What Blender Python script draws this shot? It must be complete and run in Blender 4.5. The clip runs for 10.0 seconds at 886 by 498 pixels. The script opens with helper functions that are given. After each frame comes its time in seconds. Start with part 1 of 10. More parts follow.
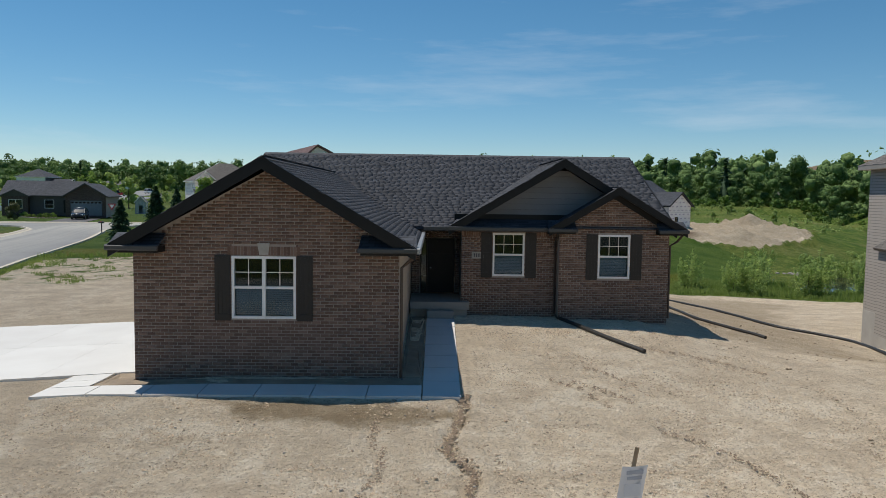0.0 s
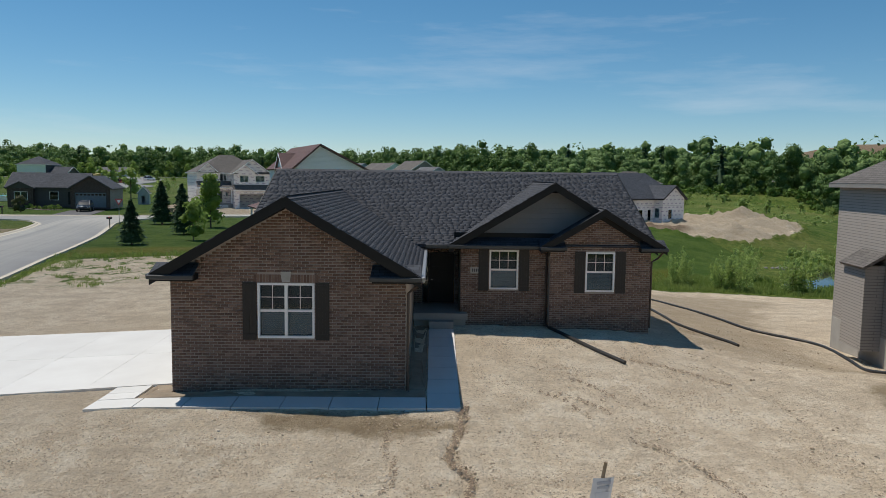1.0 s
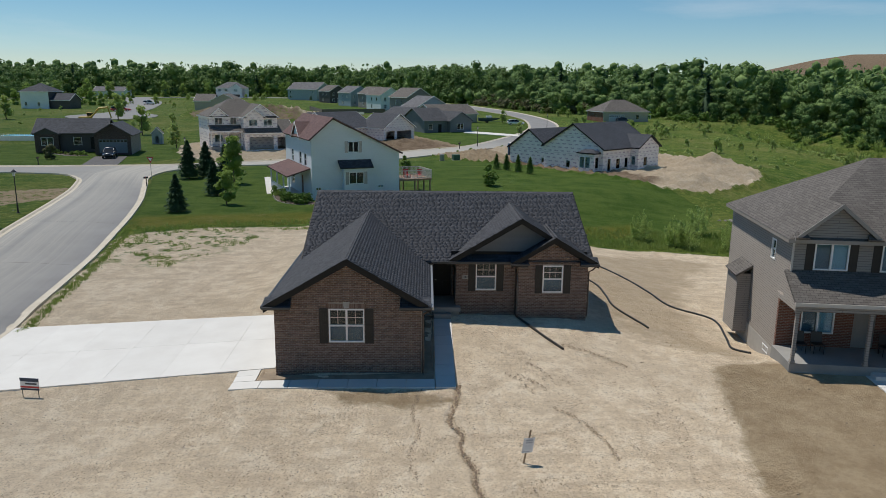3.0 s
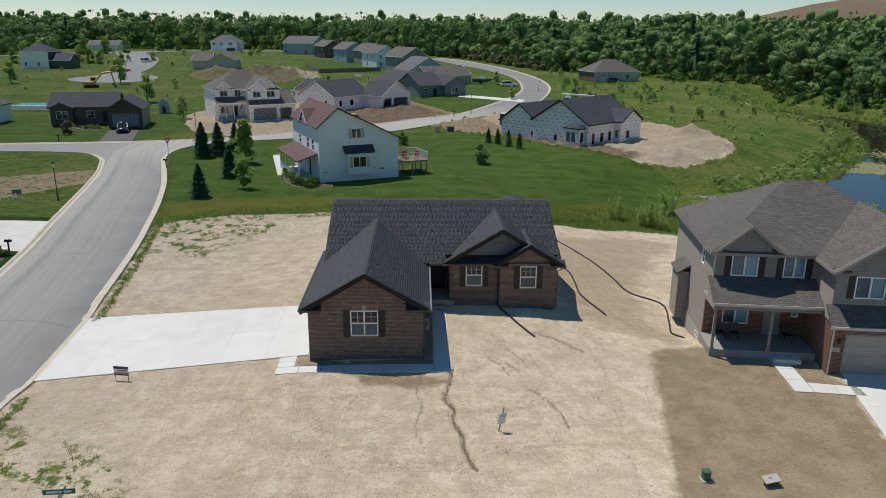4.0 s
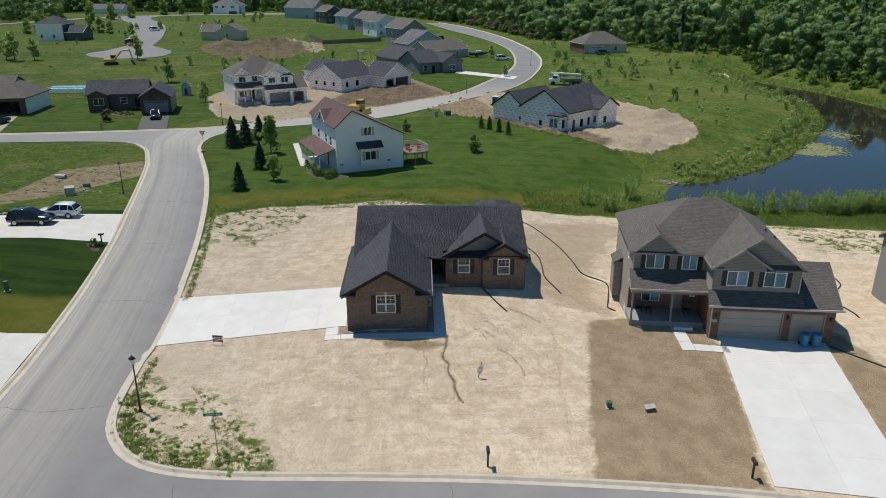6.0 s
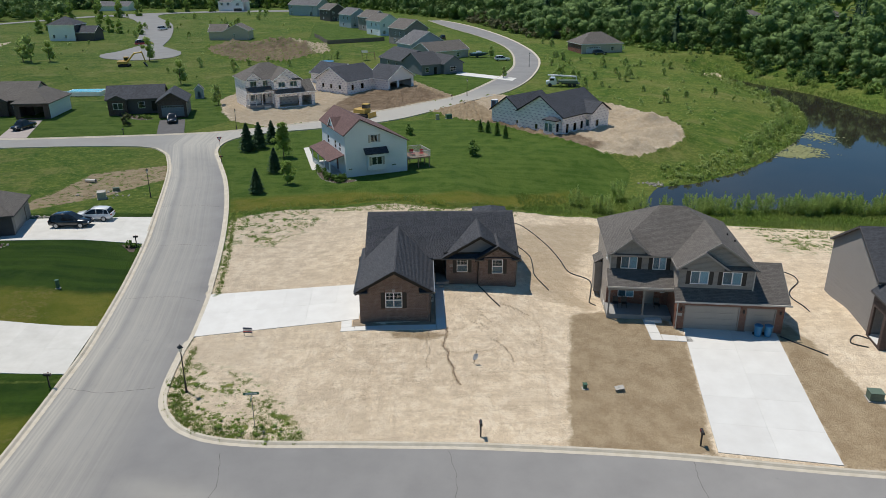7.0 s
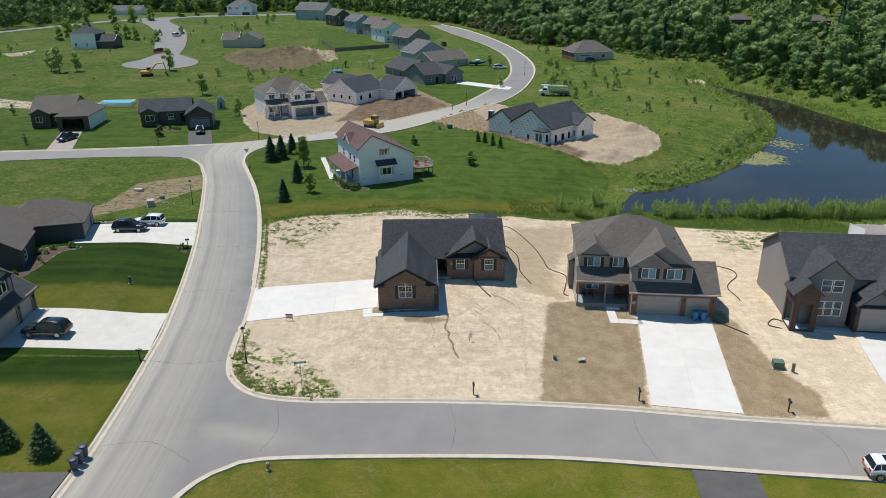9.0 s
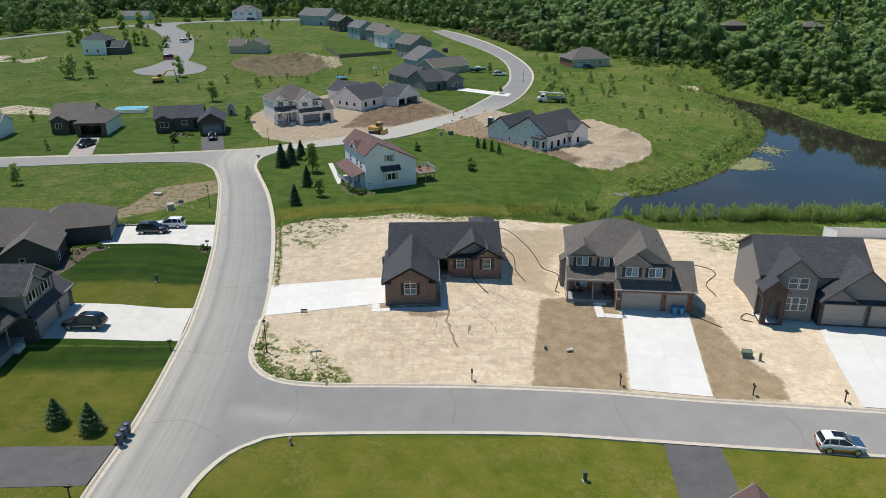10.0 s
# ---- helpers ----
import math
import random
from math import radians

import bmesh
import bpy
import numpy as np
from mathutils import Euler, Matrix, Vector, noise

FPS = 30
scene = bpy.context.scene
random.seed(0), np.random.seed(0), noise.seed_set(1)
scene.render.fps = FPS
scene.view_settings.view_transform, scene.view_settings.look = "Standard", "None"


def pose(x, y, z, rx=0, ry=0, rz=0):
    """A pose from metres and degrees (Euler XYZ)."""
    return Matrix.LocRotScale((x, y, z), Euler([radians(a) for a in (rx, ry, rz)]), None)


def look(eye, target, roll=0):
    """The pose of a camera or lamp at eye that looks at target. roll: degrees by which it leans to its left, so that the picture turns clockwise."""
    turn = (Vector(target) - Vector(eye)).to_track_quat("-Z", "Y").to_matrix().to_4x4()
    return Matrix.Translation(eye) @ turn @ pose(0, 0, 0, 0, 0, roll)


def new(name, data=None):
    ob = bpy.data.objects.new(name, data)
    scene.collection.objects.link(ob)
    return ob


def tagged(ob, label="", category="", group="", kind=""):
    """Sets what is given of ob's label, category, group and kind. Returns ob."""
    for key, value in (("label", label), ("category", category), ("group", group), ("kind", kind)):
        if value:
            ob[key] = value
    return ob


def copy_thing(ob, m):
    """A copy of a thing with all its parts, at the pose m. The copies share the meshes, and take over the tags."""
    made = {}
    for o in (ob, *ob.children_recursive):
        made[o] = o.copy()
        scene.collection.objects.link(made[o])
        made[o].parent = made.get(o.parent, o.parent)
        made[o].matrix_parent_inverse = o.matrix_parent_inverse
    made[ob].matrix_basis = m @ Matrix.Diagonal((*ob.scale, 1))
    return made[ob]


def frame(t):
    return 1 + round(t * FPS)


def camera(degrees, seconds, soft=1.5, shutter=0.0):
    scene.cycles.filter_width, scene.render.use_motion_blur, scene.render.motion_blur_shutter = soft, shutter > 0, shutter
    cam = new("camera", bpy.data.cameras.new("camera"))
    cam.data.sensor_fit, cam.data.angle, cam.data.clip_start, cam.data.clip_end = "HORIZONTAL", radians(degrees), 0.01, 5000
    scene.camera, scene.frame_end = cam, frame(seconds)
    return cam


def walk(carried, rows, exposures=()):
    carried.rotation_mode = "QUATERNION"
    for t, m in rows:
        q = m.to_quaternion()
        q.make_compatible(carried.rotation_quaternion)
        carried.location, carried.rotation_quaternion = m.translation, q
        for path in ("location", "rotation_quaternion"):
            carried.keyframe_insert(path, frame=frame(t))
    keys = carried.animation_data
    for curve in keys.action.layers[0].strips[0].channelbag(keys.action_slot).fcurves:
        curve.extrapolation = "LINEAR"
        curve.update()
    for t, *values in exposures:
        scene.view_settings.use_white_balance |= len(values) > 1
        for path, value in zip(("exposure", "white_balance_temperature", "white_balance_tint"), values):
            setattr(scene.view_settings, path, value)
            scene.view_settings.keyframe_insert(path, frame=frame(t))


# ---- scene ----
cam = camera(62.5, 10.0, 0.5)
PATH = [
    (0, (1.226, 0.145, 4.537), (1.25, 2.14, 4.39), 0.8),
    (0.5, (1.167, -0.746, 5.129), (1.194, 1.247, 4.963), 0.8),
    (1, (1.085, -1.988, 5.872), (1.115, 0.003, 5.681), 0.8),
    (1.5, (0.985, -3.375, 6.753), (1.018, -1.388, 6.524), 0.8),
    (2, (0.839, -5.792, 8.124), (0.879, -3.813, 7.835), 0.7),
    (2.5, (0.709, -8.939, 9.918), (0.752, -6.972, 9.56), 0.7),
    (4, (0.339, -20.062, 17.884), (0.398, -18.148, 17.307), 0.4),
    (4.5, (0.313, -23.668, 20.264), (0.37, -21.77, 19.636), 0.1),
    (5, (0.165, -27.41, 22.686), (0.225, -25.526, 22.017), 0.1),
    (5.5, (0.051, -31.209, 24.637), (0.112, -29.332, 23.949), 0.1),
    (7, (-0.068, -42.457, 30.47), (-0.015, -40.593, 29.746), -0.1),
    (7.5, (-0.205, -46.22, 32.359), (-0.153, -44.359, 31.629), -0.1),
    (8, (-0.327, -50.045, 34.167), (-0.276, -48.186, 33.431), -0.1),
    (8.5, (-0.464, -53.808, 35.773), (-0.414, -51.95, 35.035), -0.1),
    (9, (-0.486, -57.52, 37.339), (-0.438, -55.663, 36.599), -0.3),
    (9.5, (-0.569, -61.256, 38.861), (-0.523, -59.399, 38.121), -0.3),
    (10, (-0.728, -64.843, 40.181), (-0.683, -62.984, 39.444), -0.3),
]
walk(cam, [(t, look(eye, target, roll)) for t, eye, target, roll in PATH],
     exposures=[(0, -0.14), (1.0, -0.18), (2.5, -0.24), (4.0, -0.20), (5.0, -0.14), (5.5, -0.16), (7.5, -0.09), (10, 0.08)])

# ---- light ----
SUN_EL, SUN_AZ = radians(67.6), math.atan2(-0.75, 0.62)      # azimuth from +y towards +x
sun = new("sun", bpy.data.lights.new("sun", "SUN"))
sun.data.energy, sun.data.angle, sun.data.color = 4.7, radians(0.5), (1.0, 0.94, 0.845)
sun.matrix_world = look(Vector((math.sin(SUN_AZ) * math.cos(SUN_EL), math.cos(SUN_AZ) * math.cos(SUN_EL), math.sin(SUN_EL))) * 300, (0, 0, 0))
world = bpy.data.worlds.new("sky")
scene.world = world
world.use_nodes = True
wn, wl = world.node_tree.nodes, world.node_tree.links
sky = wn.new("ShaderNodeTexSky")
sky.sky_type, sky.sun_disc, sky.sun_elevation, sky.sun_rotation = "NISHITA", False, SUN_EL, SUN_AZ
sky.altitude, sky.air_density, sky.dust_density, sky.ozone_density = 1400, 1.0, 0.0, 4.0
wn["Background"].inputs[1].default_value = 0.10
deep = wn.new("ShaderNodeHueSaturation")
deep.inputs["Saturation"].default_value = 1.20
deep.inputs["Hue"].default_value = 0.488
wl.new(sky.outputs[0], deep.inputs["Color"])
# thin high cloud in streaks
where = wn.new("ShaderNodeTexCoord")
streak = wn.new("ShaderNodeMapping")
streak.inputs["Scale"].default_value = (1.2, 2.0, 9.0)
streak.inputs["Rotation"].default_value = (0.0, 0.12, 0.3)
wl.new(where.outputs["Generated"], streak.inputs[0])
puff = wn.new("ShaderNodeTexNoise")
puff.inputs["Scale"].default_value, puff.inputs["Detail"].default_value, puff.inputs["Roughness"].default_value = 1.7, 6.0, 0.62
wl.new(streak.outputs[0], puff.inputs["Vector"])
thin = wn.new("ShaderNodeMapRange")
thin.inputs[1].default_value, thin.inputs[2].default_value, thin.inputs[4].default_value = 0.55, 0.85, 0.35
wl.new(puff.outputs[0], thin.inputs[0])
veil = wn.new("ShaderNodeMix")
veil.data_type = "RGBA"
veil.inputs[7].default_value = (8.0, 8.6, 9.2, 1)
wl.new(thin.outputs[0], veil.inputs[0])
wl.new(deep.outputs[0], veil.inputs[6])
wl.new(veil.outputs[2], wn["Background"].inputs[0])

# ---- materials ----
def nodes(name):
    m = bpy.data.materials.new(name)
    m.use_nodes = True
    return m, m.node_tree.nodes, m.node_tree.links, m.node_tree.nodes["Principled BSDF"]


def math_node(n, l, op, a, b=0.0):
    m = n.new("ShaderNodeMath")
    m.operation = op
    for i, v in enumerate((a, b)):
        if isinstance(v, (int, float)):
            m.inputs[i].default_value = v
        else:
            l.new(v, m.inputs[i])
    return m.outputs[0]


def mixc(n, l, f, a, b):
    m = n.new("ShaderNodeMix")
    m.data_type = "RGBA"
    for k, v in ((0, f), (6, a), (7, b)):
        if isinstance(v, (int, float)):
            m.inputs[k].default_value = v
        elif isinstance(v, tuple):
            m.inputs[k].default_value = (*v, 1)
        else:
            l.new(v, m.inputs[k])
    return m.outputs[2]


def noise_node(n, l, vec, scale, detail=4.0, rough=0.6, stretch=None):
    if stretch:
        mp = n.new("ShaderNodeMapping")
        mp.inputs["Scale"].default_value = stretch
        l.new(vec, mp.inputs[0])
        vec = mp.outputs[0]
    t = n.new("ShaderNodeTexNoise")
    t.inputs["Scale"].default_value, t.inputs["Detail"].default_value, t.inputs["Roughness"].default_value = scale, detail, rough
    l.new(vec, t.inputs["Vector"])
    return t.outputs[0]


def ramp(n, l, f, lo, hi):
    r = n.new("ShaderNodeMapRange")
    r.inputs[1].default_value, r.inputs[2].default_value = lo, hi
    l.new(f, r.inputs[0])
    return r.outputs[0]


def bump_node(n, l, h, strength, dist):
    b = n.new("ShaderNodeBump")
    b.inputs["Strength"].default_value, b.inputs["Distance"].default_value = strength, dist
    l.new(h, b.inputs["Height"])
    return b.outputs[0]


def plain(name, c1, c2=None, scale=3.0, rough=0.7, metal=0.0, bump=0.0, bscale=40.0, vary=0.0, coat=0.0, island=False, spec=0.5):
    """A surface of two mingled tones with grain; vary: how far alike pieces differ."""
    m, n, l, p = nodes(name)
    c2 = c2 or tuple(c * 0.8 for c in c1)
    co = n.new("ShaderNodeTexCoord").outputs["Object"]
    f = ramp(n, l, noise_node(n, l, co, scale, 5.0), 0.3, 0.7)
    col = mixc(n, l, f, c1, c2)
    if vary:
        rnd = n.new("ShaderNodeNewGeometry").outputs["Random Per Island"] if island else n.new("ShaderNodeObjectInfo").outputs["Random"]
        hs = n.new("ShaderNodeHueSaturation")
        l.new(col, hs.inputs["Color"])
        l.new(math_node(n, l, "ADD", math_node(n, l, "MULTIPLY", rnd, vary * 2), 1 - vary), hs.inputs["Value"])
        col = hs.outputs[0]
    l.new(col, p.inputs["Base Color"])
    p.inputs["Roughness"].default_value, p.inputs["Metallic"].default_value, p.inputs["Coat Weight"].default_value = rough, metal, coat
    p.inputs["Specular IOR Level"].default_value = spec
    if bump:
        l.new(bump_node(n, l, noise_node(n, l, co, bscale, 6.0, 0.7), bump, 0.02), p.inputs["Normal"])
    return m


def coursed(name, c1, c2, joint, w, h, mortar=0.04, rough=0.85, depth=0.01, offset=0.5, streak=0.25, lap=0.0):
    """Courses of pieces along the surface, in metres: shingles, siding (lap), brick seen from afar."""
    m, n, l, p = nodes(name)
    uv = n.new("ShaderNodeUVMap").outputs[0]
    b = n.new("ShaderNodeTexBrick")
    l.new(uv, b.inputs["Vector"])
    b.offset = offset
    b.inputs["Color1"].default_value, b.inputs["Color2"].default_value, b.inputs["Mortar"].default_value = (*c1, 1), (*c2, 1), (*joint, 1)
    b.inputs["Scale"].default_value, b.inputs["Mortar Size"].default_value = 1.0, mortar * h
    b.inputs["Brick Width"].default_value, b.inputs["Row Height"].default_value = w, h
    big = ramp(n, l, noise_node(n, l, uv, 0.35, 4.0), 0.3, 0.7)
    fine = noise_node(n, l, uv, 14.0, 4.0, 0.7)
    hs = n.new("ShaderNodeHueSaturation")
    l.new(b.outputs[0], hs.inputs["Color"])
    v = math_node(n, l, "ADD", math_node(n, l, "MULTIPLY", big, streak), 1 - streak * 0.75)
    v2 = math_node(n, l, "ADD", math_node(n, l, "MULTIPLY", fine, streak), 1 - streak * 0.5)
    l.new(math_node(n, l, "MULTIPLY", v, v2), hs.inputs["Value"])
    l.new(hs.outputs[0], p.inputs["Base Color"])
    p.inputs["Roughness"].default_value = rough
    p.inputs["Specular IOR Level"].default_value = 0.3
    hgt = math_node(n, l, "SUBTRACT", 1.0, b.outputs[1])
    if lap:
        sx = n.new("ShaderNodeSeparateXYZ")
        l.new(uv, sx.inputs[0])
        saw = math_node(n, l, "FRACT", math_node(n, l, "DIVIDE", sx.outputs[1], h))
        hgt = math_node(n, l, "MULTIPLY", math_node(n, l, "SUBTRACT", 1.0, saw), lap)
    l.new(bump_node(n, l, hgt, 1.0, depth), p.inputs["Normal"])
    return m


def wrap_material():
    """White house wrap in wide strips, with rows of faded printed marks."""
    m, n, l, p = nodes("house_wrap")
    uv = n.new("ShaderNodeUVMap").outputs[0]
    sx = n.new("ShaderNodeSeparateXYZ")
    l.new(uv, sx.inputs[0])
    row = math_node(n, l, "DIVIDE", sx.outputs[1], 0.55)
    shift = math_node(n, l, "MULTIPLY", math_node(n, l, "FLOOR", row), 0.37)
    fu = math_node(n, l, "FRACT", math_node(n, l, "ADD", math_node(n, l, "DIVIDE", sx.outputs[0], 1.15), shift))
    fv = math_node(n, l, "FRACT", row)
    mark = math_node(n, l, "MULTIPLY", math_node(n, l, "LESS_THAN", fu, 0.52), math_node(n, l, "LESS_THAN", math_node(n, l, "ABSOLUTE", math_node(n, l, "SUBTRACT", fv, 0.5)), 0.17))
    mark = math_node(n, l, "MULTIPLY", mark, ramp(n, l, noise_node(n, l, uv, 9.0, 3.0), 0.42, 0.56))
    seam = math_node(n, l, "LESS_THAN", math_node(n, l, "FRACT", math_node(n, l, "DIVIDE", sx.outputs[1], 2.7)), 0.02)
    base = mixc(n, l, ramp(n, l, noise_node(n, l, uv, 0.7, 5.0), 0.35, 0.65), (0.82, 0.785, 0.785), (0.73, 0.70, 0.70))
    col = mixc(n, l, math_node(n, l, "MULTIPLY", mark, 0.9), base, (0.24, 0.18, 0.30))
    l.new(mixc(n, l, math_node(n, l, "MULTIPLY", seam, 0.6), col, (0.35, 0.34, 0.35)), p.inputs["Base Color"])
    p.inputs["Roughness"].default_value = 0.6
    l.new(bump_node(n, l, noise_node(n, l, uv, 2.2, 4.0), 0.4, 0.03), p.inputs["Normal"])
    return m


def glass_mat(name, tint=(0.76, 0.90, 0.95)):
    m, n, l, p = nodes(name)
    out = n["Material Output"]
    n.remove(p)
    tr, gl, mx, fr = (n.new("ShaderNode" + k) for k in ("BsdfTransparent", "BsdfGlossy", "MixShader", "Fresnel"))
    tr.inputs[0].default_value = (*tint, 1)
    gl.inputs["Roughness"].default_value = 0.02
    fr.inputs[0].default_value = 1.45
    l.new(fr.outputs[0], mx.inputs[0])
    l.new(tr.outputs[0], mx.inputs[1])
    l.new(gl.outputs[0], mx.inputs[2])
    l.new(mx.outputs[0], out.inputs[0])
    return m


M = {}
M["asphalt_drive"] = plain("asphalt_drive", (0.075, 0.073, 0.075), (0.10, 0.098, 0.10), 0.8, 0.9, bump=0.3, bscale=60)
M["concrete"] = plain("concrete", (0.61, 0.605, 0.585), (0.555, 0.545, 0.525), 0.7, 0.85, bump=0.12, bscale=90, vary=0.03)
M["concrete_old"] = plain("concrete_old", (0.56, 0.55, 0.52), (0.48, 0.47, 0.44), 0.7, 0.85, bump=0.12, bscale=90, vary=0.03)
M["concrete_pink"] = plain("concrete_pink", (0.34, 0.295, 0.275), (0.28, 0.245, 0.23), 0.7, 0.85, bump=0.12, bscale=90)
# concrete at half its tone: the porches' shade is in the colour
M["concrete_shaded"] = plain("concrete_shaded", (0.30, 0.295, 0.28), (0.25, 0.245, 0.235), 0.9, 0.85, bump=0.12, bscale=90)
# moist soil; part of its darkness is the wall's shade put into the colour
M["bed_soil_shaded"] = plain("bed_soil_shaded", (0.33, 0.26, 0.185), (0.19, 0.148, 0.105), 1.4, 0.95, bump=0.9, bscale=7)
M["kerb"] = plain("kerb_concrete", (0.52, 0.475, 0.40), (0.42, 0.375, 0.30), 1.3, 0.9, bump=0.2, bscale=50)
M["mortar"] = plain("mortar", (0.35, 0.305, 0.270), (0.28, 0.242, 0.215), 6, 0.95, bump=0.3, bscale=120)
M["black_trim"] = plain("black_trim", (0.006, 0.006, 0.0065), (0.009, 0.009, 0.010), 4, 0.5, spec=0.25)
M["white_vinyl"] = plain("white_vinyl", (0.78, 0.79, 0.80), (0.74, 0.75, 0.76), 2, 0.4)
M["shutter_dark"] = plain("shutter_dark", (0.014, 0.011, 0.010), (0.019, 0.016, 0.014), 6, 0.6, bump=0.1)
M["shingle_black"] = coursed("shingle_black", (0.040, 0.045, 0.057), (0.072, 0.079, 0.096), (0.02, 0.02, 0.024), 0.3, 0.145, 0.06)
M["shingle_brown"] = coursed("shingle_brown", (0.112, 0.101, 0.093), (0.152, 0.138, 0.128), (0.05, 0.046, 0.042), 0.3, 0.145, 0.06, streak=0.16)
M["shingle_grey"] = coursed("shingle_grey", (0.115, 0.115, 0.125), (0.16, 0.16, 0.17), (0.05, 0.05, 0.055), 0.3, 0.145, 0.06)
M["shingle_maroon"] = coursed("shingle_maroon", (0.125, 0.074, 0.072), (0.165, 0.104, 0.10), (0.07, 0.045, 0.045), 0.3, 0.145, 0.06)
M["shingle_charcoal"] = coursed("shingle_charcoal", (0.048, 0.051, 0.060), (0.075, 0.079, 0.090), (0.022, 0.022, 0.025), 0.3, 0.145, 0.06, streak=0.12)
M["siding_slate"] = coursed("siding_slate", (0.15, 0.165, 0.18), (0.16, 0.175, 0.19), (0.12, 0.13, 0.145), 4.0, 0.115, 0.03, 0.6, 0.01, streak=0.06, lap=1.0)
M["fence_wood"] = plain("fence_wood", (0.20, 0.17, 0.14), (0.14, 0.12, 0.10), 1.5, 0.85, bump=0.2)
# clod darkened so that its colour carries the shade in cracks and grit
M["damp_clod"] = plain("damp_clod", (0.21, 0.155, 0.105), (0.14, 0.10, 0.07), 9, 0.95, bump=0.4, vary=0.25, island=True)
M["siding_taupe"] = coursed("siding_taupe", (0.285, 0.254, 0.225), (0.295, 0.264, 0.235), (0.158, 0.14, 0.122), 4.0, 0.115, 0.09, 0.6, 0.03, streak=0.06, lap=1.0)
M["siding_grey"] = coursed("siding_grey", (0.235, 0.22, 0.21), (0.245, 0.23, 0.22), (0.14, 0.13, 0.125), 4.0, 0.115, 0.08, 0.6, 0.025, streak=0.06, lap=1.0)
M["siding_white"] = coursed("siding_white", (0.66, 0.70, 0.73), (0.68, 0.72, 0.75), (0.58, 0.62, 0.65), 4.0, 0.115, 0.03, 0.6, 0.01, streak=0.05, lap=1.0)
M["siding_blue"] = coursed("siding_blue", (0.30, 0.36, 0.41), (0.31, 0.37, 0.42), (0.25, 0.3, 0.35), 4.0, 0.115, 0.03, 0.6, 0.01, streak=0.06, lap=1.0)
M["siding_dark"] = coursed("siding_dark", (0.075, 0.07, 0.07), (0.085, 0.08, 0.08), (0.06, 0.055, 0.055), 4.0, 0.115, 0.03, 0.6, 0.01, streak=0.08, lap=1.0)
M["siding_tan"] = coursed("siding_tan", (0.42, 0.38, 0.32), (0.44, 0.40, 0.34), (0.36, 0.32, 0.27), 4.0, 0.115, 0.03, 0.6, 0.01, streak=0.06, lap=1.0)
M["gable_boards"] = plain("gable_boards", (0.17, 0.17, 0.175), (0.15, 0.15, 0.155), 2, 0.6, bump=0.05, vary=0.04)
M["brick_red"] = coursed("brick_red", (0.22, 0.085, 0.055), (0.15, 0.06, 0.042), (0.28, 0.24, 0.2), 0.21, 0.078, 0.12, 0.9, 0.008)
M["brick_dark"] = coursed("brick_dark", (0.06, 0.04, 0.036), (0.10, 0.065, 0.055), (0.14, 0.12, 0.11), 0.21, 0.078, 0.12, 0.9, 0.008)
M["house_wrap"] = wrap_material()
M["garage_taupe"] = plain("garage_taupe", (0.33, 0.30, 0.27), (0.30, 0.275, 0.25), 1.5, 0.5)
M["garage_slate"] = plain("garage_slate", (0.17, 0.20, 0.235), (0.15, 0.18, 0.21), 1.5, 0.5)
M["door_taupe"] = plain("door_taupe", (0.27, 0.25, 0.23), (0.25, 0.23, 0.21), 3, 0.55)
M["garage_white"] = plain("garage_white", (0.6, 0.61, 0.62), (0.55, 0.56, 0.57), 1.5, 0.5)
M["wood"] = plain("wood", (0.33, 0.24, 0.15), (0.24, 0.17, 0.10), 7, 0.8, bump=0.2, vary=0.1)
M["raw_wood"] = plain("raw_wood", (0.5, 0.39, 0.24), (0.42, 0.31, 0.18), 5, 0.8, bump=0.2, vary=0.1)
M["deck_brown"] = plain("deck_brown", (0.30, 0.20, 0.15), (0.22, 0.15, 0.11), 4, 0.75, vary=0.12)
M["deck_white"] = plain("deck_white", (0.62, 0.60, 0.58), (0.5, 0.48, 0.46), 4, 0.7)
M["dark_inside"] = plain("dark_inside", (0.05, 0.048, 0.046), (0.04, 0.04, 0.04), 1, 0.9)
M["blind_grey"] = plain("blind_grey", (0.15, 0.20, 0.25), (0.12, 0.16, 0.205), 2, 0.7)
# dark bluish colour that stands for the unlit rooms behind the panes
M["room_dark"] = plain("room_dark", (0.040, 0.056, 0.062), (0.03, 0.044, 0.05), 1, 0.9)
M["glass"] = glass_mat("window_glass")
M["foundation"] = plain("foundation", (0.42, 0.40, 0.37), (0.34, 0.325, 0.30), 1.5, 0.9, bump=0.2)
M["limestone"] = plain("limestone", (0.40, 0.38, 0.35), (0.34, 0.32, 0.29), 5, 0.85, bump=0.15)
M["black_metal"] = plain("black_metal", (0.015, 0.015, 0.016), (0.022, 0.022, 0.022), 6, 0.45)
M["grey_metal"] = plain("grey_metal", (0.35, 0.36, 0.37), (0.28, 0.29, 0.3), 6, 0.45, metal=0.7)
M["chrome"] = plain("chrome", (0.7, 0.7, 0.72), (0.6, 0.6, 0.62), 6, 0.2, metal=1.0)
M["black_plastic"] = plain("black_plastic", (0.014, 0.014, 0.015), (0.022, 0.022, 0.022), 8, 0.5)
M["lamp_glass"] = plain("lamp_glass", (0.6, 0.6, 0.55), (0.5, 0.5, 0.46), 5, 0.2)
M["sign_white"] = plain("sign_white", (0.72, 0.73, 0.75), (0.64, 0.65, 0.67), 3, 0.5)
M["faded_ink"] = plain("faded_ink", (0.34, 0.36, 0.42), (0.44, 0.46, 0.5), 9, 0.7)
M["faded_panel"] = plain("faded_panel", (0.56, 0.58, 0.63), (0.62, 0.64, 0.67), 9, 0.6)
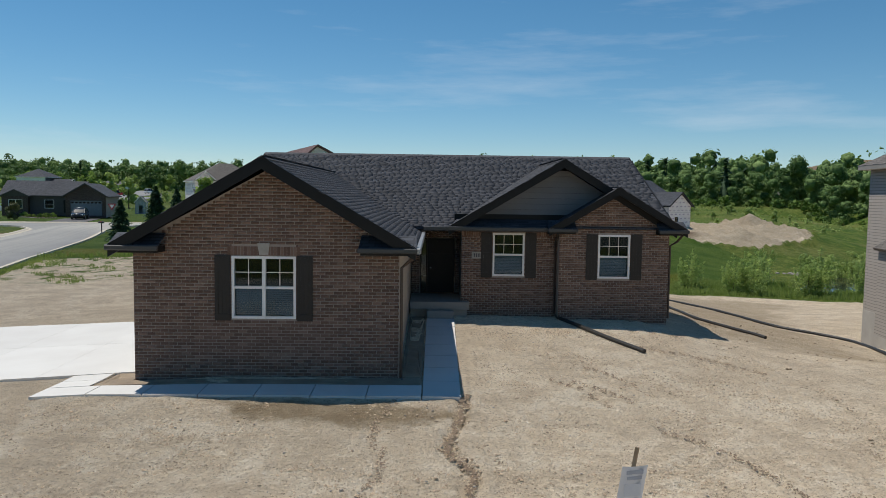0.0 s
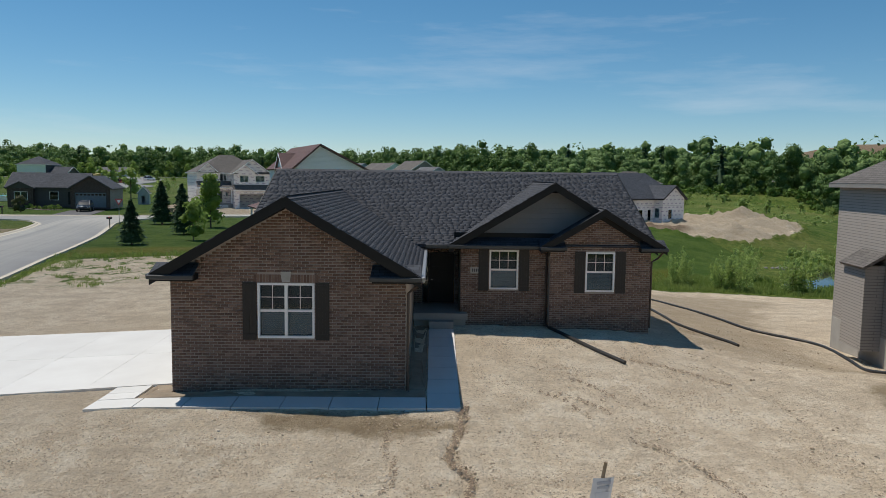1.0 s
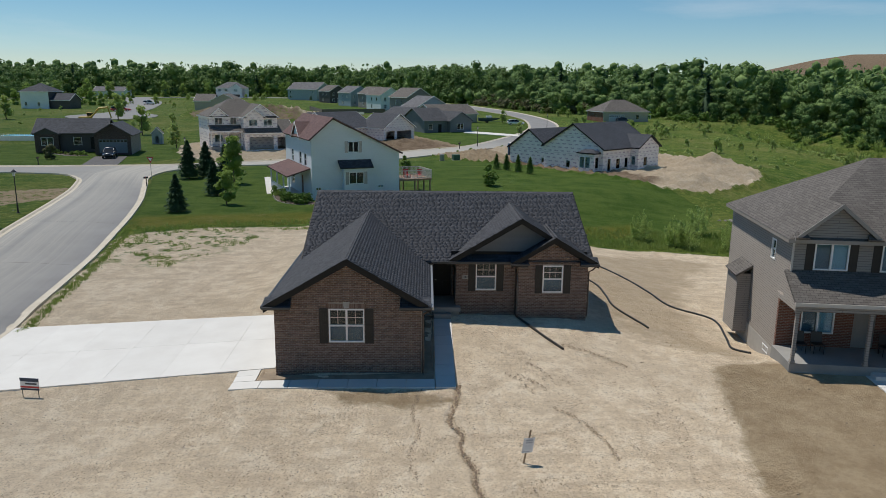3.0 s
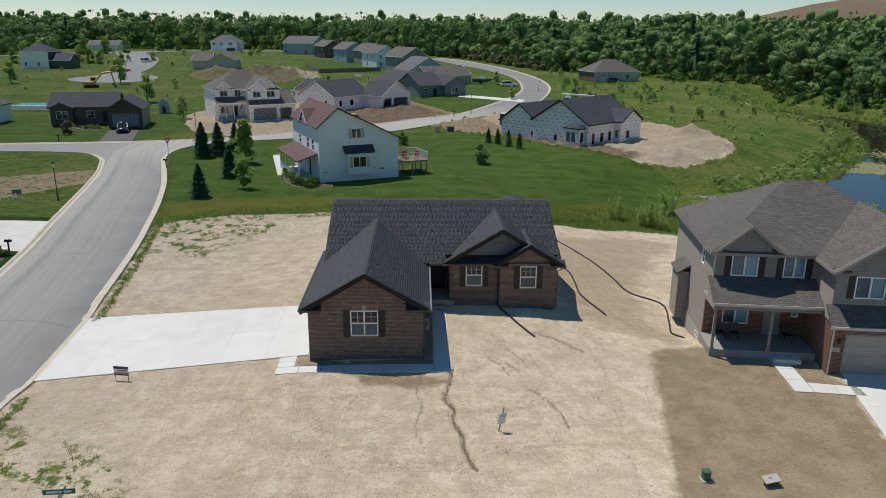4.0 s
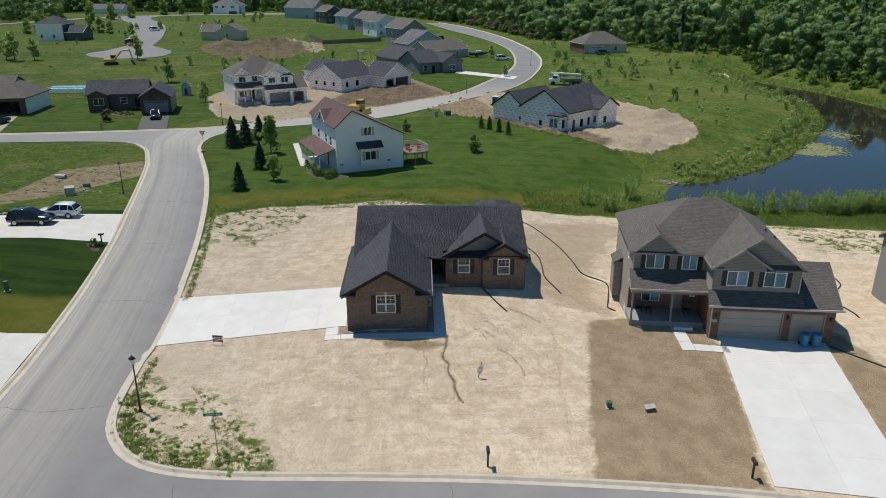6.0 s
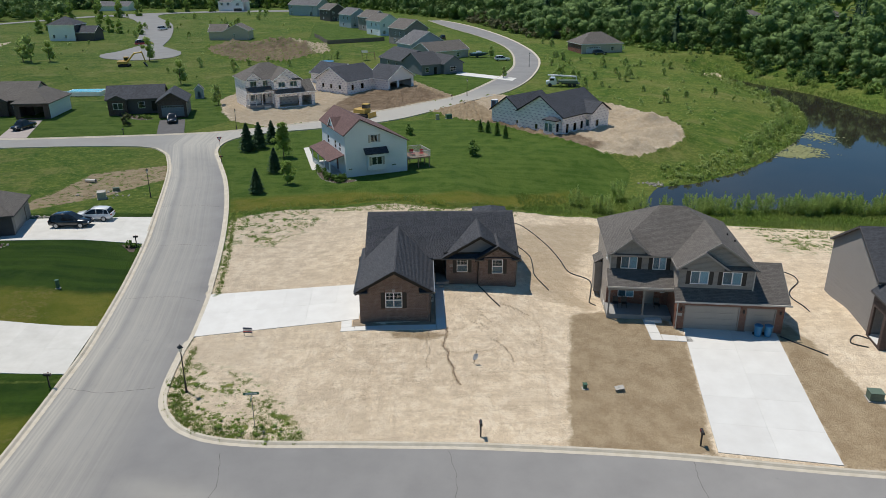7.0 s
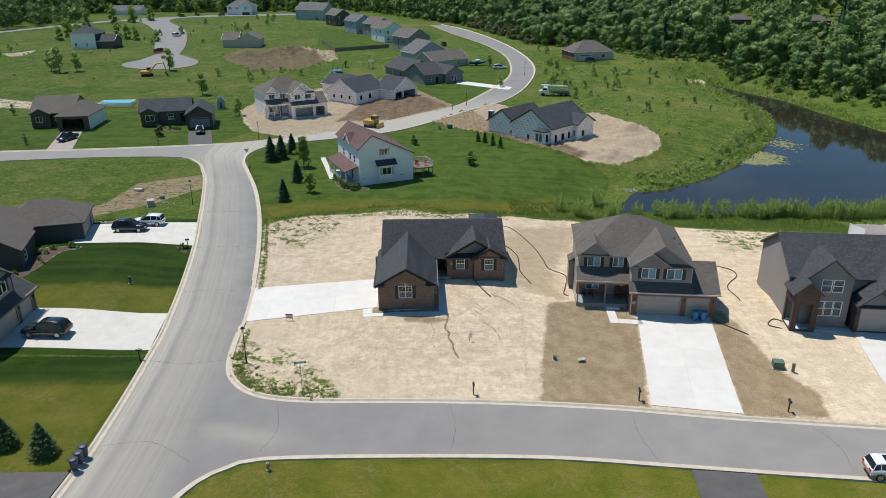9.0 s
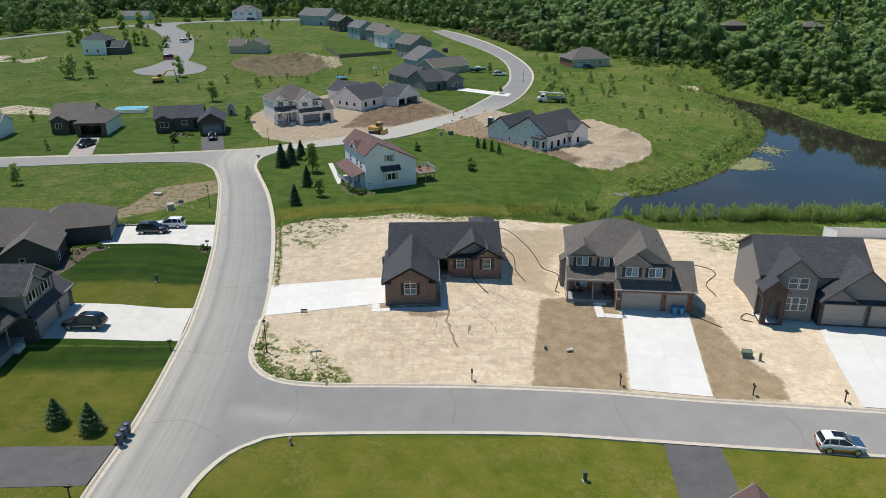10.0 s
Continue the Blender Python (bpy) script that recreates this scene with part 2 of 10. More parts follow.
M["ink"] = plain("ink", (0.05, 0.05, 0.06), (0.07, 0.07, 0.08), 5, 0.7)
M["red"] = plain("red_paint", (0.45, 0.04, 0.04), (0.36, 0.035, 0.035), 4, 0.5)
M["green_box"] = plain("green_box", (0.045, 0.12, 0.075), (0.035, 0.095, 0.06), 4, 0.55)
M["green_sign"] = plain("green_sign", (0.02, 0.16, 0.09), (0.02, 0.13, 0.075), 4, 0.5)
M["utility_green"] = plain("utility_green", (0.11, 0.16, 0.12), (0.09, 0.13, 0.10), 4, 0.6)
M["bin_navy"] = plain("bin_navy", (0.02, 0.035, 0.07), (0.03, 0.045, 0.08), 4, 0.5)
M["bin_blue"] = plain("bin_blue", (0.03, 0.19, 0.36), (0.03, 0.15, 0.3), 4, 0.5)
M["paint_black"] = plain("paint_black", (0.008, 0.009, 0.012), (0.01, 0.011, 0.014), 2, 0.25, coat=1.0)
M["paint_white"] = plain("paint_white", (0.72, 0.73, 0.74), (0.7, 0.71, 0.72), 2, 0.3, coat=1.0)
M["paint_blue"] = plain("paint_blue", (0.02, 0.06, 0.13), (0.02, 0.05, 0.11), 2, 0.3, coat=1.0)
M["paint_orange"] = plain("paint_orange", (0.5, 0.17, 0.03), (0.45, 0.15, 0.03), 2, 0.3, coat=1.0)
M["paint_silver"] = plain("paint_silver", (0.45, 0.46, 0.47), (0.42, 0.43, 0.44), 2, 0.3, metal=0.5, coat=1.0)
M["paint_yellow"] = plain("paint_yellow", (0.5, 0.32, 0.06), (0.4, 0.25, 0.05), 2, 0.5)
M["tyre"] = plain("tyre", (0.02, 0.02, 0.02), (0.03, 0.03, 0.03), 8, 0.85)
M["car_glass"] = plain("car_glass", (0.012, 0.014, 0.016), (0.01, 0.012, 0.014), 2, 0.06)
M["head_light"] = plain("head_light", (0.7, 0.72, 0.75), (0.6, 0.62, 0.65), 5, 0.12)
M["tail_light"] = plain("tail_light", (0.4, 0.02, 0.02), (0.3, 0.015, 0.015), 5, 0.15)
M["pool_blue"] = plain("pool_blue", (0.12, 0.42, 0.55), (0.15, 0.5, 0.62), 3, 0.15)
M["stone"] = plain("stone", (0.36, 0.33, 0.29), (0.26, 0.24, 0.21), 5, 0.9, bump=0.3, vary=0.2, island=True)
M["clod"] = plain("clod", (0.42, 0.33, 0.23), (0.34, 0.26, 0.18), 9, 0.95, bump=0.4, vary=0.25, island=True)
M["mulch"] = plain("mulch", (0.06, 0.045, 0.035), (0.09, 0.065, 0.05), 12, 0.95, bump=0.6, bscale=30)
M["bark"] = plain("bark", (0.11, 0.085, 0.065), (0.075, 0.058, 0.045), 9, 0.95, bump=0.5, bscale=25)


def leaf_mat(name, c1, c2, trans=0.35, deep=0.12):
    m, n, l, p = nodes(name)
    g = n.new("ShaderNodeNewGeometry").outputs["Random Per Island"]
    co = n.new("ShaderNodeTexCoord").outputs["Object"]
    f = math_node(n, l, "ADD", math_node(n, l, "MULTIPLY", g, 0.42), math_node(n, l, "MULTIPLY", ramp(n, l, noise_node(n, l, co, 0.11, 2.0), 0.38, 0.62), 0.58))
    col = mixc(n, l, f, c1, c2)
    # dark speckles (deep: how strong) paint the shade between leaf clusters
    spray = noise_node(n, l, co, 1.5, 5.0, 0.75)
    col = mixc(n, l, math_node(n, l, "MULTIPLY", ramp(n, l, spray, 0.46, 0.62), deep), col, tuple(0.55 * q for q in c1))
    l.new(bump_node(n, l, spray, 0.8, 0.35), p.inputs["Normal"])
    l.new(col, p.inputs["Base Color"])
    p.inputs["Roughness"].default_value = 0.65
    p.inputs["Specular IOR Level"].default_value = 0.25
    t = n.new("ShaderNodeBsdfTranslucent")
    l.new(col, t.inputs[0])
    mx = n.new("ShaderNodeMixShader")
    mx.inputs[0].default_value = trans
    l.new(p.outputs[0], mx.inputs[1])
    l.new(t.outputs[0], mx.inputs[2])
    l.new(mx.outputs[0], n["Material Output"].inputs[0])
    return m


M["leaf"] = leaf_mat("leaf", (0.062, 0.135, 0.024), (0.19, 0.29, 0.058), 0.3)
M["leaf_light"] = leaf_mat("leaf_light", (0.17, 0.28, 0.05), (0.38, 0.48, 0.14), 0.55)
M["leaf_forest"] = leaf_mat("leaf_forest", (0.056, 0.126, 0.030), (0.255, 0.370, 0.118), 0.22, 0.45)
M["leaf_pale"] = leaf_mat("leaf_pale", (0.24, 0.34, 0.09), (0.50, 0.58, 0.22), 0.55)
M["leaf_willow"] = leaf_mat("leaf_willow", (0.27, 0.38, 0.10), (0.54, 0.63, 0.24), 0.6, 0.0)
M["needle"] = leaf_mat("needle", (0.022, 0.062, 0.028), (0.085, 0.155, 0.070), 0.25)
M["needle_blue"] = leaf_mat("needle_blue", (0.040, 0.085, 0.030), (0.16, 0.235, 0.085), 0.25)
M["brush"] = leaf_mat("brush", (0.09, 0.10, 0.045), (0.17, 0.17, 0.08))
M["grass_blade"] = leaf_mat("grass_blade", (0.13, 0.22, 0.035), (0.30, 0.36, 0.11), 0.5)
M["blind"] = plain("blind", (0.42, 0.52, 0.58), (0.36, 0.46, 0.53), 1.5, 0.6)
M["weed_mat"] = plain("weed_mat", (0.23, 0.225, 0.085), (0.13, 0.15, 0.06), 2.0, 0.7, vary=0.25, island=True)
M["flower_red"] = plain("flower_red", (0.35, 0.03, 0.04), (0.25, 0.03, 0.04), 9, 0.8)


def ground_material():
    m, n, l, p = nodes("ground")
    co = n.new("ShaderNodeTexCoord").outputs["Object"]

    def mask(name, soft, amp, scale):
        a = n.new("ShaderNodeAttribute")
        a.attribute_name = name
        nz = math_node(n, l, "MULTIPLY", math_node(n, l, "SUBTRACT", noise_node(n, l, co, scale, 6.0, 0.7), 0.5), amp)
        return ramp(n, l, math_node(n, l, "ADD", a.outputs["Fac"], nz), -soft, soft)

    big, mid, fine = noise_node(n, l, co, 0.035, 4.0), noise_node(n, l, co, 0.35, 6.0, 0.65), noise_node(n, l, co, 5.0, 6.0, 0.75)
    grit = noise_node(n, l, co, 28.0, 4.0, 0.8)
    # meadow: rough grass, greener and yellower in drifts
    meadow = mixc(n, l, ramp(n, l, mid, 0.38, 0.62), (0.059, 0.125, 0.014), (0.158, 0.210, 0.035))
    meadow = mixc(n, l, math_node(n, l, "MULTIPLY", ramp(n, l, big, 0.46, 0.62), 0.8), meadow, (0.197, 0.215, 0.050))
    meadow = mixc(n, l, math_node(n, l, "MULTIPLY", ramp(n, l, fine, 0.5, 0.75), 0.5), meadow, (0.059, 0.124, 0.014))
    tuft = noise_node(n, l, co, 1.3, 6.0, 0.75)
    meadow = mixc(n, l, math_node(n, l, "MULTIPLY", ramp(n, l, tuft, 0.50, 0.60), 0.6), meadow, (0.069, 0.147, 0.017))
    meadow = mixc(n, l, math_node(n, l, "MULTIPLY", ramp(n, l, math_node(n, l, "SUBTRACT", 1.0, tuft), 0.53, 0.62), 0.6), meadow, (0.279, 0.325, 0.074))
    straw = math_node(n, l, "MULTIPLY", ramp(n, l, noise_node(n, l, co, 0.09, 6.0, 0.72), 0.54, 0.64), 0.55)
    meadow = mixc(n, l, straw, meadow, (0.281, 0.264, 0.089))
    # lawn: mown, with faint bands
    band = noise_node(n, l, co, 0.5, 2.0, 0.5, (0.08, 1.6, 1.0))
    lawn = mixc(n, l, ramp(n, l, band, 0.40, 0.60), (0.025, 0.064, 0.005), (0.048, 0.100, 0.008))
    lawn = mixc(n, l, math_node(n, l, "MULTIPLY", ramp(n, l, noise_node(n, l, co, 0.16, 5.0, 0.7), 0.48, 0.62), 0.6), lawn, (0.066, 0.118, 0.014))
    lawn = mixc(n, l, math_node(n, l, "MULTIPLY", ramp(n, l, fine, 0.35, 0.8), 0.45), lawn, (0.015, 0.036, 0.003))
    dry = mixc(n, l, ramp(n, l, mid, 0.35, 0.7), (0.118, 0.150, 0.013), (0.225, 0.210, 0.036))
    dry = mixc(n, l, math_node(n, l, "MULTIPLY", ramp(n, l, fine, 0.4, 0.8), 0.5), dry, (0.092, 0.128, 0.018))
    patch = math_node(n, l, "MULTIPLY", ramp(n, l, noise_node(n, l, co, 0.22, 3.0), 0.48, 0.62), ramp(n, l, noise_node(n, l, co, 1.8, 7.0, 0.8), 0.48, 0.62))
    dry = mixc(n, l, math_node(n, l, "MULTIPLY", patch, 0.6), dry, (0.30, 0.235, 0.10))
    # bare sand and soil
    track = noise_node(n, l, co, 0.8, 5.0, 0.6, (3.2, 0.22, 1.0))
    sand = mixc(n, l, ramp(n, l, mid, 0.3, 0.7), (0.66, 0.545, 0.395), (0.56, 0.45, 0.32))
    sand = mixc(n, l, math_node(n, l, "MULTIPLY", ramp(n, l, track, 0.52, 0.75), 0.4), sand, (0.43, 0.34, 0.24))
    across = noise_node(n, l, co, 0.9, 5.0, 0.65, (0.16, 2.6, 1.0))
    sand = mixc(n, l, math_node(n, l, "MULTIPLY", ramp(n, l, across, 0.52, 0.68), 0.42), sand, (0.40, 0.315, 0.22))
    sand = mixc(n, l, math_node(n, l, "MULTIPLY", ramp(n, l, math_node(n, l, "SUBTRACT", 1.0, across), 0.54, 0.68), 0.4), sand, (0.74, 0.645, 0.50))
    sand = mixc(n, l, math_node(n, l, "MULTIPLY", ramp(n, l, big, 0.45, 0.65), 0.4), sand, (0.70, 0.60, 0.46))
    sand = mixc(n, l, math_node(n, l, "MULTIPLY", ramp(n, l, fine, 0.52, 0.72), 0.35), sand, (0.38, 0.295, 0.205))
    speck = noise_node(n, l, co, 13.0, 5.0, 0.75)
    pale = noise_node(n, l, co, 0.8, 7.0, 0.78)
    sand = mixc(n, l, math_node(n, l, "MULTIPLY", ramp(n, l, pale, 0.5, 0.57), 0.5), sand, (0.76, 0.67, 0.53))
    sand = mixc(n, l, math_node(n, l, "MULTIPLY", ramp(n, l, math_node(n, l, "SUBTRACT", 1.0, pale), 0.53, 0.60), 0.4), sand, (0.44, 0.35, 0.25))
    scuff = noise_node(n, l, co, 2.6, 8.0, 0.8)
    sand = mixc(n, l, math_node(n, l, "MULTIPLY", ramp(n, l, scuff, 0.56, 0.64), 0.5), sand, (0.37, 0.285, 0.20))
    sand = mixc(n, l, math_node(n, l, "MULTIPLY", ramp(n, l, math_node(n, l, "SUBTRACT", 1.0, scuff), 0.57, 0.66), 0.6), sand, (0.80, 0.71, 0.57))
    # dark specks: tiny shadows of grit put into the sand's colour
    sand = mixc(n, l, math_node(n, l, "MULTIPLY", ramp(n, l, speck, 0.53, 0.66), 0.8), sand, (0.27, 0.205, 0.14))
    sand = mixc(n, l, math_node(n, l, "MULTIPLY", ramp(n, l, math_node(n, l, "SUBTRACT", 1.0, speck), 0.55, 0.70), 0.4), sand, (0.78, 0.69, 0.56))
    wide = noise_node(n, l, co, 0.13, 5.0, 0.65)
    sand = mixc(n, l, math_node(n, l, "MULTIPLY", ramp(n, l, wide, 0.5, 0.6), 0.4), sand, (0.50, 0.405, 0.29))
    clump = math_node(n, l, "MULTIPLY", ramp(n, l, noise_node(n, l, co, 1.7, 6.0, 0.8), 0.56, 0.66), ramp(n, l, speck, 0.42, 0.6))
    sand = mixc(n, l, math_node(n, l, "MULTIPLY", clump, 0.5), sand, (0.36, 0.275, 0.19))
    cool = n.new("ShaderNodeHueSaturation")
    cool.inputs["Saturation"].default_value, cool.inputs["Value"].default_value = 0.96, 1.25
    l.new(sand, cool.inputs["Color"])
    sand = cool.outputs[0]
    brown = mixc(n, l, ramp(n, l, noise_node(n, l, co, 0.6, 6.0, 0.75), 0.40, 0.60), (0.345, 0.258, 0.160), (0.450, 0.352, 0.230))
    brown = mixc(n, l, math_node(n, l, "MULTIPLY", ramp(n, l, fine, 0.5, 0.75), 0.4), brown, (0.17, 0.12, 0.08))
    soil = mixc(n, l, mask("brown", 0.22, 1.5, 1.1), sand, brown)
    dirt = mixc(n, l, ramp(n, l, noise_node(n, l, co, 0.45, 6.0, 0.75), 0.40, 0.60), (0.165, 0.108, 0.066), (0.30, 0.215, 0.14))
    dirt = mixc(n, l, math_node(n, l, "MULTIPLY", ramp(n, l, fine, 0.48, 0.7), 0.5), dirt, (0.11, 0.072, 0.045))
    soil = mixc(n, l, math_node(n, l, "MULTIPLY", mask("spoil", 0.8, 9.0, 0.22), 0.55), soil, brown)
    soil = mixc(n, l, math_node(n, l, "MULTIPLY", mask("dirt", 0.6, 3.0, 0.25), 0.85), soil, dirt)
    fresh = mixc(n, l, ramp(n, l, noise_node(n, l, co, 0.3, 6.0, 0.7), 0.42, 0.58), (0.068, 0.131, 0.015), (0.121, 0.184, 0.030))
    fresh = mixc(n, l, math_node(n, l, "MULTIPLY", ramp(n, l, fine, 0.45, 0.7), 0.45), fresh, (0.041, 0.084, 0.011))
    fresh = mixc(n, l, math_node(n, l, "MULTIPLY", ramp(n, l, noise_node(n, l, co, 0.4, 3.0, 0.6, (0.1, 1.5, 1.0)), 0.48, 0.62), 0.5), fresh, (0.138, 0.203, 0.037))
    lawn = mixc(n, l, mask("fresh", 0.5, 1.0, 0.5), lawn, fresh)
    lush = mixc(n, l, ramp(n, l, noise_node(n, l, co, 0.5, 6.0, 0.7), 0.40, 0.60), (0.078, 0.150, 0.012), (0.125, 0.190, 0.024))
    meadow = mixc(n, l, mask("lush", 0.8, 1.5, 0.6), meadow, lush)
    green = mixc(n, l, mask("lawn", 0.2, 0.8, 2.0), meadow, mixc(n, l, mask("dry", 0.8, 2.0, 0.5), lawn, dry))
    ms = mask("sand", 0.16, 2.3, 0.75)
    weeds = math_node(n, l, "MULTIPLY", mask("weeds", 1.0, 1.0, 1.0), ramp(n, l, noise_node(n, l, co, 0.9, 6.0, 0.75), 0.52, 0.58))
    soil = mixc(n, l, weeds, soil, meadow)
    l.new(mixc(n, l, ms, green, soil), p.inputs["Base Color"])
    p.inputs["Roughness"].default_value = 0.95
    p.inputs["Diffuse Roughness"].default_value = 1.0
    p.inputs["Specular IOR Level"].default_value = 0.15
    hh = math_node(n, l, "ADD", math_node(n, l, "MULTIPLY", fine, 0.7), math_node(n, l, "MULTIPLY", grit, 0.25))
    hh = math_node(n, l, "ADD", hh, math_node(n, l, "MULTIPLY", track, 0.6))
    hh = math_node(n, l, "ADD", hh, math_node(n, l, "MULTIPLY", noise_node(n, l, co, 13.0, 5.0, 0.75), 0.35))
    hh = math_node(n, l, "MULTIPLY", hh, math_node(n, l, "SUBTRACT", 1.5, math_node(n, l, "MULTIPLY", ms, 0.4)))
    l.new(bump_node(n, l, hh, 1.0, 0.17), p.inputs["Normal"])
    return m


M["ground"] = ground_material()


def road_material():
    m, n, l, p = nodes("road_surface")
    co = n.new("ShaderNodeTexCoord").outputs["Object"]
    a = n.new("ShaderNodeAttribute")
    a.attribute_name = "dust"
    base = mixc(n, l, ramp(n, l, noise_node(n, l, co, 0.25, 5.0), 0.3, 0.7), (0.268, 0.257, 0.248), (0.328, 0.315, 0.302))
    ac = n.new("ShaderNodeAttribute")
    ac.attribute_name = "across"
    wob = math_node(n, l, "ADD", ac.outputs["Fac"], math_node(n, l, "MULTIPLY", math_node(n, l, "SUBTRACT", noise_node(n, l, co, 0.12, 3.0), 0.5), 0.5))

    def lane(off, half, top):
        d = math_node(n, l, "DIVIDE", math_node(n, l, "ABSOLUTE", math_node(n, l, "SUBTRACT", wob, off)), half)
        return math_node(n, l, "MULTIPLY", ramp(n, l, math_node(n, l, "SUBTRACT", 1.5, d), 0.0, 1.1), top)

    lanes = math_node(n, l, "MAXIMUM", math_node(n, l, "MAXIMUM", lane(1.1, 0.8, 0.95), lane(3.2, 0.6, 0.6)), math_node(n, l, "MAXIMUM", lane(4.6, 0.45, 0.4), lane(4.2, 3.2, 0.5)))
    dust = math_node(n, l, "MULTIPLY", math_node(n, l, "MAXIMUM", lanes, a.outputs["Fac"]), ramp(n, l, noise_node(n, l, co, 0.3, 5.0, 0.7), 0.0, 0.42))
    scrape = n.new("ShaderNodeCombineXYZ")
    l.new(math_node(n, l, "MULTIPLY", ac.outputs["Fac"], 3.4), scrape.inputs[0])
    l.new(math_node(n, l, "MULTIPLY", noise_node(n, l, co, 0.05, 3.0), 3.0), scrape.inputs[1])
    along = math_node(n, l, "SUBTRACT", 1.0, ramp(n, l, math_node(n, l, "ABSOLUTE", math_node(n, l, "SUBTRACT", ac.outputs["Fac"], 4.0)), 4.6, 6.0))
    fine = noise_node(n, l, scrape.outputs[0], 1.0, 5.0, 0.7)
    dust = math_node(n, l, "MULTIPLY", dust, math_node(n, l, "ADD", 0.8, math_node(n, l, "MULTIPLY", along, math_node(n, l, "SUBTRACT", math_node(n, l, "MULTIPLY", ramp(n, l, fine, 0.38, 0.62), 0.5), 0.25))))
    col = mixc(n, l, dust, base, (0.58, 0.54, 0.465))
    spots = ramp(n, l, noise_node(n, l, co, 1.6, 5.0, 0.7), 0.62, 0.72)
    col = mixc(n, l, math_node(n, l, "MULTIPLY", spots, 0.35), col, (0.23, 0.225, 0.22))
    grit = noise_node(n, l, co, 22.0, 4.0, 0.8)
    col = mixc(n, l, math_node(n, l, "MULTIPLY", ramp(n, l, grit, 0.4, 0.75), 0.3), col, (0.38, 0.37, 0.36))
    l.new(col, p.inputs["Base Color"])
    p.inputs["Roughness"].default_value = 0.88
    p.inputs["Diffuse Roughness"].default_value = 0.8
    p.inputs["Specular IOR Level"].default_value = 0.3
    l.new(bump_node(n, l, grit, 0.3, 0.01), p.inputs["Normal"])
    return m


M["road"] = road_material()


def water_material():
    m, n, l, p = nodes("water")
    co = n.new("ShaderNodeTexCoord").outputs["Object"]
    l.new(mixc(n, l, ramp(n, l, noise_node(n, l, co, 0.06, 3.0), 0.35, 0.7), (0.020, 0.019, 0.016), (0.030, 0.027, 0.021)), p.inputs["Base Color"])
    p.inputs["Roughness"].default_value, p.inputs["IOR"].default_value = 0.03, 1.33
    l.new(bump_node(n, l, noise_node(n, l, co, 1.5, 3.0), 0.05, 0.04), p.inputs["Normal"])
    return m


M["water"] = water_material()

# ---- geometry helpers ----
def box(bm, x0, x1, y0, y1, z0, z1):
    v = [bm.verts.new((x, y, z)) for z in (z0, z1) for x, y in ((x0, y0), (x1, y0), (x1, y1), (x0, y1))]
    for f in ((3, 2, 1, 0), (4, 5, 6, 7), (0, 1, 5, 4), (1, 2, 6, 5), (2, 3, 7, 6), (3, 0, 4, 7)):
        bm.faces.new([v[i] for i in f])
    return v


def slab(bm, pts, thick, up=None):
    """A solid plate: the outline pts on top, its underside thick lower along the normal (or along up)."""
    pts = [Vector(p) for p in pts]
    nrm = up or (pts[1] - pts[0]).cross(pts[2] - pts[0]).normalized()
    top = [bm.verts.new(p) for p in pts]
    low = [bm.verts.new(p - nrm * thick) for p in pts]
    bm.faces.new(top)
    bm.faces.new(low[::-1])
    for i in range(len(pts)):
        j = (i + 1) % len(pts)
        bm.faces.new((top[j], top[i], low[i], low[j]))


def tube(bm, path, radii, sides=8, cap=True):
    """A round bar along the path; radii: one number, or one for each point."""
    path = [Vector(p) for p in path]
    radii = radii if isinstance(radii, (list, tuple)) else [radii] * len(path)
    rings, side = [], None
    for i, p in enumerate(path):
        d = (path[min(i + 1, len(path) - 1)] - path[max(i - 1, 0)]).normalized()
        if side is None:
            side = d.cross(Vector((0.3, 0.2, 1))) if abs(d.z) < 0.95 else d.cross(Vector((1, 0, 0)))
        side = (side - d * side.dot(d)).normalized()
        other = d.cross(side)
        rings.append([bm.verts.new(p + (side * math.cos(a) + other * math.sin(a)) * radii[i]) for a in (2 * math.pi * k / sides for k in range(sides))])
    for a, b in zip(rings, rings[1:]):
        for k in range(sides):
            bm.faces.new((a[k], a[(k + 1) % sides], b[(k + 1) % sides], b[k]))
    if cap:
        bm.faces.new(rings[0][::-1])
        bm.faces.new(rings[-1])


def revolve(bm, profile, sides=12, cx=0.0, cy=0.0):
    """A turned body from (radius, z) pairs, bottom to top."""
    tube_rings = [[bm.verts.new((cx + r * math.cos(2 * math.pi * k / sides), cy + r * math.sin(2 * math.pi * k / sides), z)) for k in range(sides)] for r, z in profile]
    for a, b in zip(tube_rings, tube_rings[1:]):
        for k in range(sides):
            bm.faces.new((a[k], a[(k + 1) % sides], b[(k + 1) % sides], b[k]))
    bm.faces.new(tube_rings[0][::-1])
    bm.faces.new(tube_rings[-1])


def soften(bm, width, segments=1):
    bmesh.ops.bevel(bm, geom=bm.edges[:], offset=width, segments=segments, affect="EDGES", profile=0.6, clamp_overlap=True)


def lay_uv(bm):
    """UVs in metres along every face: across it, and up it."""
    uv = bm.loops.layers.uv.verify()
    for f in bm.faces:
        nrm = f.normal
        t = Vector((-nrm.y, nrm.x, 0))
        t = t.normalized() if t.length > 0.05 else Vector((1, 0, 0))
        b = nrm.cross(t)
        for lp in f.loops:
            lp[uv].uv = (lp.vert.co.dot(t), lp.vert.co.dot(b))


def mesh_of(name, bm, material):
    bm.normal_update()
    lay_uv(bm)
    me = bpy.data.meshes.new(name)
    bm.to_mesh(me)
    bm.free()
    me.materials.append(M[material] if isinstance(material, str) else material)
    return me


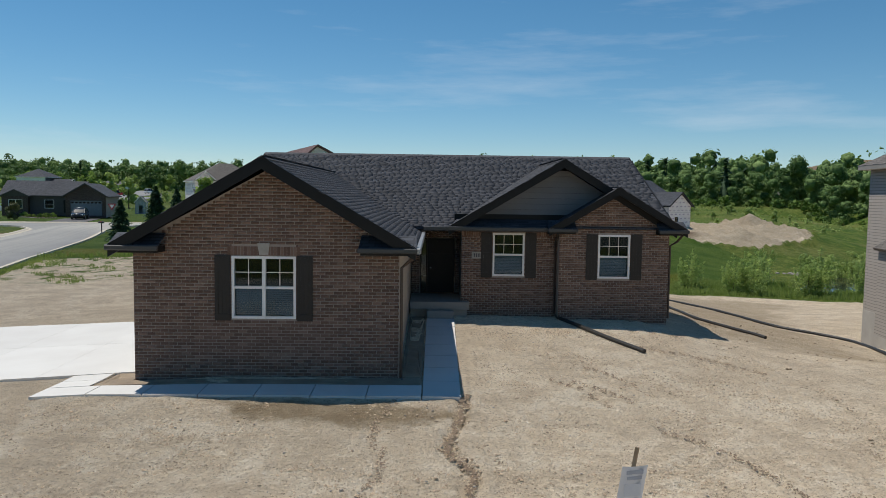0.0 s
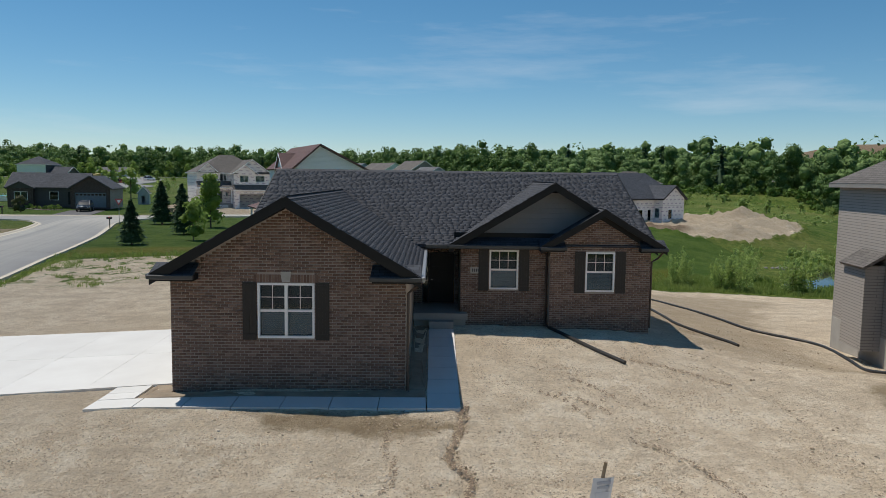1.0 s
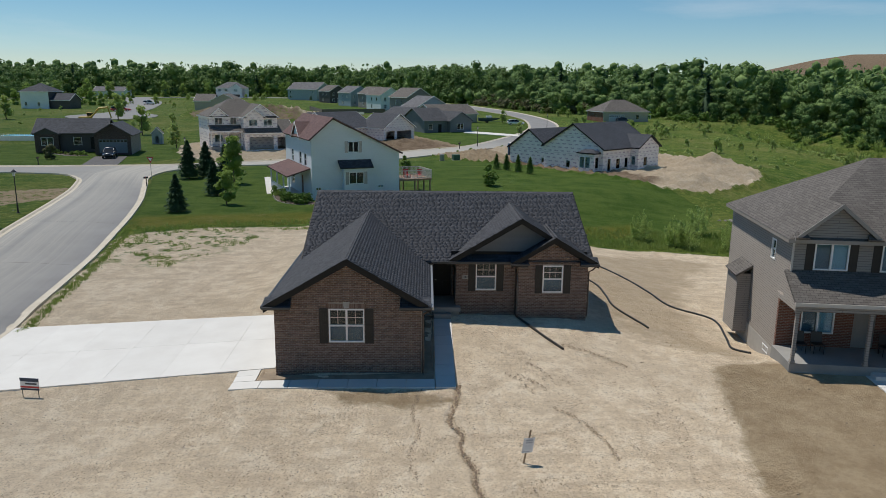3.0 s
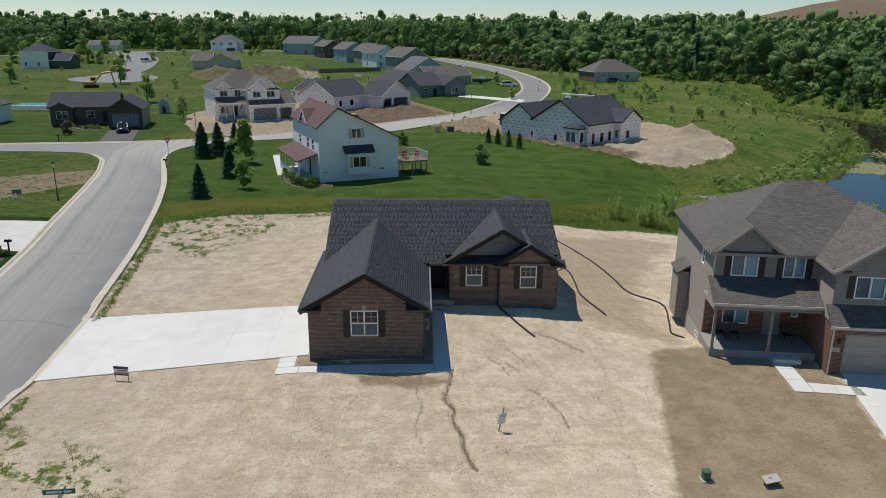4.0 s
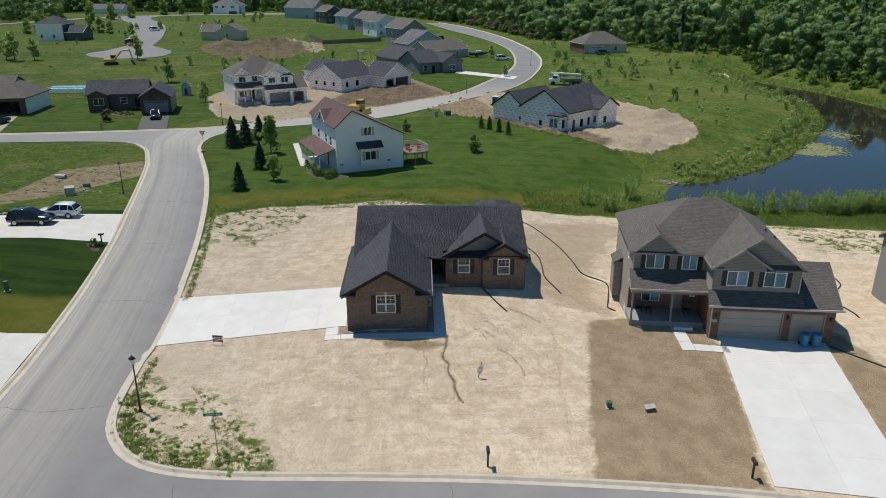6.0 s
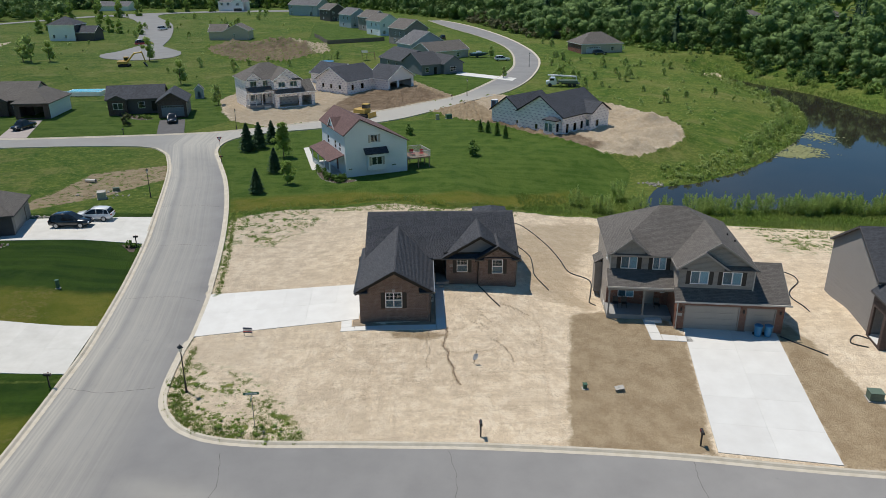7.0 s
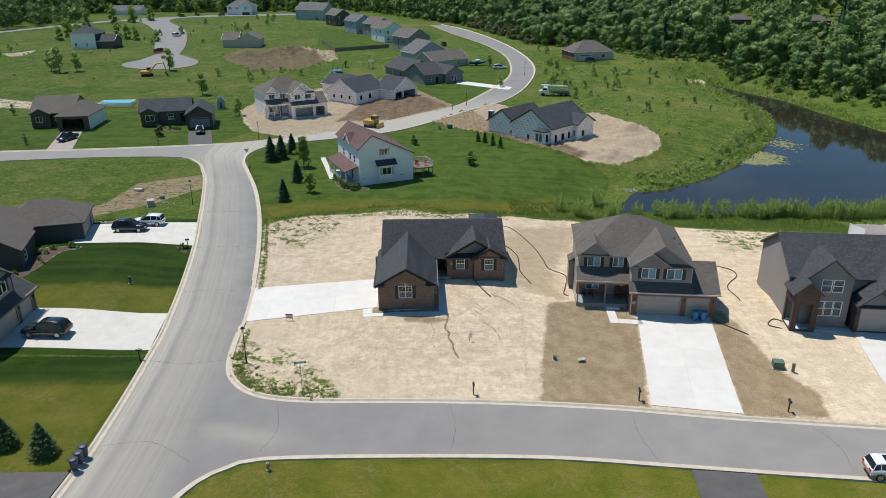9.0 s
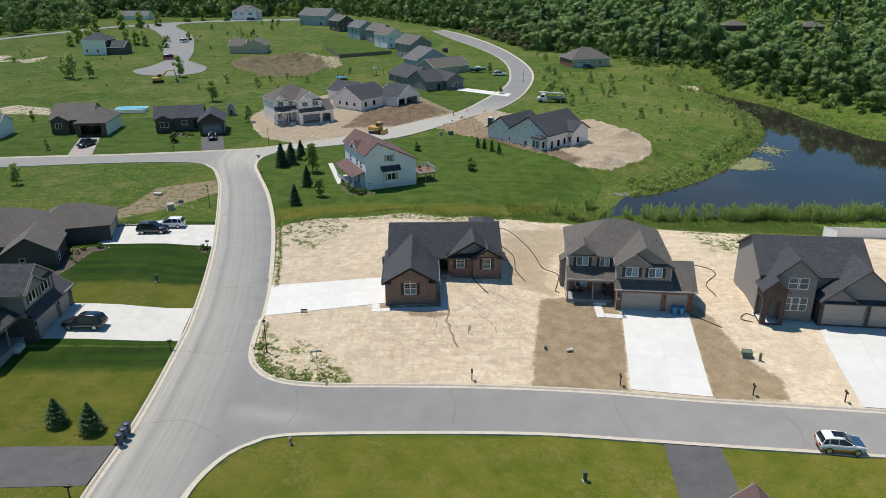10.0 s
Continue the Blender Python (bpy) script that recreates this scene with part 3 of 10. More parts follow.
def part(name, bm, material, parent=None, label="", smooth=False):
    """One mesh object out of bm, under a thing or a part."""
    me = mesh_of(name, bm, material)
    if smooth:
        me.polygons.foreach_set("use_smooth", [True] * len(me.polygons))
    ob = new(name, me)
    ob.parent = parent
    return tagged(ob, label)


def thing(name, m, label, category, group="", kind=""):
    ob = new(name)
    ob.matrix_basis = m
    ob.empty_display_size = 0.3
    return tagged(ob, label, category, group, kind)


def raw_mesh(name, verts, faces, material, parent=None):
    """A mesh from numpy arrays of places and of equal-sided faces."""
    me = bpy.data.meshes.new(name)
    k = faces.shape[1]
    me.vertices.add(len(verts))
    me.vertices.foreach_set("co", np.asarray(verts, np.float32).ravel())
    me.loops.add(faces.size)
    me.loops.foreach_set("vertex_index", np.asarray(faces, np.int32).ravel())
    me.polygons.add(len(faces))
    me.polygons.foreach_set("loop_start", np.arange(0, faces.size, k, dtype=np.int32))
    me.update(calc_edges=True)
    me.materials.append(M[material])
    ob = new(name, me)
    ob.parent = parent
    return ob


def glide(points, step):
    """A smooth line through the points, in even steps."""
    p = [Vector(q) for q in points]
    p = [p[0] * 2 - p[1]] + p + [p[-1] * 2 - p[-2]]
    out = []
    for a, b, c, d in zip(p, p[1:], p[2:], p[3:]):
        k = max(1, round((c - b).length / step))
        for i in range(k):
            t = i / k
            out.append(0.5 * (2 * b + (c - a) * t + (2 * a - 5 * b + 4 * c - d) * t * t + (3 * b - a - 3 * c + d) * t ** 3))
    return out + [p[-2]]


def inside_by(px, py, poly):
    """How far places lie inside an outline, in metres (outside: minus)."""
    px, py = np.asarray(px, float), np.asarray(py, float)
    d, odd = np.full(px.shape, 1e9), np.zeros(px.shape, bool)
    for (ax, ay), (bx, by) in zip(poly, [*poly[1:], poly[0]]):
        ex, ey = bx - ax, by - ay
        t = np.clip(((px - ax) * ex + (py - ay) * ey) / (ex * ex + ey * ey + 1e-12), 0, 1)
        d = np.minimum(d, np.hypot(px - ax - t * ex, py - ay - t * ey))
        if ey:
            odd ^= ((ay > py) != (by > py)) & (px < ex * (py - ay) / ey + ax)
    return np.where(odd, d, -d)


def flat(points):
    return [(p[0], p[1]) for p in points]


# ---- the lie of the land ----
POND = flat(glide([(31, 60.5, 0), (35, 65.5, 0), (38, 70.5, 0), (44, 72, 0), (58, 82, 0), (69, 94, 0), (80, 108, 0), (88, 122, 0), (94, 140, 0), (95, 156, 0), (96, 178, 0), (94, 191, 0)], 3.0)
            + glide([(98, 191, 0), (101, 178, 0), (108, 158, 0), (109.4, 142, 0), (112, 126, 0), (116, 112, 0), (140, 92, 0), (180, 70, 0), (170, 52, 0), (81, 55, 0), (60, 57, 0), (45, 58.0, 0), (38, 59.0, 0), (32, 58.4, 0)], 3.0))
WATER_Z = -3.0
LEVEL_Y = (-400, 1, 10, 16, 25, 36, 48, 60, 90, 140, 220, 400, 900, 3000)
LEVEL_Z = (-0.6, -0.6, -0.28, 0.05, 0.45, 0.45, 0.2, 0.1, 0.1, 0.2, 2.4, 4.5, 8.0, 10.0)


WEST_Y, WEST_Z = (0, 1, 10, 18, 27, 32, 41, 49, 60, 90, 140, 220, 400, 900, 3000), (-0.6, -0.6, -0.5, -0.5, -0.55, -0.45, -0.32, 0.0, 0.1, 0.1, 0.2, 2.4, 4.5, 8.0, 10.0)


PAVED = [[(-21.0, 16.7), (-6.15, 18.4), (-6.15, 26.45), (-21.9, 25.9)], [(-7.72, 16.1), (1.88, 16.0), (1.88, 25.3), (1.0, 25.3), (0.99, 17.0), (-7.72, 16.98)]]


def ease(t):
    t = np.clip(t, 0, 1)
    return t * t * (3 - 2 * t)


def land(x, y):
    """The ground's height."""
    x, y = np.asarray(x, float), np.asarray(y, float)
    z = np.interp(y, LEVEL_Y, LEVEL_Z)
    # the lots fall towards the pond, and towards the street in the west
    z = z - (0.13 * np.clip(x - 8, 0, 12) + 0.045 * np.clip(y - 24, 0, 32) * ease((x - 4) / 8)) * (1 - 0.5 * ease((x - 29) / 9)) * ease((y - 18) / 6) * (1 - ease((y - 58) / 24))
    w = ease((-6 - x) / 7) * ease((x + 42) / 10) * ease((y + 5) / 8)
    z = z * (1 - w) + np.interp(y, WEST_Y, WEST_Z) * w
    # the driveway beside the brick house lies on one even slope
    b = ease((inside_by(x, y, PAVED[0]) + 3) / 3)
    z = z * (1 - b) + (-0.05 + 0.0467 * (np.clip(x, -22, -6) + 6)) * b
    d = inside_by(x, y, POND)
    s = np.clip((d + 20) / 20, 0, 1)
    s = s * s * (3 - 2 * s)
    z = z * (1 - s) + (WATER_Z + 0.15) * s - 0.8 * np.clip((d + 0.5) / 4, 0, 1)
    # a bare hill far off
    z = z + 57 * np.exp(-(((x - 640) / 210) ** 2 + ((y - 1050) / 150) ** 2))
    # spoil heaps by the houses being built
    for cx, cy, rx, ry, hh in ((47, 106, 3.4, 3.0, 1.9), (47, 96, 5, 3, 1.0), (39, 88, 5, 3, 0.8), (-68, 232, 6, 6, 2.4), (-52, 240, 9, 5, 2.8), (-42, 228, 5, 8, 2.2), (-12, 131, 8, 2.5, 0.5), (-3, 146, 6, 5, 0.7)):
        z = z + hh * np.exp(-(((x - cx) / rx) ** 2 + ((y - cy) / ry) ** 2)) * (1 + 0.16 * np.sin(x * 1.3 + y * 0.6) * np.sin(y * 1.1 - x * 0.5))
    return z


def gz(x, y):
    return float(land(x, y))


# kerb lines of the streets: front street, side street, the bend beyond
K_EAST = glide([(90, -14, 0), (62, -9.2, 0), (43.4, -6.2, 0), (26.8, -3.7, 0), (16, -1.7, 0), (4.6, -0.4, 0), (-4, 0.1, 0), (-12.3, 0.5, 0), (-16.6, 1.6, 0), (-19.2, 4.0, 0), (-20.6, 8, 0), (-21.4, 19, 0), (-22.9, 32, 0), (-25.9, 49, 0), (-29.6, 64, 0),
               (-33.5, 76, 0), (-36.4, 85, 0), (-36.4, 92, 0), (-33.4, 97, 0), (-28.3, 100, 0), (-20.5, 103, 0), (-7.8, 109.5, 0), (1, 119, 0), (11.4, 133, 0), (22.5, 147, 0), (31.3, 168, 0), (37.8, 197, 0), (38.4, 226, 0), (35.2, 262, 0), (29.0, 296, 0), (20, 330, 0), (10, 354, 0)], 1.2)
K_WEST = glide([(-29.4, -90, 0), (-29.2, -50, 0), (-29.1, -28, 0), (-29, -15, 0), (-28.6, -6, 0), (-29, 8, 0), (-29.8, 18, 0), (-33.4, 41, 0), (-39.2, 67, 0), (-42.5, 78, 0), (-45.5, 84.5, 0), (-51, 88.6, 0), (-68, 88.9, 0), (-90, 86.5, 0), (-150, 80, 0)], 1.2)
K_SOUTH = glide([(-21.2, -90, 0), (-21.2, -60, 0), (-21.2, -36, 0), (-21.2, -26, 0), (-21.1, -19, 0), (-20.5, -14.5, 0), (-18.8, -10.8, 0), (-16.7, -9, 0), (-14, -8, 0), (-3.8, -8, 0), (9.2, -8.6, 0), (19.3, -10, 0), (26.7, -11.1, 0), (39.5, -12.9, 0), (62, -16.4, 0), (90, -21, 0)], 1.2)
K_NORTH = glide([(-150, 88, 0), (-94, 94.2, 0), (-70, 95.8, 0), (-46, 98.8, 0), (-36, 101.8, 0), (-21.5, 110, 0), (-9.7, 120.5, 0), (0.6, 131, 0), (9.4, 141, 0), (18, 158, 0), (24.7, 174, 0), (29, 191, 0), (31.2, 218, 0), (29.6, 244, 0), (24.0, 273, 0), (14, 309, 0), (4, 352, 0)], 1.2)
STREETS = flat(K_WEST + K_NORTH + K_EAST[::-1] + K_SOUTH[::-1])


def road_z(x, y):
    return land(x, y) - 0.08 + 0.11 * np.clip((np.asarray(y) - 60) / 50, 0, 1)


# rain-cut rills and wheel ruts in the bare lot
RILLS = [(glide([(2.0, 16.2, 0), (1.75, 14.6, 0), (1.55, 13.2, 0), (1.95, 12.2, 0), (1.85, 11.2, 0), (2.3, 9.8, 0), (2.25, 8.8, 0), (2.7, 7.4, 0)], 0.3), 0.17, 0.13),
         (glide([(0.5, 16.2, 0), (0.1, 14.2, 0), (0.35, 12.5, 0), (0.0, 10.8, 0), (0.4, 9, 0)], 0.4), 0.05, 0.10),
         (glide([(5.8, 14.3, 0), (6.3, 13.6, 0), (6.7, 13.0, 0), (6.95, 12.4, 0), (7.2, 11.8, 0), (7.3, 10.6, 0)], 0.3), 0.09, 0.11),
         (glide([(7.2, 20.7, 0), (7.9, 20.2, 0), (8.5, 19.7, 0), (9.0, 19.1, 0), (9.6, 18.2, 0)], 0.3), 0.09, 0.12),
         (glide([(9.4, 23.6, 0), (10.2, 19.5, 0), (10.3, 14, 0), (9.6, 8, 0), (9.3, 1.5, 0)], 0.6), 0.035, 0.22),
         (glide([(11.3, 24, 0), (12.2, 19, 0), (12.0, 14, 0), (11.3, 8, 0), (11.0, 2, 0)], 0.6), 0.035, 0.22),
         (glide([(-2.2, 14.6, 0), (-3.4, 12.4, 0), (-4.6, 9.0, 0)], 0.5), 0.03, 0.2),
         (glide([(-8, 11.5, 0), (-5, 12.1, 0), (-1, 12.3, 0), (0.5, 12.0, 0)], 0.5), 0.03, 0.15),
         (glide([(4.1, 17.5, 0), (4.6, 16.9, 0), (5.05, 15.6, 0)], 0.3), 0.06, 0.09),
         (glide([(4.6, 17.4, 0), (5.2, 16.7, 0), (5.65, 15.9, 0)], 0.3), 0.06, 0.09),
         (glide([(5.15, 18.6, 0), (5.6, 18.1, 0), (6.0, 17.2, 0)], 0.3), 0.05, 0.09)]
# shallow curved tracks left by the grading machine
for cx_, cy_, r_, a0_, a1_ in ((3.5, 19, 11.5, 196, 262), (3.5, 19, 12.0, 196, 262), (4.2, 14.2, 2.2, 200, 330), (4.2, 14.2, 2.7, 200, 330), (-9, 14, 9.0, 200, 300), (-9, 14, 9.5, 200, 300), (6, 4, 5.0, 40, 150), (6, 4, 5.45, 40, 150), (-4, 2, 6.5, 50, 140), (15, 22, 7.0, 150, 240), (15, 22, 7.5, 150, 240)):
    RILLS.append(([Vector((cx_ + r_ * math.cos(radians(a)), cy_ + r_ * math.sin(radians(a)), 0)) for a in range(a0_, a1_ + 1, 4)], 0.035, 0.16))


def spread(*runs):
    """Grid lines: runs of (from, to, step), with widening steps beyond the ends."""
    lines = sorted({round(a + (b - a) * i / max(1, round((b - a) / s)), 4) for a, b, s in runs for i in range(max(1, round((b - a) / s)) + 1)})
    lo, hi = [lines[0]], [lines[-1]]
    s = runs[0][2]
    while hi[-1] < 2400:
        s *= 1.13
        hi.append(hi[-1] + s)
    s = runs[0][2]
    while lo[-1] > -1700:
        s *= 1.16
        lo.append(lo[-1] - s)
    return np.array(lo[:0:-1] + lines + hi[1:])


SAND = []
SAND.append([(-22, 6), (-20, 2), (-14, 0), (10, -1), (44, -6.5), (80, -11), (85, 38.6), (50.0, 45.4), (39.4, 48.6), (22.7, 55.2), (13.8, 55.4), (7.5, 52.0), (3.6, 50.2), (-4, 53), (-11.6, 51.3), (-19, 51), (-24.8, 47.5), (-23, 36), (-21.8, 25), (-21, 17), (-20.8, 10)])
SAND.append([(2, 120), (6, 113.5), (15, 106), (24, 93.5), (31, 83.6), (38, 82.4), (45, 87), (49.5, 93), (52, 102), (50.5, 114), (44, 128), (30, 128), (18, 143), (8, 130)])
SAND.append([(-49, 137), (-44, 120), (-40, 111), (-31.7, 105), (-21, 110), (-8.2, 121), (8, 140), (2, 152), (-2, 163), (-28, 170), (-46, 150)])
SAND.append([(-77, 231), (-74, 249), (-56, 253), (-36, 245), (-32, 222), (-44, 199), (-58, 199), (-71, 217)])
SAND.append([(-56, 50), (-53, 60), (-51.7, 70), (-42, 75), (-39, 67), (-45, 58), (-52, 52)])
SAND.append([(90, 196), (96, 196), (97, 182), (94, 180)])
SAND.append([(-125, 152), (-122, 156), (-110, 151), (-105, 142), (-120, 144)])
SAND.append([(-184, 264), (-176, 260), (-171, 240), (-182, 246)])
SAND.append([(-167, 247), (-160, 258), (-156, 240), (-162, 238)])
SAND.append([(470, 900), (900, 900), (900, 1300), (470, 1300)])
BROWN = []
BROWN.append([(2, 120), (6, 113.5), (15, 106), (20, 99), (22, 104), (16, 116), (12, 134)])
BROWN.append([(470, 900), (900, 900), (900, 1300), (470, 1300)])
BROWN.append([(-57, 49), (-54, 61), (-52, 71), (-42, 76), (-38, 67), (-44, 57), (-52, 51)])
BROWN.append([(10.0, -0.8), (10.6, 4), (11.4, 8), (12.7, 14), (13.7, 18.4), (16.8, 18.9), (22, 17), (23, 14), (20, 0), (19.6, -1.8)])
BROWN.append([(27.6, -3.6), (29, 4), (31, 14), (32.4, 17), (33.6, 13), (33.8, 7), (34.4, 3), (36.0, 0.2), (35.2, -4)])
BROWN.append([(-8.2, 121), (8, 140), (2, 152), (-2, 163), (-16, 150), (-20, 130)])
BROWN.append([(-3.4, 15.7), (-0.2, 15.8), (1.0, 15.3), (2.2, 15.2), (1.4, 14.5), (-0.5, 14.4), (-2.6, 14.7)])
LAWN = []
LAWN.append([(-25.6, 50), (-29.2, 64), (-33, 76), (-35.8, 85), (-35.8, 92), (-32, 96.5), (-20, 102), (-8, 108), (5, 113), (15, 106), (24, 92.5), (33, 82.5), (35, 76), (31, 65), (25, 63.5), (13.0, 57.4), (7.5, 53.4), (3.6, 51.5), (-4, 54.4), (-12, 52.6), (-19, 52.4)])
LAWN.append([(-29.4, 9), (-30, 18), (-33.5, 41), (-35, 50), (-55, 50), (-70, 30), (-70, 10)])
LAWN.append([(-29.2, 9), (-28.8, -8), (-29.2, -60), (-90, -60), (-90, 9)])
LAWN.append([(-20.6, -14), (-18, -10), (-14, -8), (9, -8.6), (40, -13), (90, -21), (90, -90), (-20.8, -90)])
LAWN.append([(-47, 98.6), (-70, 95.8), (-94, 94), (-101, 96), (-108, 130), (-82, 135), (-62, 142), (-48, 138), (-40, 112)])
LAWN.append([(6, 141), (10, 142), (18, 158), (25, 175), (29, 192), (29, 215), (14, 212), (-12, 200), (-8, 170), (2, 156)])
LAWN.append([(-45, 262), (-5, 238), (10, 300), (-10, 350), (-52, 330)])
LAWN.append([(60, 236), (72, 236), (66, 205), (44, 205), (43, 222), (52, 224)])
LAWN.append([(64, 48), (120, 40), (120, 20), (82, 24), (60, 38)])
SPOIL = [SAND[1], [(-80, 231), (-76, 252), (-56, 256), (-33, 247), (-29, 222), (-42, 196), (-59, 196), (-74, 217)], [(-49, 137), (-44, 120), (-40, 111), (-31.7, 105), (-21, 110), (-8.2, 121), (8, 140), (2, 152), (-2, 163), (-28, 170), (-46, 150)], [(11, 24), (15.6, 20), (17, 34), (26, 50), (20, 53), (13, 48), (10, 40)]]
DRY = []
DRY.append([(-20.6, -14), (-18, -10), (-14, -8), (9, -8.6), (40, -13), (90, -21), (90, -90), (-20.8, -90)])
DRY.append([(-29.2, 4), (-28.8, -8), (-29.2, -60), (-90, -60), (-90, 4)])
DRY.append([(-29.2, 26), (-29.2, 18), (-60, 18), (-60, 25)])
DRY.append([(-25.6, 49), (-27, 56), (-10, 59), (0, 57), (24, 67), (25, 62), (13, 56), (3.6, 50), (-4, 52), (-19, 50)])
WEEDS = []
WEEDS.append([(-21, 8), (-19, 3), (-15, 0), (-9, 0), (-9.5, 4), (-14, 9), (-20, 12)])
WEEDS.append([(-24, 40), (-25.5, 50), (-16, 52), (-13, 47), (-18, 38)])
WEEDS.append([(42, 35), (41, 48), (49.4, 46.6), (62, 43), (59, 32.6)])
WEEDS.append([(-21, 14), (-23, 14), (-25, 40), (-23, 40)])
WEEDS.append([(-80, 231), (-76, 252), (-56, 256), (-33, 247), (-29, 222), (-42, 196), (-59, 196), (-74, 217)])
WEEDS.append([(-126, 152), (-122, 157), (-109, 151), (-104, 141), (-121, 143)])
WEEDS.append([(-185, 265), (-175, 261), (-170, 239), (-183, 245)])
WEEDS.append([(-168, 247), (-159, 259), (-155, 239), (-163, 237)])
WEEDS.append([(-57, 49), (-54, 61), (-52, 71), (-42, 76), (-38, 67), (-44, 57), (-52, 51)])
WEEDS.append([(-14, 50), (-4, 54), (3.6, 51.5), (13, 57), (13, 53), (4, 48), (-4, 50)])


FRESH = [LAWN[0], *LAWN[4:]]
# turned dark soil round the dug pit and the building sites, and the bright strip below the willows
DIRT = [[(-78, 234), (-77, 252), (-60, 252), (-43, 234), (-34, 210), (-41, 192), (-61, 193), (-72, 206)], [(-22, 121), (-8, 123), (6, 140), (0, 150), (-8, 158), (-18, 140)], [(12.5, 106), (24, 91), (30, 84), (33, 88), (25, 104), (15, 112)], [(470, 900), (900, 900), (900, 1300), (470, 1300)]]
LUSH = [[(27, 57.0), (40, 51.2), (51, 48.4), (66, 45.6), (120, 36), (120, 46), (70, 51), (46, 54.5), (32, 58)]]


def build_ground():
    xs = spread((-62, 62, 0.6), (-9, 13, 0.19), (62, 125, 1.5), (-130, -62, 1.5))
    ys = spread((-24, 118, 0.6), (5, 21, 0.17), (118, 165, 0.8), (165, 260, 1.5))
    gx, gy = np.meshgrid(xs, ys)
    x, y = gx.ravel(), gy.ravel()
    z = land(x, y)
    road = inside_by(x, y, STREETS)
    z -= 0.30 * np.clip((road + 0.35) / 0.5, 0, 1)
    bare = inside_by(x, y, SAND[0])
    near = (np.abs(x) < 25) & (y > -1) & (y < 52) & (bare > 0)
    rough = np.zeros_like(x)
    pts = np.stack([x, y, np.zeros_like(x)], 1)
    idx = np.nonzero(near)[0]
    rough[idx] = [0.03 * noise.noise((a * 0.55, b * 0.55, 0)) + 0.02 * noise.noise((a * 1.9, b * 1.9, 4)) + 0.012 * noise.noise((a * 4.5, b * 4.5, 9)) for a, b in zip(x[idx], y[idx])]
    for poly, high in ((SAND[1], 0.62), (SAND[2], 0.34), (SAND[3], 1.1)):
        idx = np.nonzero(inside_by(x, y, poly) > -1)[0]
        rough[idx] = [high * (noise.noise((a * 0.45, b * 0.45, 2)) * 0.7 + abs(noise.noise((a * 0.9, b * 0.9, 5))) * 1.1 + noise.noise((a * 2.6, b * 2.6, 7)) * 0.55) for a, b in zip(x[idx], y[idx])]
    z += rough
    for quad in PAVED:
        z -= 0.12 * np.clip(inside_by(x, y, quad) / 0.3, 0, 1)
    for line, deep, wide in RILLS:
        q = np.array([(p.x + 0.10 * noise.noise((p.y * 2.1, p.x * 2, 1)), p.y) for p in line])
        sel = np.nonzero((x > q[:, 0].min() - 1) & (x < q[:, 0].max() + 1) & (y > q[:, 1].min() - 1) & (y < q[:, 1].max() + 1))[0]
        d = np.full(len(sel), 9.0)
        for a, b in zip(q, q[1:]):
            e = b - a
            t = np.clip(((x[sel] - a[0]) * e[0] + (y[sel] - a[1]) * e[1]) / (e @ e + 1e-9), 0, 1)
            d = np.minimum(d, np.hypot(x[sel] - a[0] - t * e[0], y[sel] - a[1] - t * e[1]))
        z[sel] -= deep * np.clip(1.15 - d / wide, 0, 1) - 0.2 * deep * np.exp(-((d - 2 * wide) / wide) ** 2)
    nx, ny = len(xs), len(ys)
    i = (np.arange(ny - 1)[:, None] * nx + np.arange(nx - 1)[None, :]).ravel()
    ob = raw_mesh("ground", np.stack([x, y, z], 1), np.stack([i, i + 1, i + nx + 1, i + nx], 1), "ground")
    ob.data.polygons.foreach_set("use_smooth", [True] * len(ob.data.polygons))
    for name, polys in (("sand", SAND), ("brown", BROWN), ("lawn", LAWN), ("dry", DRY), ("weeds", WEEDS), ("fresh", FRESH), ("dirt", DIRT), ("lush", LUSH), ("spoil", SPOIL)):
        d = np.max([inside_by(x, y, p) for p in polys], axis=0)
        ob.data.attributes.new(name, "FLOAT", "POINT").data.foreach_set("value", np.clip(d, -6, 6).astype(np.float32))
    return tagged(ob, "bare sandy lots, mown lawns and rough meadow", "ground", kind="structure")


build_ground()


def drape(name, outline, lift, thick, material, zf=land, grid=2.0, parent=None):
    """A plate with that outline, laid over the land, with sides."""
    from mathutils.geometry import delaunay_2d_cdt
    edge = [Vector(p[:2]) for p in outline]
    xs, ys = [p.x for p in edge], [p.y for p in edge]
    gx, gy = np.meshgrid(np.arange(min(xs) + grid / 2, max(xs), grid), np.arange(min(ys) + grid / 2, max(ys), grid))
    keep = inside_by(gx.ravel(), gy.ravel(), flat(edge)) > grid * 0.3
    pts = edge + [Vector((a, b)) for a, b in zip(gx.ravel()[keep], gy.ravel()[keep])]
    n = len(edge)
    v, _, f, *_ = delaunay_2d_cdt(pts, [(i, (i + 1) % n) for i in range(n)], [], 1, 1e-4)
    z = zf(np.array([p.x for p in v]), np.array([p.y for p in v])) + lift
    bm = bmesh.new()
    top = [bm.verts.new((p.x, p.y, float(h))) for p, h in zip(v, z)]
    for face in f:
        a, b, c = (v[k] for k in face[:3])
        bm.faces.new([top[k] for k in (face if (b - a).cross(c - a) > 0 else face[::-1])])
    if thick:
        rim = [e for e in bm.edges if len(e.link_faces) == 1]
        low = {}
        for e in rim:
            for w in e.verts:
                if w not in low:
                    low[w] = bm.verts.new(w.co - Vector((0, 0, thick)))
        for e in rim:
            a, b = e.verts
            bm.faces.new((a, b, low[b], low[a]))
        bmesh.ops.recalc_face_normals(bm, faces=bm.faces)
    return part(name, bm, material, parent)


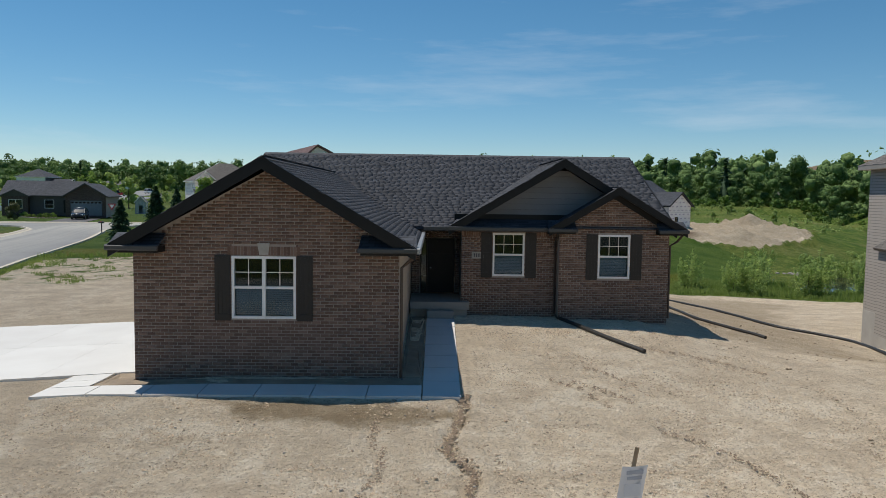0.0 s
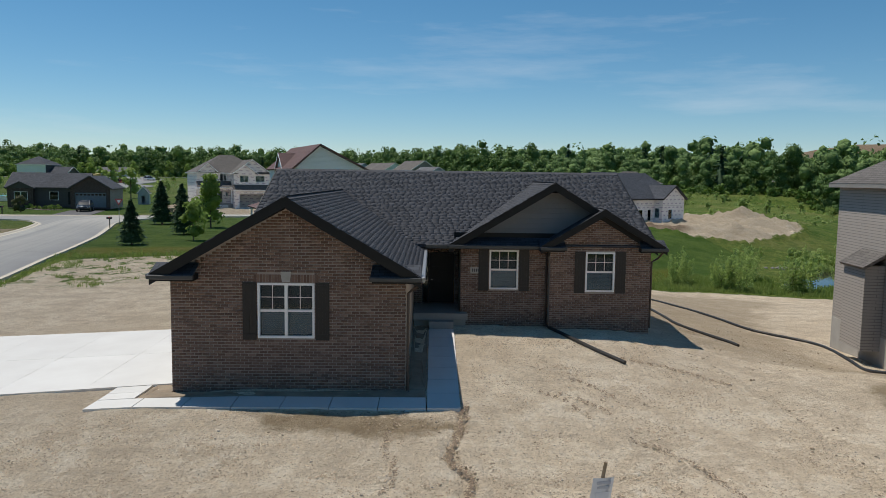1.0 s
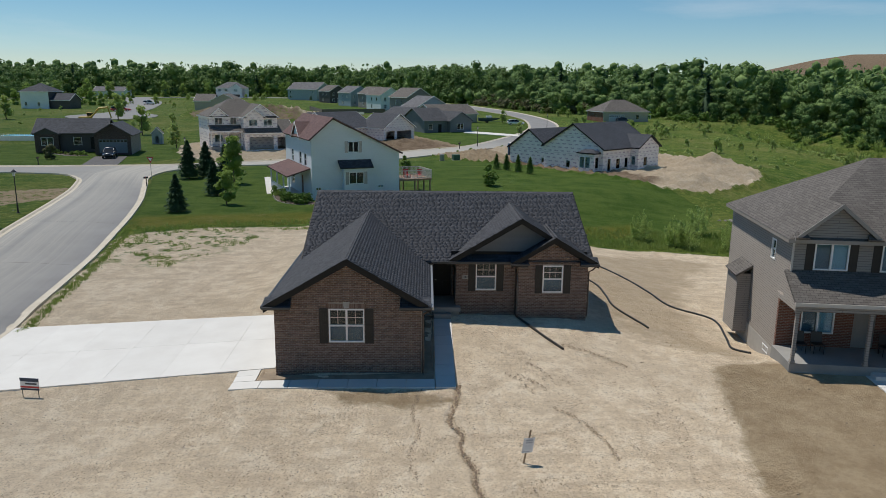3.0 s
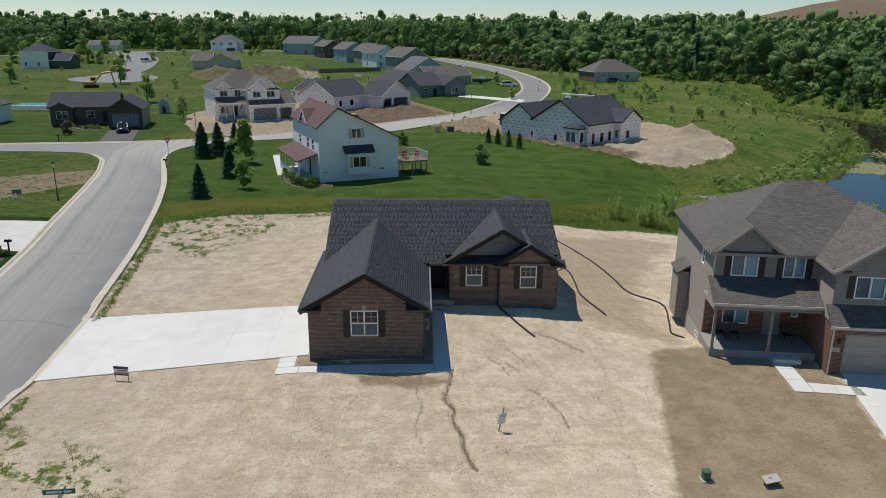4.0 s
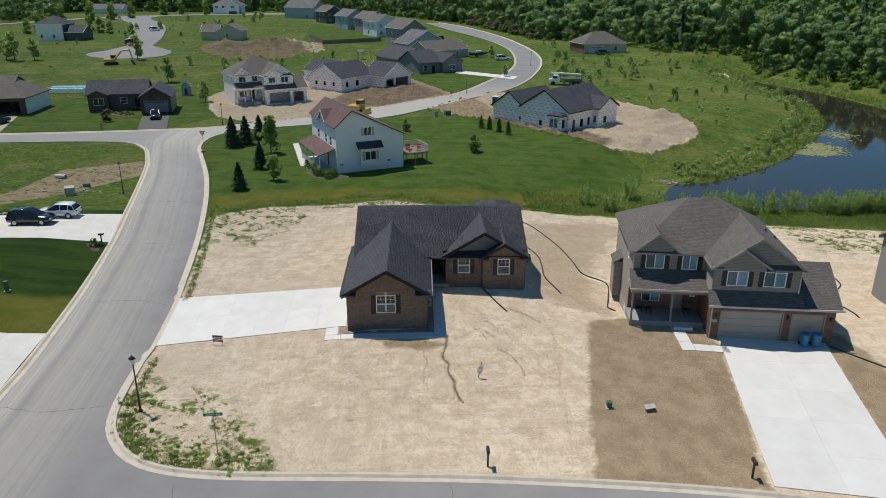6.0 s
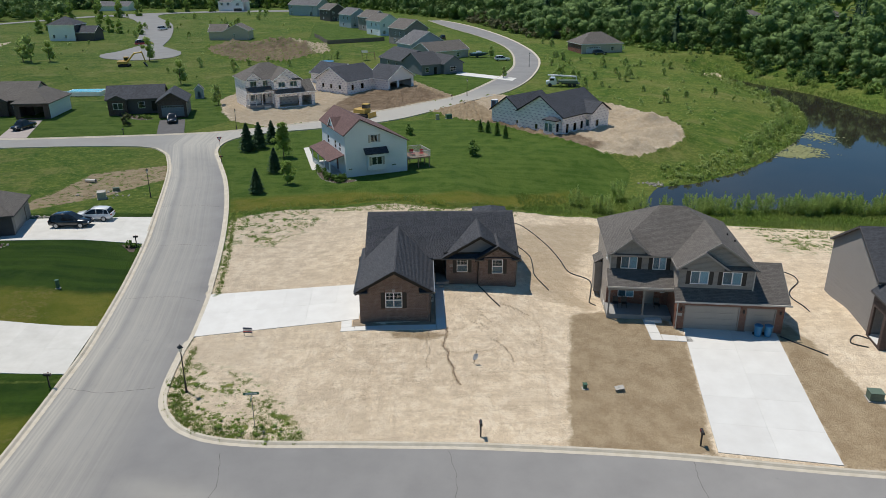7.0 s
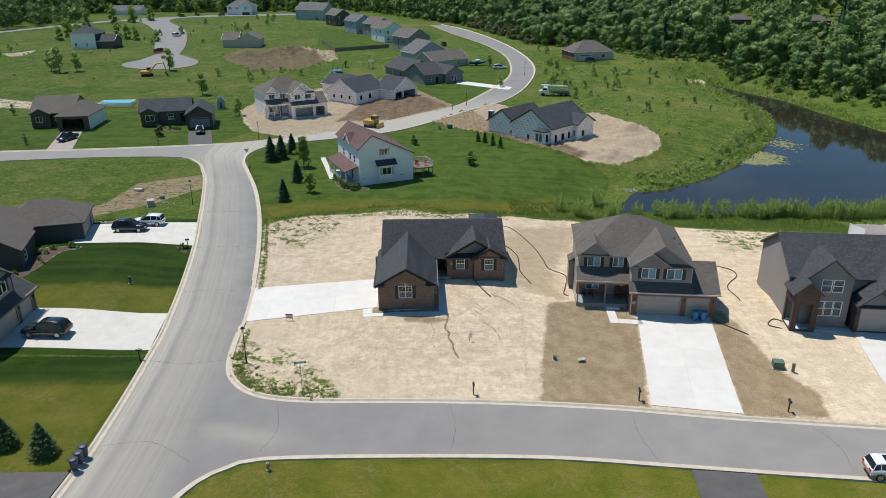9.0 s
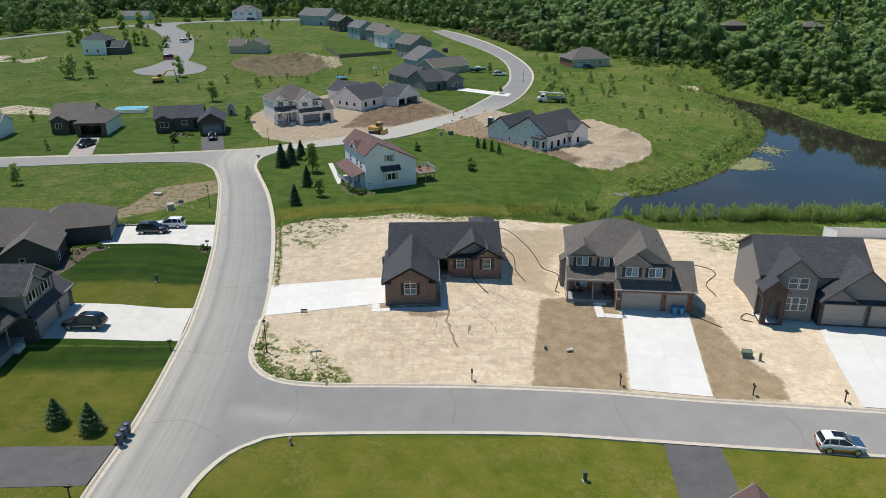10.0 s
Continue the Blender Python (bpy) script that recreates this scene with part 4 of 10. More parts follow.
road = drape("road", STREETS, 0.0, 0, "road", road_z, 1.0)
tagged(road, "pale worn asphalt residential streets meeting at a junction", "road", kind="structure")
rx, ry = np.array([v.co.x for v in road.data.vertices]), np.array([v.co.y for v in road.data.vertices])
west = np.interp(ry, (-20, -6, 8, 18, 41, 67, 90), (-29, -28.6, -29, -29.8, -33.4, -39.2, -46))
dust = 0.0 * rx
dust = np.maximum(dust, np.clip((ry - 70) / 20, 0, 1) * np.clip((158 - ry) / 30, 0, 1) * np.clip((rx + 52) / 10, 0.35, 1))
dust = np.maximum(dust, 0.5 * np.exp(-((rx + 16.5) / 4.5) ** 2 - ((ry + 4.6 + 0.25 * (rx + 16.5)) / 1.3) ** 2))
road.data.attributes.new("dust", "FLOAT", "POINT").data.foreach_set("value", dust.astype(np.float32))
road.data.attributes.new("across", "FLOAT", "POINT").data.foreach_set("value", (rx - west).astype(np.float32))


def cracks(lines):
    """Thin tarred cracks that wander over the asphalt."""
    for line in lines:
        rng = random.Random(int(line[0][0] * 10))
        bm = bmesh.new()
        rows = []
        pts = glide([(*p, 0) for p in line], 0.4)
        for p in pts:
            q = Vector((p.x + rng.uniform(-0.07, 0.07), p.y + rng.uniform(-0.07, 0.07)))
            w = 0.010 + 0.014 * rng.random()
            d = (pts[-1] - pts[0]).normalized()
            rows.append([bm.verts.new((q.x - d.y * s * w, q.y + d.x * s * w, float(road_z(q.x, q.y)) + 0.006)) for s in (-1, 1)])
        for u, v in zip(rows, rows[1:]):
            bm.faces.new((u[0], u[1], v[1], v[0]))
        bmesh.ops.recalc_face_normals(bm, faces=bm.faces)
        part("crack", bm, "tar", road)


M["tar"] = plain("tar", (0.11, 0.105, 0.10), (0.15, 0.145, 0.14), 3, 0.8)
def kerb(line, side):
    """A rolled concrete kerb with its gutter; side: 1 where the road lies to the line's right."""
    bm = bmesh.new()
    prof = ((-0.32, 0.006), (0.0, 0.012), (0.14, 0.135), (0.32, 0.150), (0.36, -0.05))
    rows = []
    for i, p in enumerate(line):
        d = (line[min(i + 1, len(line) - 1)] - line[max(i - 1, 0)]).normalized()
        out = Vector((-d.y, d.x, 0)) * side
        z0 = float(road_z(p.x, p.y))
        rows.append([bm.verts.new((p.x + out.x * o, p.y + out.y * o, z0 + h)) for o, h in prof])
    for a, b in zip(rows, rows[1:]):
        for k in range(len(prof) - 1):
            bm.faces.new((a[k], a[k + 1], b[k + 1], b[k]) if side < 0 else (a[k], b[k], b[k + 1], a[k + 1]))
    tagged(part("kerb", bm, "kerb", None), "pale rolled concrete kerb along the street", "kerb", kind="structure")


kerb(K_EAST, -1)
kerb(K_WEST, 1)
kerb(K_SOUTH, -1)
kerb(K_NORTH, 1)
cracks([[(1.4, -7.2), (1.9, -4.0), (1.5, -0.6)], [(-14.5, -7.0), (-13.6, -4.0), (-14.2, -0.4)], [(18.2, -9.2), (17.6, -5.5), (17.9, -2.4)], [(33.2, -11.2), (33.8, -8.0), (33.0, -5.2)], [(-20.0, -8.0), (-24.0, -5.4), (-28.4, -5.8)], [(-21.4, 8.0), (-25.0, 7.4), (-28.8, 8.2)], [(-22.4, 24.6), (-26.0, 25.2), (-30.2, 24.8)], [(-24.4, 38.8), (-28.4, 39.5), (-32.6, 39.2)], [(-27.6, 53.0), (-31.4, 53.8), (-35.8, 53.2)]])


def panels(name, quad, nu, nv, lift, material, label, category, gap=0.02, thick=0.12, kind="structure"):
    """A paved quadrilateral cast in panels with open joints, laid on the land."""
    root = thing(name, Matrix(), label, category, kind=kind)
    a, b, c, d = (Vector((*p, 0)) for p in quad)
    at = lambda u, v: (a * (1 - u) + b * u) * (1 - v) + (d * (1 - u) + c * u) * v
    for i in range(nu):
        for j in range(nv):
            c4 = [at((i + s) / nu, (j + t) / nv) for s, t in ((0, 0), (1, 0), (1, 1), (0, 1))]
            mid = sum(c4, Vector()) / 4
            bm = bmesh.new()
            top = []
            for q in c4:
                r = q + (mid - q).normalized() * gap * 0.7
                top.append((r.x, r.y, gz(r.x, r.y) + lift))
            low = [(p[0], p[1], p[2] - thick) for p in top]
            v = [bm.verts.new(p) for p in low + top]
            for f in ((3, 2, 1, 0), (4, 5, 6, 7), (0, 1, 5, 4), (1, 2, 6, 5), (2, 3, 7, 6), (3, 0, 4, 7)):
                bm.faces.new([v[k] for k in f])
            part("panel", bm, material, root)
    return root


panels("driveway", [(-21.0, 16.7), (-6.15, 18.4), (-6.15, 26.45), (-21.9, 25.9)], 6, 2, 0.05, "concrete", "new white concrete driveway beside the brick house", "driveway", 0.008)
panels("driveway", [(19.9, -1.55), (27.7, -3.2), (31.2, 14.9), (23.2, 15.6)], 2, 5, 0.05, "concrete", "new white concrete driveway before the two-storey house", "driveway", 0.006)
panels("driveway", [(41.6, -5.4), (52.0, -7.3), (57.5, 9.4), (45.4, 11.6)], 3, 5, 0.05, "concrete", "new white concrete driveway of the grey house", "driveway", 0.006)
panels("driveway", [(-50.5, 39.4), (-33.3, 39.6), (-35.1, 48.5), (-50.5, 47.8)], 5, 2, 0.05, "concrete_old", "white concrete driveway with parked cars", "driveway", 0.006)
panels("driveway", [(-46.5, 10.9), (-29.4, 10.1), (-30.2, 18.6), (-45.5, 19.2)], 5, 2, 0.05, "concrete_old", "white concrete driveway beside a mown lawn", "driveway", 0.006)
panels("driveway", [(-70, -14.8), (-29.5, -14.6), (-29.1, -9.2), (-70, -8.6)], 1, 1, 0.04, "asphalt_drive", "dark asphalt driveway through the lawn", "driveway")
panels("driveway", [(18.8, -24), (23.9, -24), (25.4, -11.3), (20.4, -10.6)], 1, 1, 0.04, "asphalt_drive", "dark asphalt driveway through dry grass", "driveway")
panels("driveway", [(-51.4, 98.6), (-46.2, 98.9), (-50.3, 113.4), (-55.3, 112.3)], 1, 1, 0.06, "asphalt_drive", "dark asphalt driveway of the dark ranch house", "driveway")
panels("driveway", [(-80.3, 95.9), (-75.0, 96.2), (-80.2, 113.6), (-84.9, 113.4)], 1, 3, 0.06, "concrete_pink", "pinkish concrete driveway of a dark ranch house", "driveway")
panels("driveway", [(9.8, 171.6), (24.9, 160.8), (26.6, 165.2), (10.6, 176.8)], 3, 1, 0.12, "concrete", "pale concrete driveway of the ranch house by the bend", "driveway")
panels("front_walk", [(1.0, 15.98), (1.86, 15.98), (1.92, 24.1), (1.0, 24.1)], 1, 7, 0.05, "concrete", "concrete walk along the brick garage wall", "walk")
panels("front_walk", [(-7.62, 15.92), (0.99, 15.98), (0.99, 16.80), (-7.62, 16.74)], 7, 1, 0.05, "concrete", "concrete walk before the brick garage", "walk")
panels("front_walk", [(-7.62, 16.76), (-6.66, 16.76), (-6.74, 18.28), (-7.72, 18.16)], 1, 2, 0.05, "concrete", "short concrete walk joining the driveway", "walk")
panels("front_walk", [(19.75, 13.6), (20.75, 13.5), (20.9, 17.2), (19.95, 17.3)], 1, 3, 0.05, "concrete", "concrete walk to the porch of the two-storey house", "walk")
panels("front_walk", [(20.77, 13.5), (23.3, 13.1), (23.3, 14.0), (20.8, 14.5)], 2, 1, 0.05, "concrete", "concrete walk joining the driveway", "walk")
panels("front_walk", [(39.9, 11.6), (45.2, 10.6), (45.3, 11.5), (40.3, 12.5)], 4, 1, 0.05, "concrete", "concrete walk before the grey house", "walk")
panels("front_walk", [(-17.7, 71.0), (-16.8, 71.4), (-20.4, 86.8), (-21.3, 86.4)], 1, 8, 0.05, "concrete_old", "pale concrete walk beside the white house's porch", "walk")
FAR_STREET = flat(glide([(-84, 223, 0), (-82, 215, 0), (-84, 207, 0), (-93, 203, 0), (-104, 207, 0), (-109, 216, 0), (-106, 226, 0), (-106, 250, 0), (-113, 262, 0), (-131, 318, 0), (-156, 372, 0), (-175, 385, 0), (-200, 348, 0), (-216, 318, 0), (-222, 322, 0), (-205, 352, 0), (-180, 394, 0), (-126, 428, 0), (-60, 434, 0), (-58, 424, 0), (-126, 415, 0), (-148, 395, 0), (-122, 335, 0), (-104, 276, 0), (-96, 240, 0)], 3.0))
drape("far_street", FAR_STREET, 0.15, 0.2, "road", grid=4.0)
tagged(scene.objects["far_street"], "pale street ending in a turning circle", "road", kind="structure")
water = drape("water", POND, 0.0, 0, "water", lambda x, y: np.full(np.shape(x), WATER_Z), 12.0)
tagged(water, "dark still pond mirroring the sky and trees", "pond", kind="structure")

# soil strips at the wall's foot, coloured darker to carry its shadow
for line in ([(-6.62, 16.82), (0.95, 16.86), (0.95, 17.46), (-5.95, 17.46), (-5.95, 18.3), (-6.62, 18.3)], [(0.44, 17.5), (0.96, 17.5), (0.96, 24.6), (0.44, 24.6)]):
    soil = drape("soil_bed", line, 0.02, 0.1, "bed_soil_shaded", grid=0.25)
    for v in soil.data.vertices:
        v.co.z += 0.05 * noise.noise((v.co.x * 1.7, v.co.y * 1.7, 3)) + 0.03 * noise.noise((v.co.x * 5, v.co.y * 5, 8))
    tagged(soil, "bare lumpy soil between brick wall and walk, darkened with the wall's shade", "soil bed", kind="structure")
# ---- house kit ----
def face_frame(face, pos):
    """Maps (along, out, up) of a wall's outer face to the house: S, N, W or E, at that place."""
    if face == "S":
        return Matrix(((1, 0, 0, 0), (0, -1, 0, pos), (0, 0, 1, 0), (0, 0, 0, 1)))
    if face == "N":
        return Matrix(((1, 0, 0, 0), (0, 1, 0, pos), (0, 0, 1, 0), (0, 0, 0, 1)))
    if face == "W":
        return Matrix(((0, -1, 0, pos), (1, 0, 0, 0), (0, 0, 1, 0), (0, 0, 0, 1)))
    return Matrix(((0, 1, 0, pos), (1, 0, 0, 0), (0, 0, 1, 0), (0, 0, 0, 1)))


def set_on(bm, m):
    bmesh.ops.transform(bm, matrix=m, verts=bm.verts)
    bmesh.ops.recalc_face_normals(bm, faces=bm.faces)
    return bm


def wall_rects(u0, u1, z0, z1, holes):
    """The wall's rectangle less its openings, in strips."""
    us = sorted({u0, u1, *(min(max(h[k], u0), u1) for h in holes for k in (0, 1))})
    for a, b in zip(us, us[1:]):
        cuts = sorted((h[2], h[3]) for h in holes if h[0] < (a + b) / 2 < h[1])
        z = z0
        for c, d in cuts:
            if c > z + 1e-3:
                yield a, b, z, c
            z = max(z, d)
        if z < z1 - 1e-3:
            yield a, b, z, z1


def pierced(bm, u0, u1, z0, z1, d0, d1, holes):
    """One closed plate from d0 to d1 with rectangular openings through it."""
    holes = [h for h in holes if h[1] > u0 and h[0] < u1 and h[3] > z0 and h[2] < z1]
    us = sorted({u0, u1, *(min(max(h[i], u0), u1) for h in holes for i in (0, 1))})
    zs = sorted({z0, z1, *(min(max(h[i], z0), z1) for h in holes for i in (2, 3))})
    nu, nz = len(us) - 1, len(zs) - 1
    full = lambda i, j: 0 <= i < nu and 0 <= j < nz and not any(h[0] < (us[i] + us[i + 1]) / 2 < h[1] and h[2] < (zs[j] + zs[j + 1]) / 2 < h[3] for h in holes)
    seen = {}

    def v(i, j, s):
        if (i, j, s) not in seen:
            seen[i, j, s] = bm.verts.new((us[i], (d0, d1)[s], zs[j]))
        return seen[i, j, s]

    for i in range(nu):
        for j in range(nz):
            if not full(i, j):
                continue
            for s in (0, 1):
                bm.faces.new([v(i, j, s), v(i + 1, j, s), v(i + 1, j + 1, s), v(i, j + 1, s)])
            for di, dj, a, b in ((-1, 0, (0, 0), (0, 1)), (1, 0, (1, 0), (1, 1)), (0, -1, (0, 0), (1, 0)), (0, 1, (0, 1), (1, 1))):
                if not full(i + di, j + dj):
                    bm.faces.new([v(i + a[0], j + a[1], 0), v(i + b[0], j + b[1], 0), v(i + b[0], j + b[1], 1), v(i + a[0], j + a[1], 1)])


def frame_ring(bm, u0, u1, z0, z1, w, d0, d1):
    box(bm, u0, u0 + w, d0, d1, z0, z1)
    box(bm, u1 - w, u1, d0, d1, z0, z1)
    box(bm, u0 + w, u1 - w, d0, d1, z0, z0 + w)
    box(bm, u0 + w, u1 - w, d0, d1, z1 - w, z1)


def window(root, face, pos, u0, u1, z0, z1, style="hung", grid=(3, 2), shutters="", near=False, frame_mat="white_vinyl"):
    """A window with its frame, panes and bars in an opening; style: hung (one sash over another), slider, twin or plain."""
    m = face_frame(face, pos)
    bm = bmesh.new()
    w = 0.06
    um, zm = (u0 + u1) / 2, (z0 + z1) / 2
    cols = [(u0 + w, um - 0.04), (um + 0.04, u1 - w)] if style in ("slider", "twin") else [(u0 + w, u1 - w)]
    rows = [(z0 + w, zm - 0.03), (zm + 0.03, z1 - w)] if style in ("hung", "twin") else [(z0 + w, z1 - w)]
    pierced(bm, u0, u1, z0, z1, -0.08, 0.025, [(a, b, c, d) for a, b in cols for c, d in rows])
    win = part("window", set_on(bm, m), frame_mat, root)
    for a, b in cols:
        for i, (c, d) in enumerate(rows):
            bm = bmesh.new()
            box(bm, a, b, -0.05, -0.042, c, d)
            part("pane", set_on(bm, m), "glass", win).visible_shadow = False
            if near and i == len(rows) - 1:
                bm = bmesh.new()
                for k in range(1, grid[0]):
                    x = a + (b - a) * k / grid[0]
                    box(bm, x - 0.009, x + 0.009, -0.04, -0.028, c, d)
                for k in range(1, grid[1]):
                    z = c + (d - c) * k / grid[1]
                    box(bm, a, b, -0.041, -0.029, z - 0.009, z + 0.009)
                part("glazing_grid", set_on(bm, m), frame_mat, win)
    if shutters:
        for a in (u0 - 0.38, u1 + 0.02):
            bm = bmesh.new()
            box(bm, a, a + 0.36, 0.0, 0.02, z0 - 0.03, z1 + 0.02)
            for z in (z0 + 0.0, z1 - 0.09, zm - 0.04) if near else ():
                box(bm, a + 0.01, a + 0.35, 0.02, 0.036, z, z + 0.09)
            if near:
                for k in range(4):
                    box(bm, a + 0.005 + k * 0.0885, a + 0.085 + k * 0.0885, 0.02, 0.029, z0 - 0.03, z1 + 0.02)
            part("shutter", set_on(bm, m), shutters, root)
    return win


def garage_door(root, face, pos, u0, u1, z0, z1, material, lights=False):
    m = face_frame(face, pos)
    door = None
    rows = 4
    for k in range(rows):
        a, b = z0 + (z1 - z0) * k / rows, z0 + (z1 - z0) * (k + 1) / rows - 0.007
        bm = bmesh.new()
        box(bm, u0, u1, -0.14, -0.10, a, b)
        n = max(2, round((u1 - u0) / 0.6))
        pierced(bm, u0, u1, a + 0.01, b - 0.01, -0.10, -0.088, [(u0 + (u1 - u0) * (i + 0.12) / n, u0 + (u1 - u0) * (i + 0.88) / n, a + 0.1, b - 0.1) for i in range(n)])
        if k == 0:
            door = part("garage_door", set_on(bm, m), material, root)
        else:
            part("door_panel", set_on(bm, m), material, door)
        if lights and k == rows - 1:
            for i in range(n):
                x0, x1 = u0 + (u1 - u0) * (i + 0.15) / n, u0 + (u1 - u0) * (i + 0.85) / n
                bm = bmesh.new()
                box(bm, x0, x1, -0.089, -0.082, a + 0.15, b - 0.15)
                part("pane", set_on(bm, m), "car_glass", door)
    bm = bmesh.new()
    box(bm, u0 - 0.1, u0, -0.1, 0.015, z0, z1 + 0.1)
    box(bm, u1, u1 + 0.1, -0.1, 0.015, z0, z1 + 0.1)
    box(bm, u0, u1, -0.1, 0.015, z1, z1 + 0.1)
    part("door_frame", set_on(bm, m), "door_taupe" if material == "garage_taupe" else "siding_dark" if material == "garage_slate" else "white_vinyl", root)


def entry_door(root, face, pos, u0, u1, z0, z1, material="black_trim"):
    m = face_frame(face, pos)
    bm = bmesh.new()
    box(bm, u0, u1, -0.1, -0.05, z0, z1)
    h, w = z1 - z0, u1 - u0
    door = part("door", set_on(bm, m), material, root)
    for a, b in ((0.06, 0.42), (0.5, 0.72), (0.77, 0.95)):
        for s in (0, 1):
            bm = bmesh.new()
            box(bm, u0 + w * (0.12 + 0.42 * s), u0 + w * (0.46 + 0.42 * s), -0.05, -0.038, z0 + h * a, z0 + h * b)
            part("door_panel", set_on(bm, m), material, door)
    bm = bmesh.new()
    tube(bm, [(u0 + 0.09, -0.05, z0 + h * 0.46), (u0 + 0.09, 0.0, z0 + h * 0.46), (u0 + 0.16, 0.0, z0 + h * 0.46)], 0.014, 8)
    part("handle", set_on(bm, m), "chrome", door)


def roof_of(root, x0, x1, y0, y1, ze, ridge, pitch, over, material, fascia="white_vinyl", gable=None, ends=(1, 1), wall_t=0.15, peak=None):
    """A roof over a block: ridge along x or y (with gable walls), hip, or shed (rising to the back)."""
    th = 0.16
    if ridge == "hip":
        X0, X1, Y0, Y1 = x0 - over, x1 + over, y0 - over, y1 + over
        half = min(X1 - X0, Y1 - Y0) / 2
        zr = ze + pitch * half
        if X1 - X0 >= Y1 - Y0:
            a, b = (X0 + half, (Y0 + Y1) / 2, zr), (X1 - half + 1e-3, (Y0 + Y1) / 2, zr)
        else:
            a, b = ((X0 + X1) / 2, Y0 + half, zr), ((X0 + X1) / 2, Y1 - half + 1e-3, zr)
        c = [(X0, Y0, ze), (X1, Y0, ze), (X1, Y1, ze), (X0, Y1, ze)]
        bm = bmesh.new()
        for pts in ((c[0], c[1], b, a), (c[1], c[2], b), (c[2], c[3], a, b), (c[3], c[0], a)) if X1 - X0 >= Y1 - Y0 else ((c[0], c[1], a), (c[1], c[2], b, a), (c[2], c[3], b), (c[3], c[0], a, b)):
            bm.faces.new([bm.verts.new(p) for p in pts])
        part("roof", bm, material, root)
        bm = bmesh.new()
        box(bm, X0 + 0.01, X1 - 0.01, Y0 + 0.01, Y1 - 0.01, ze - 0.17, ze - 0.004)
        part("fascia", bm, fascia, root)
        return zr
    if ridge == "shed":
        zb = ze + pitch * (y1 - y0 + over)
        bm = bmesh.new()
        slab(bm, [(x0 - over, y0 - over, ze), (x1 + over, y0 - over, ze), (x1 + over, y1, zb), (x0 - over, y1, zb)], th)
        part("roof", bm, material, root)
        return zb
    swap = ridge == "y"
    if swap:
        x0, x1, y0, y1 = y0, y1, x0, x1
    mid = peak if peak is not None else (y0 + y1) / 2
    zr = ze + pitch * (mid - y0 + over)
    X0, X1 = x0 - over * ends[0], x1 + over * ends[1]
    pb = (zr - ze) / (y1 + over - mid)
    tr = lambda p: (p[1], p[0], p[2]) if swap else p
    for k, pts in enumerate(([(X0, y0 - over, ze), (X1, y0 - over, ze), (X1, mid, zr), (X0, mid, zr)], [(X1, y1 + over, ze), (X0, y1 + over, ze), (X0, mid, zr), (X1, mid, zr)])):
        bm = bmesh.new()
        pts = [tr(p) for p in pts]
        slab(bm, pts[::-1] if swap else pts, th)
        part("roof", bm, material, root)
        bm = bmesh.new()
        y = (y0 - over) if k == 0 else (y1 + over)
        s = -1 if k == 0 else 1
        v = [tr((X0, y, ze - 0.17)), tr((X1, y, ze - 0.17)), tr((X1, y + s * 0.025, ze - 0.17)), tr((X0, y + s * 0.025, ze - 0.17))]
        slab(bm, [(p[0], p[1], ze - 0.005) for p in v], 0.17, Vector((0, 0, 1)))
        bmesh.ops.recalc_face_normals(bm, faces=bm.faces)
        part("gutter", bm, fascia, root)
    for end, xx, s in ((ends[0], X0, -1), (ends[1], X1, 1)):
        if end:
            bm = bmesh.new()
            for ya, za, yb, zb in ((y0 - over, ze, mid, zr), (y1 + over, ze, mid, zr)):
                slab(bm, [tr((xx + s * 0.02, ya, za + 0.01)), tr((xx + s * 0.02, yb, zb + 0.01)), tr((xx - s * 0.02, yb, zb + 0.01)), tr((xx - s * 0.02, ya, za + 0.01))], 0.2, Vector((0, 0, 1)))
            bmesh.ops.recalc_face_normals(bm, faces=bm.faces)
            part("fascia", bm, fascia, root)
            if gable:
                xw = x0 if s < 0 else x1
                bm = bmesh.new()
                slab(bm, [tr((xw, y0, ze - 0.01)), tr((xw, y1, ze - 0.01)), tr((xw, y1, ze + pb * over - th)), tr((xw, mid, zr - th - 0.03)), tr((xw, y0, ze + pitch * over - th))], wall_t, Vector(tr((s, 0, 0))))
                bmesh.ops.recalc_face_normals(bm, faces=bm.faces)
                part("gable", bm, gable, root)
    return zr


def block(root, x0, x1, y0, y1, z0, ze, mats, holes=(), t=0.18):
    """Four walls with openings; holes: (face, u0, u1, z0, z1). mats: one material, or one for S, N, W, E."""
    mats = mats if isinstance(mats, dict) else dict.fromkeys("SNWE", mats)
    for face, pos, a, b in (("S", y0, x0, x1), ("N", y1, x0, x1), ("W", x0, y0 + t, y1 - t), ("E", x1, y0 + t, y1 - t)):
        if face not in mats:
            continue
        bm = bmesh.new()
        pierced(bm, a, b, z0, ze, -t, 0.0, [h[1:5] for h in holes if h[0] == face])
        part("wall", set_on(bm, face_frame(face, pos)), mats[face], root)


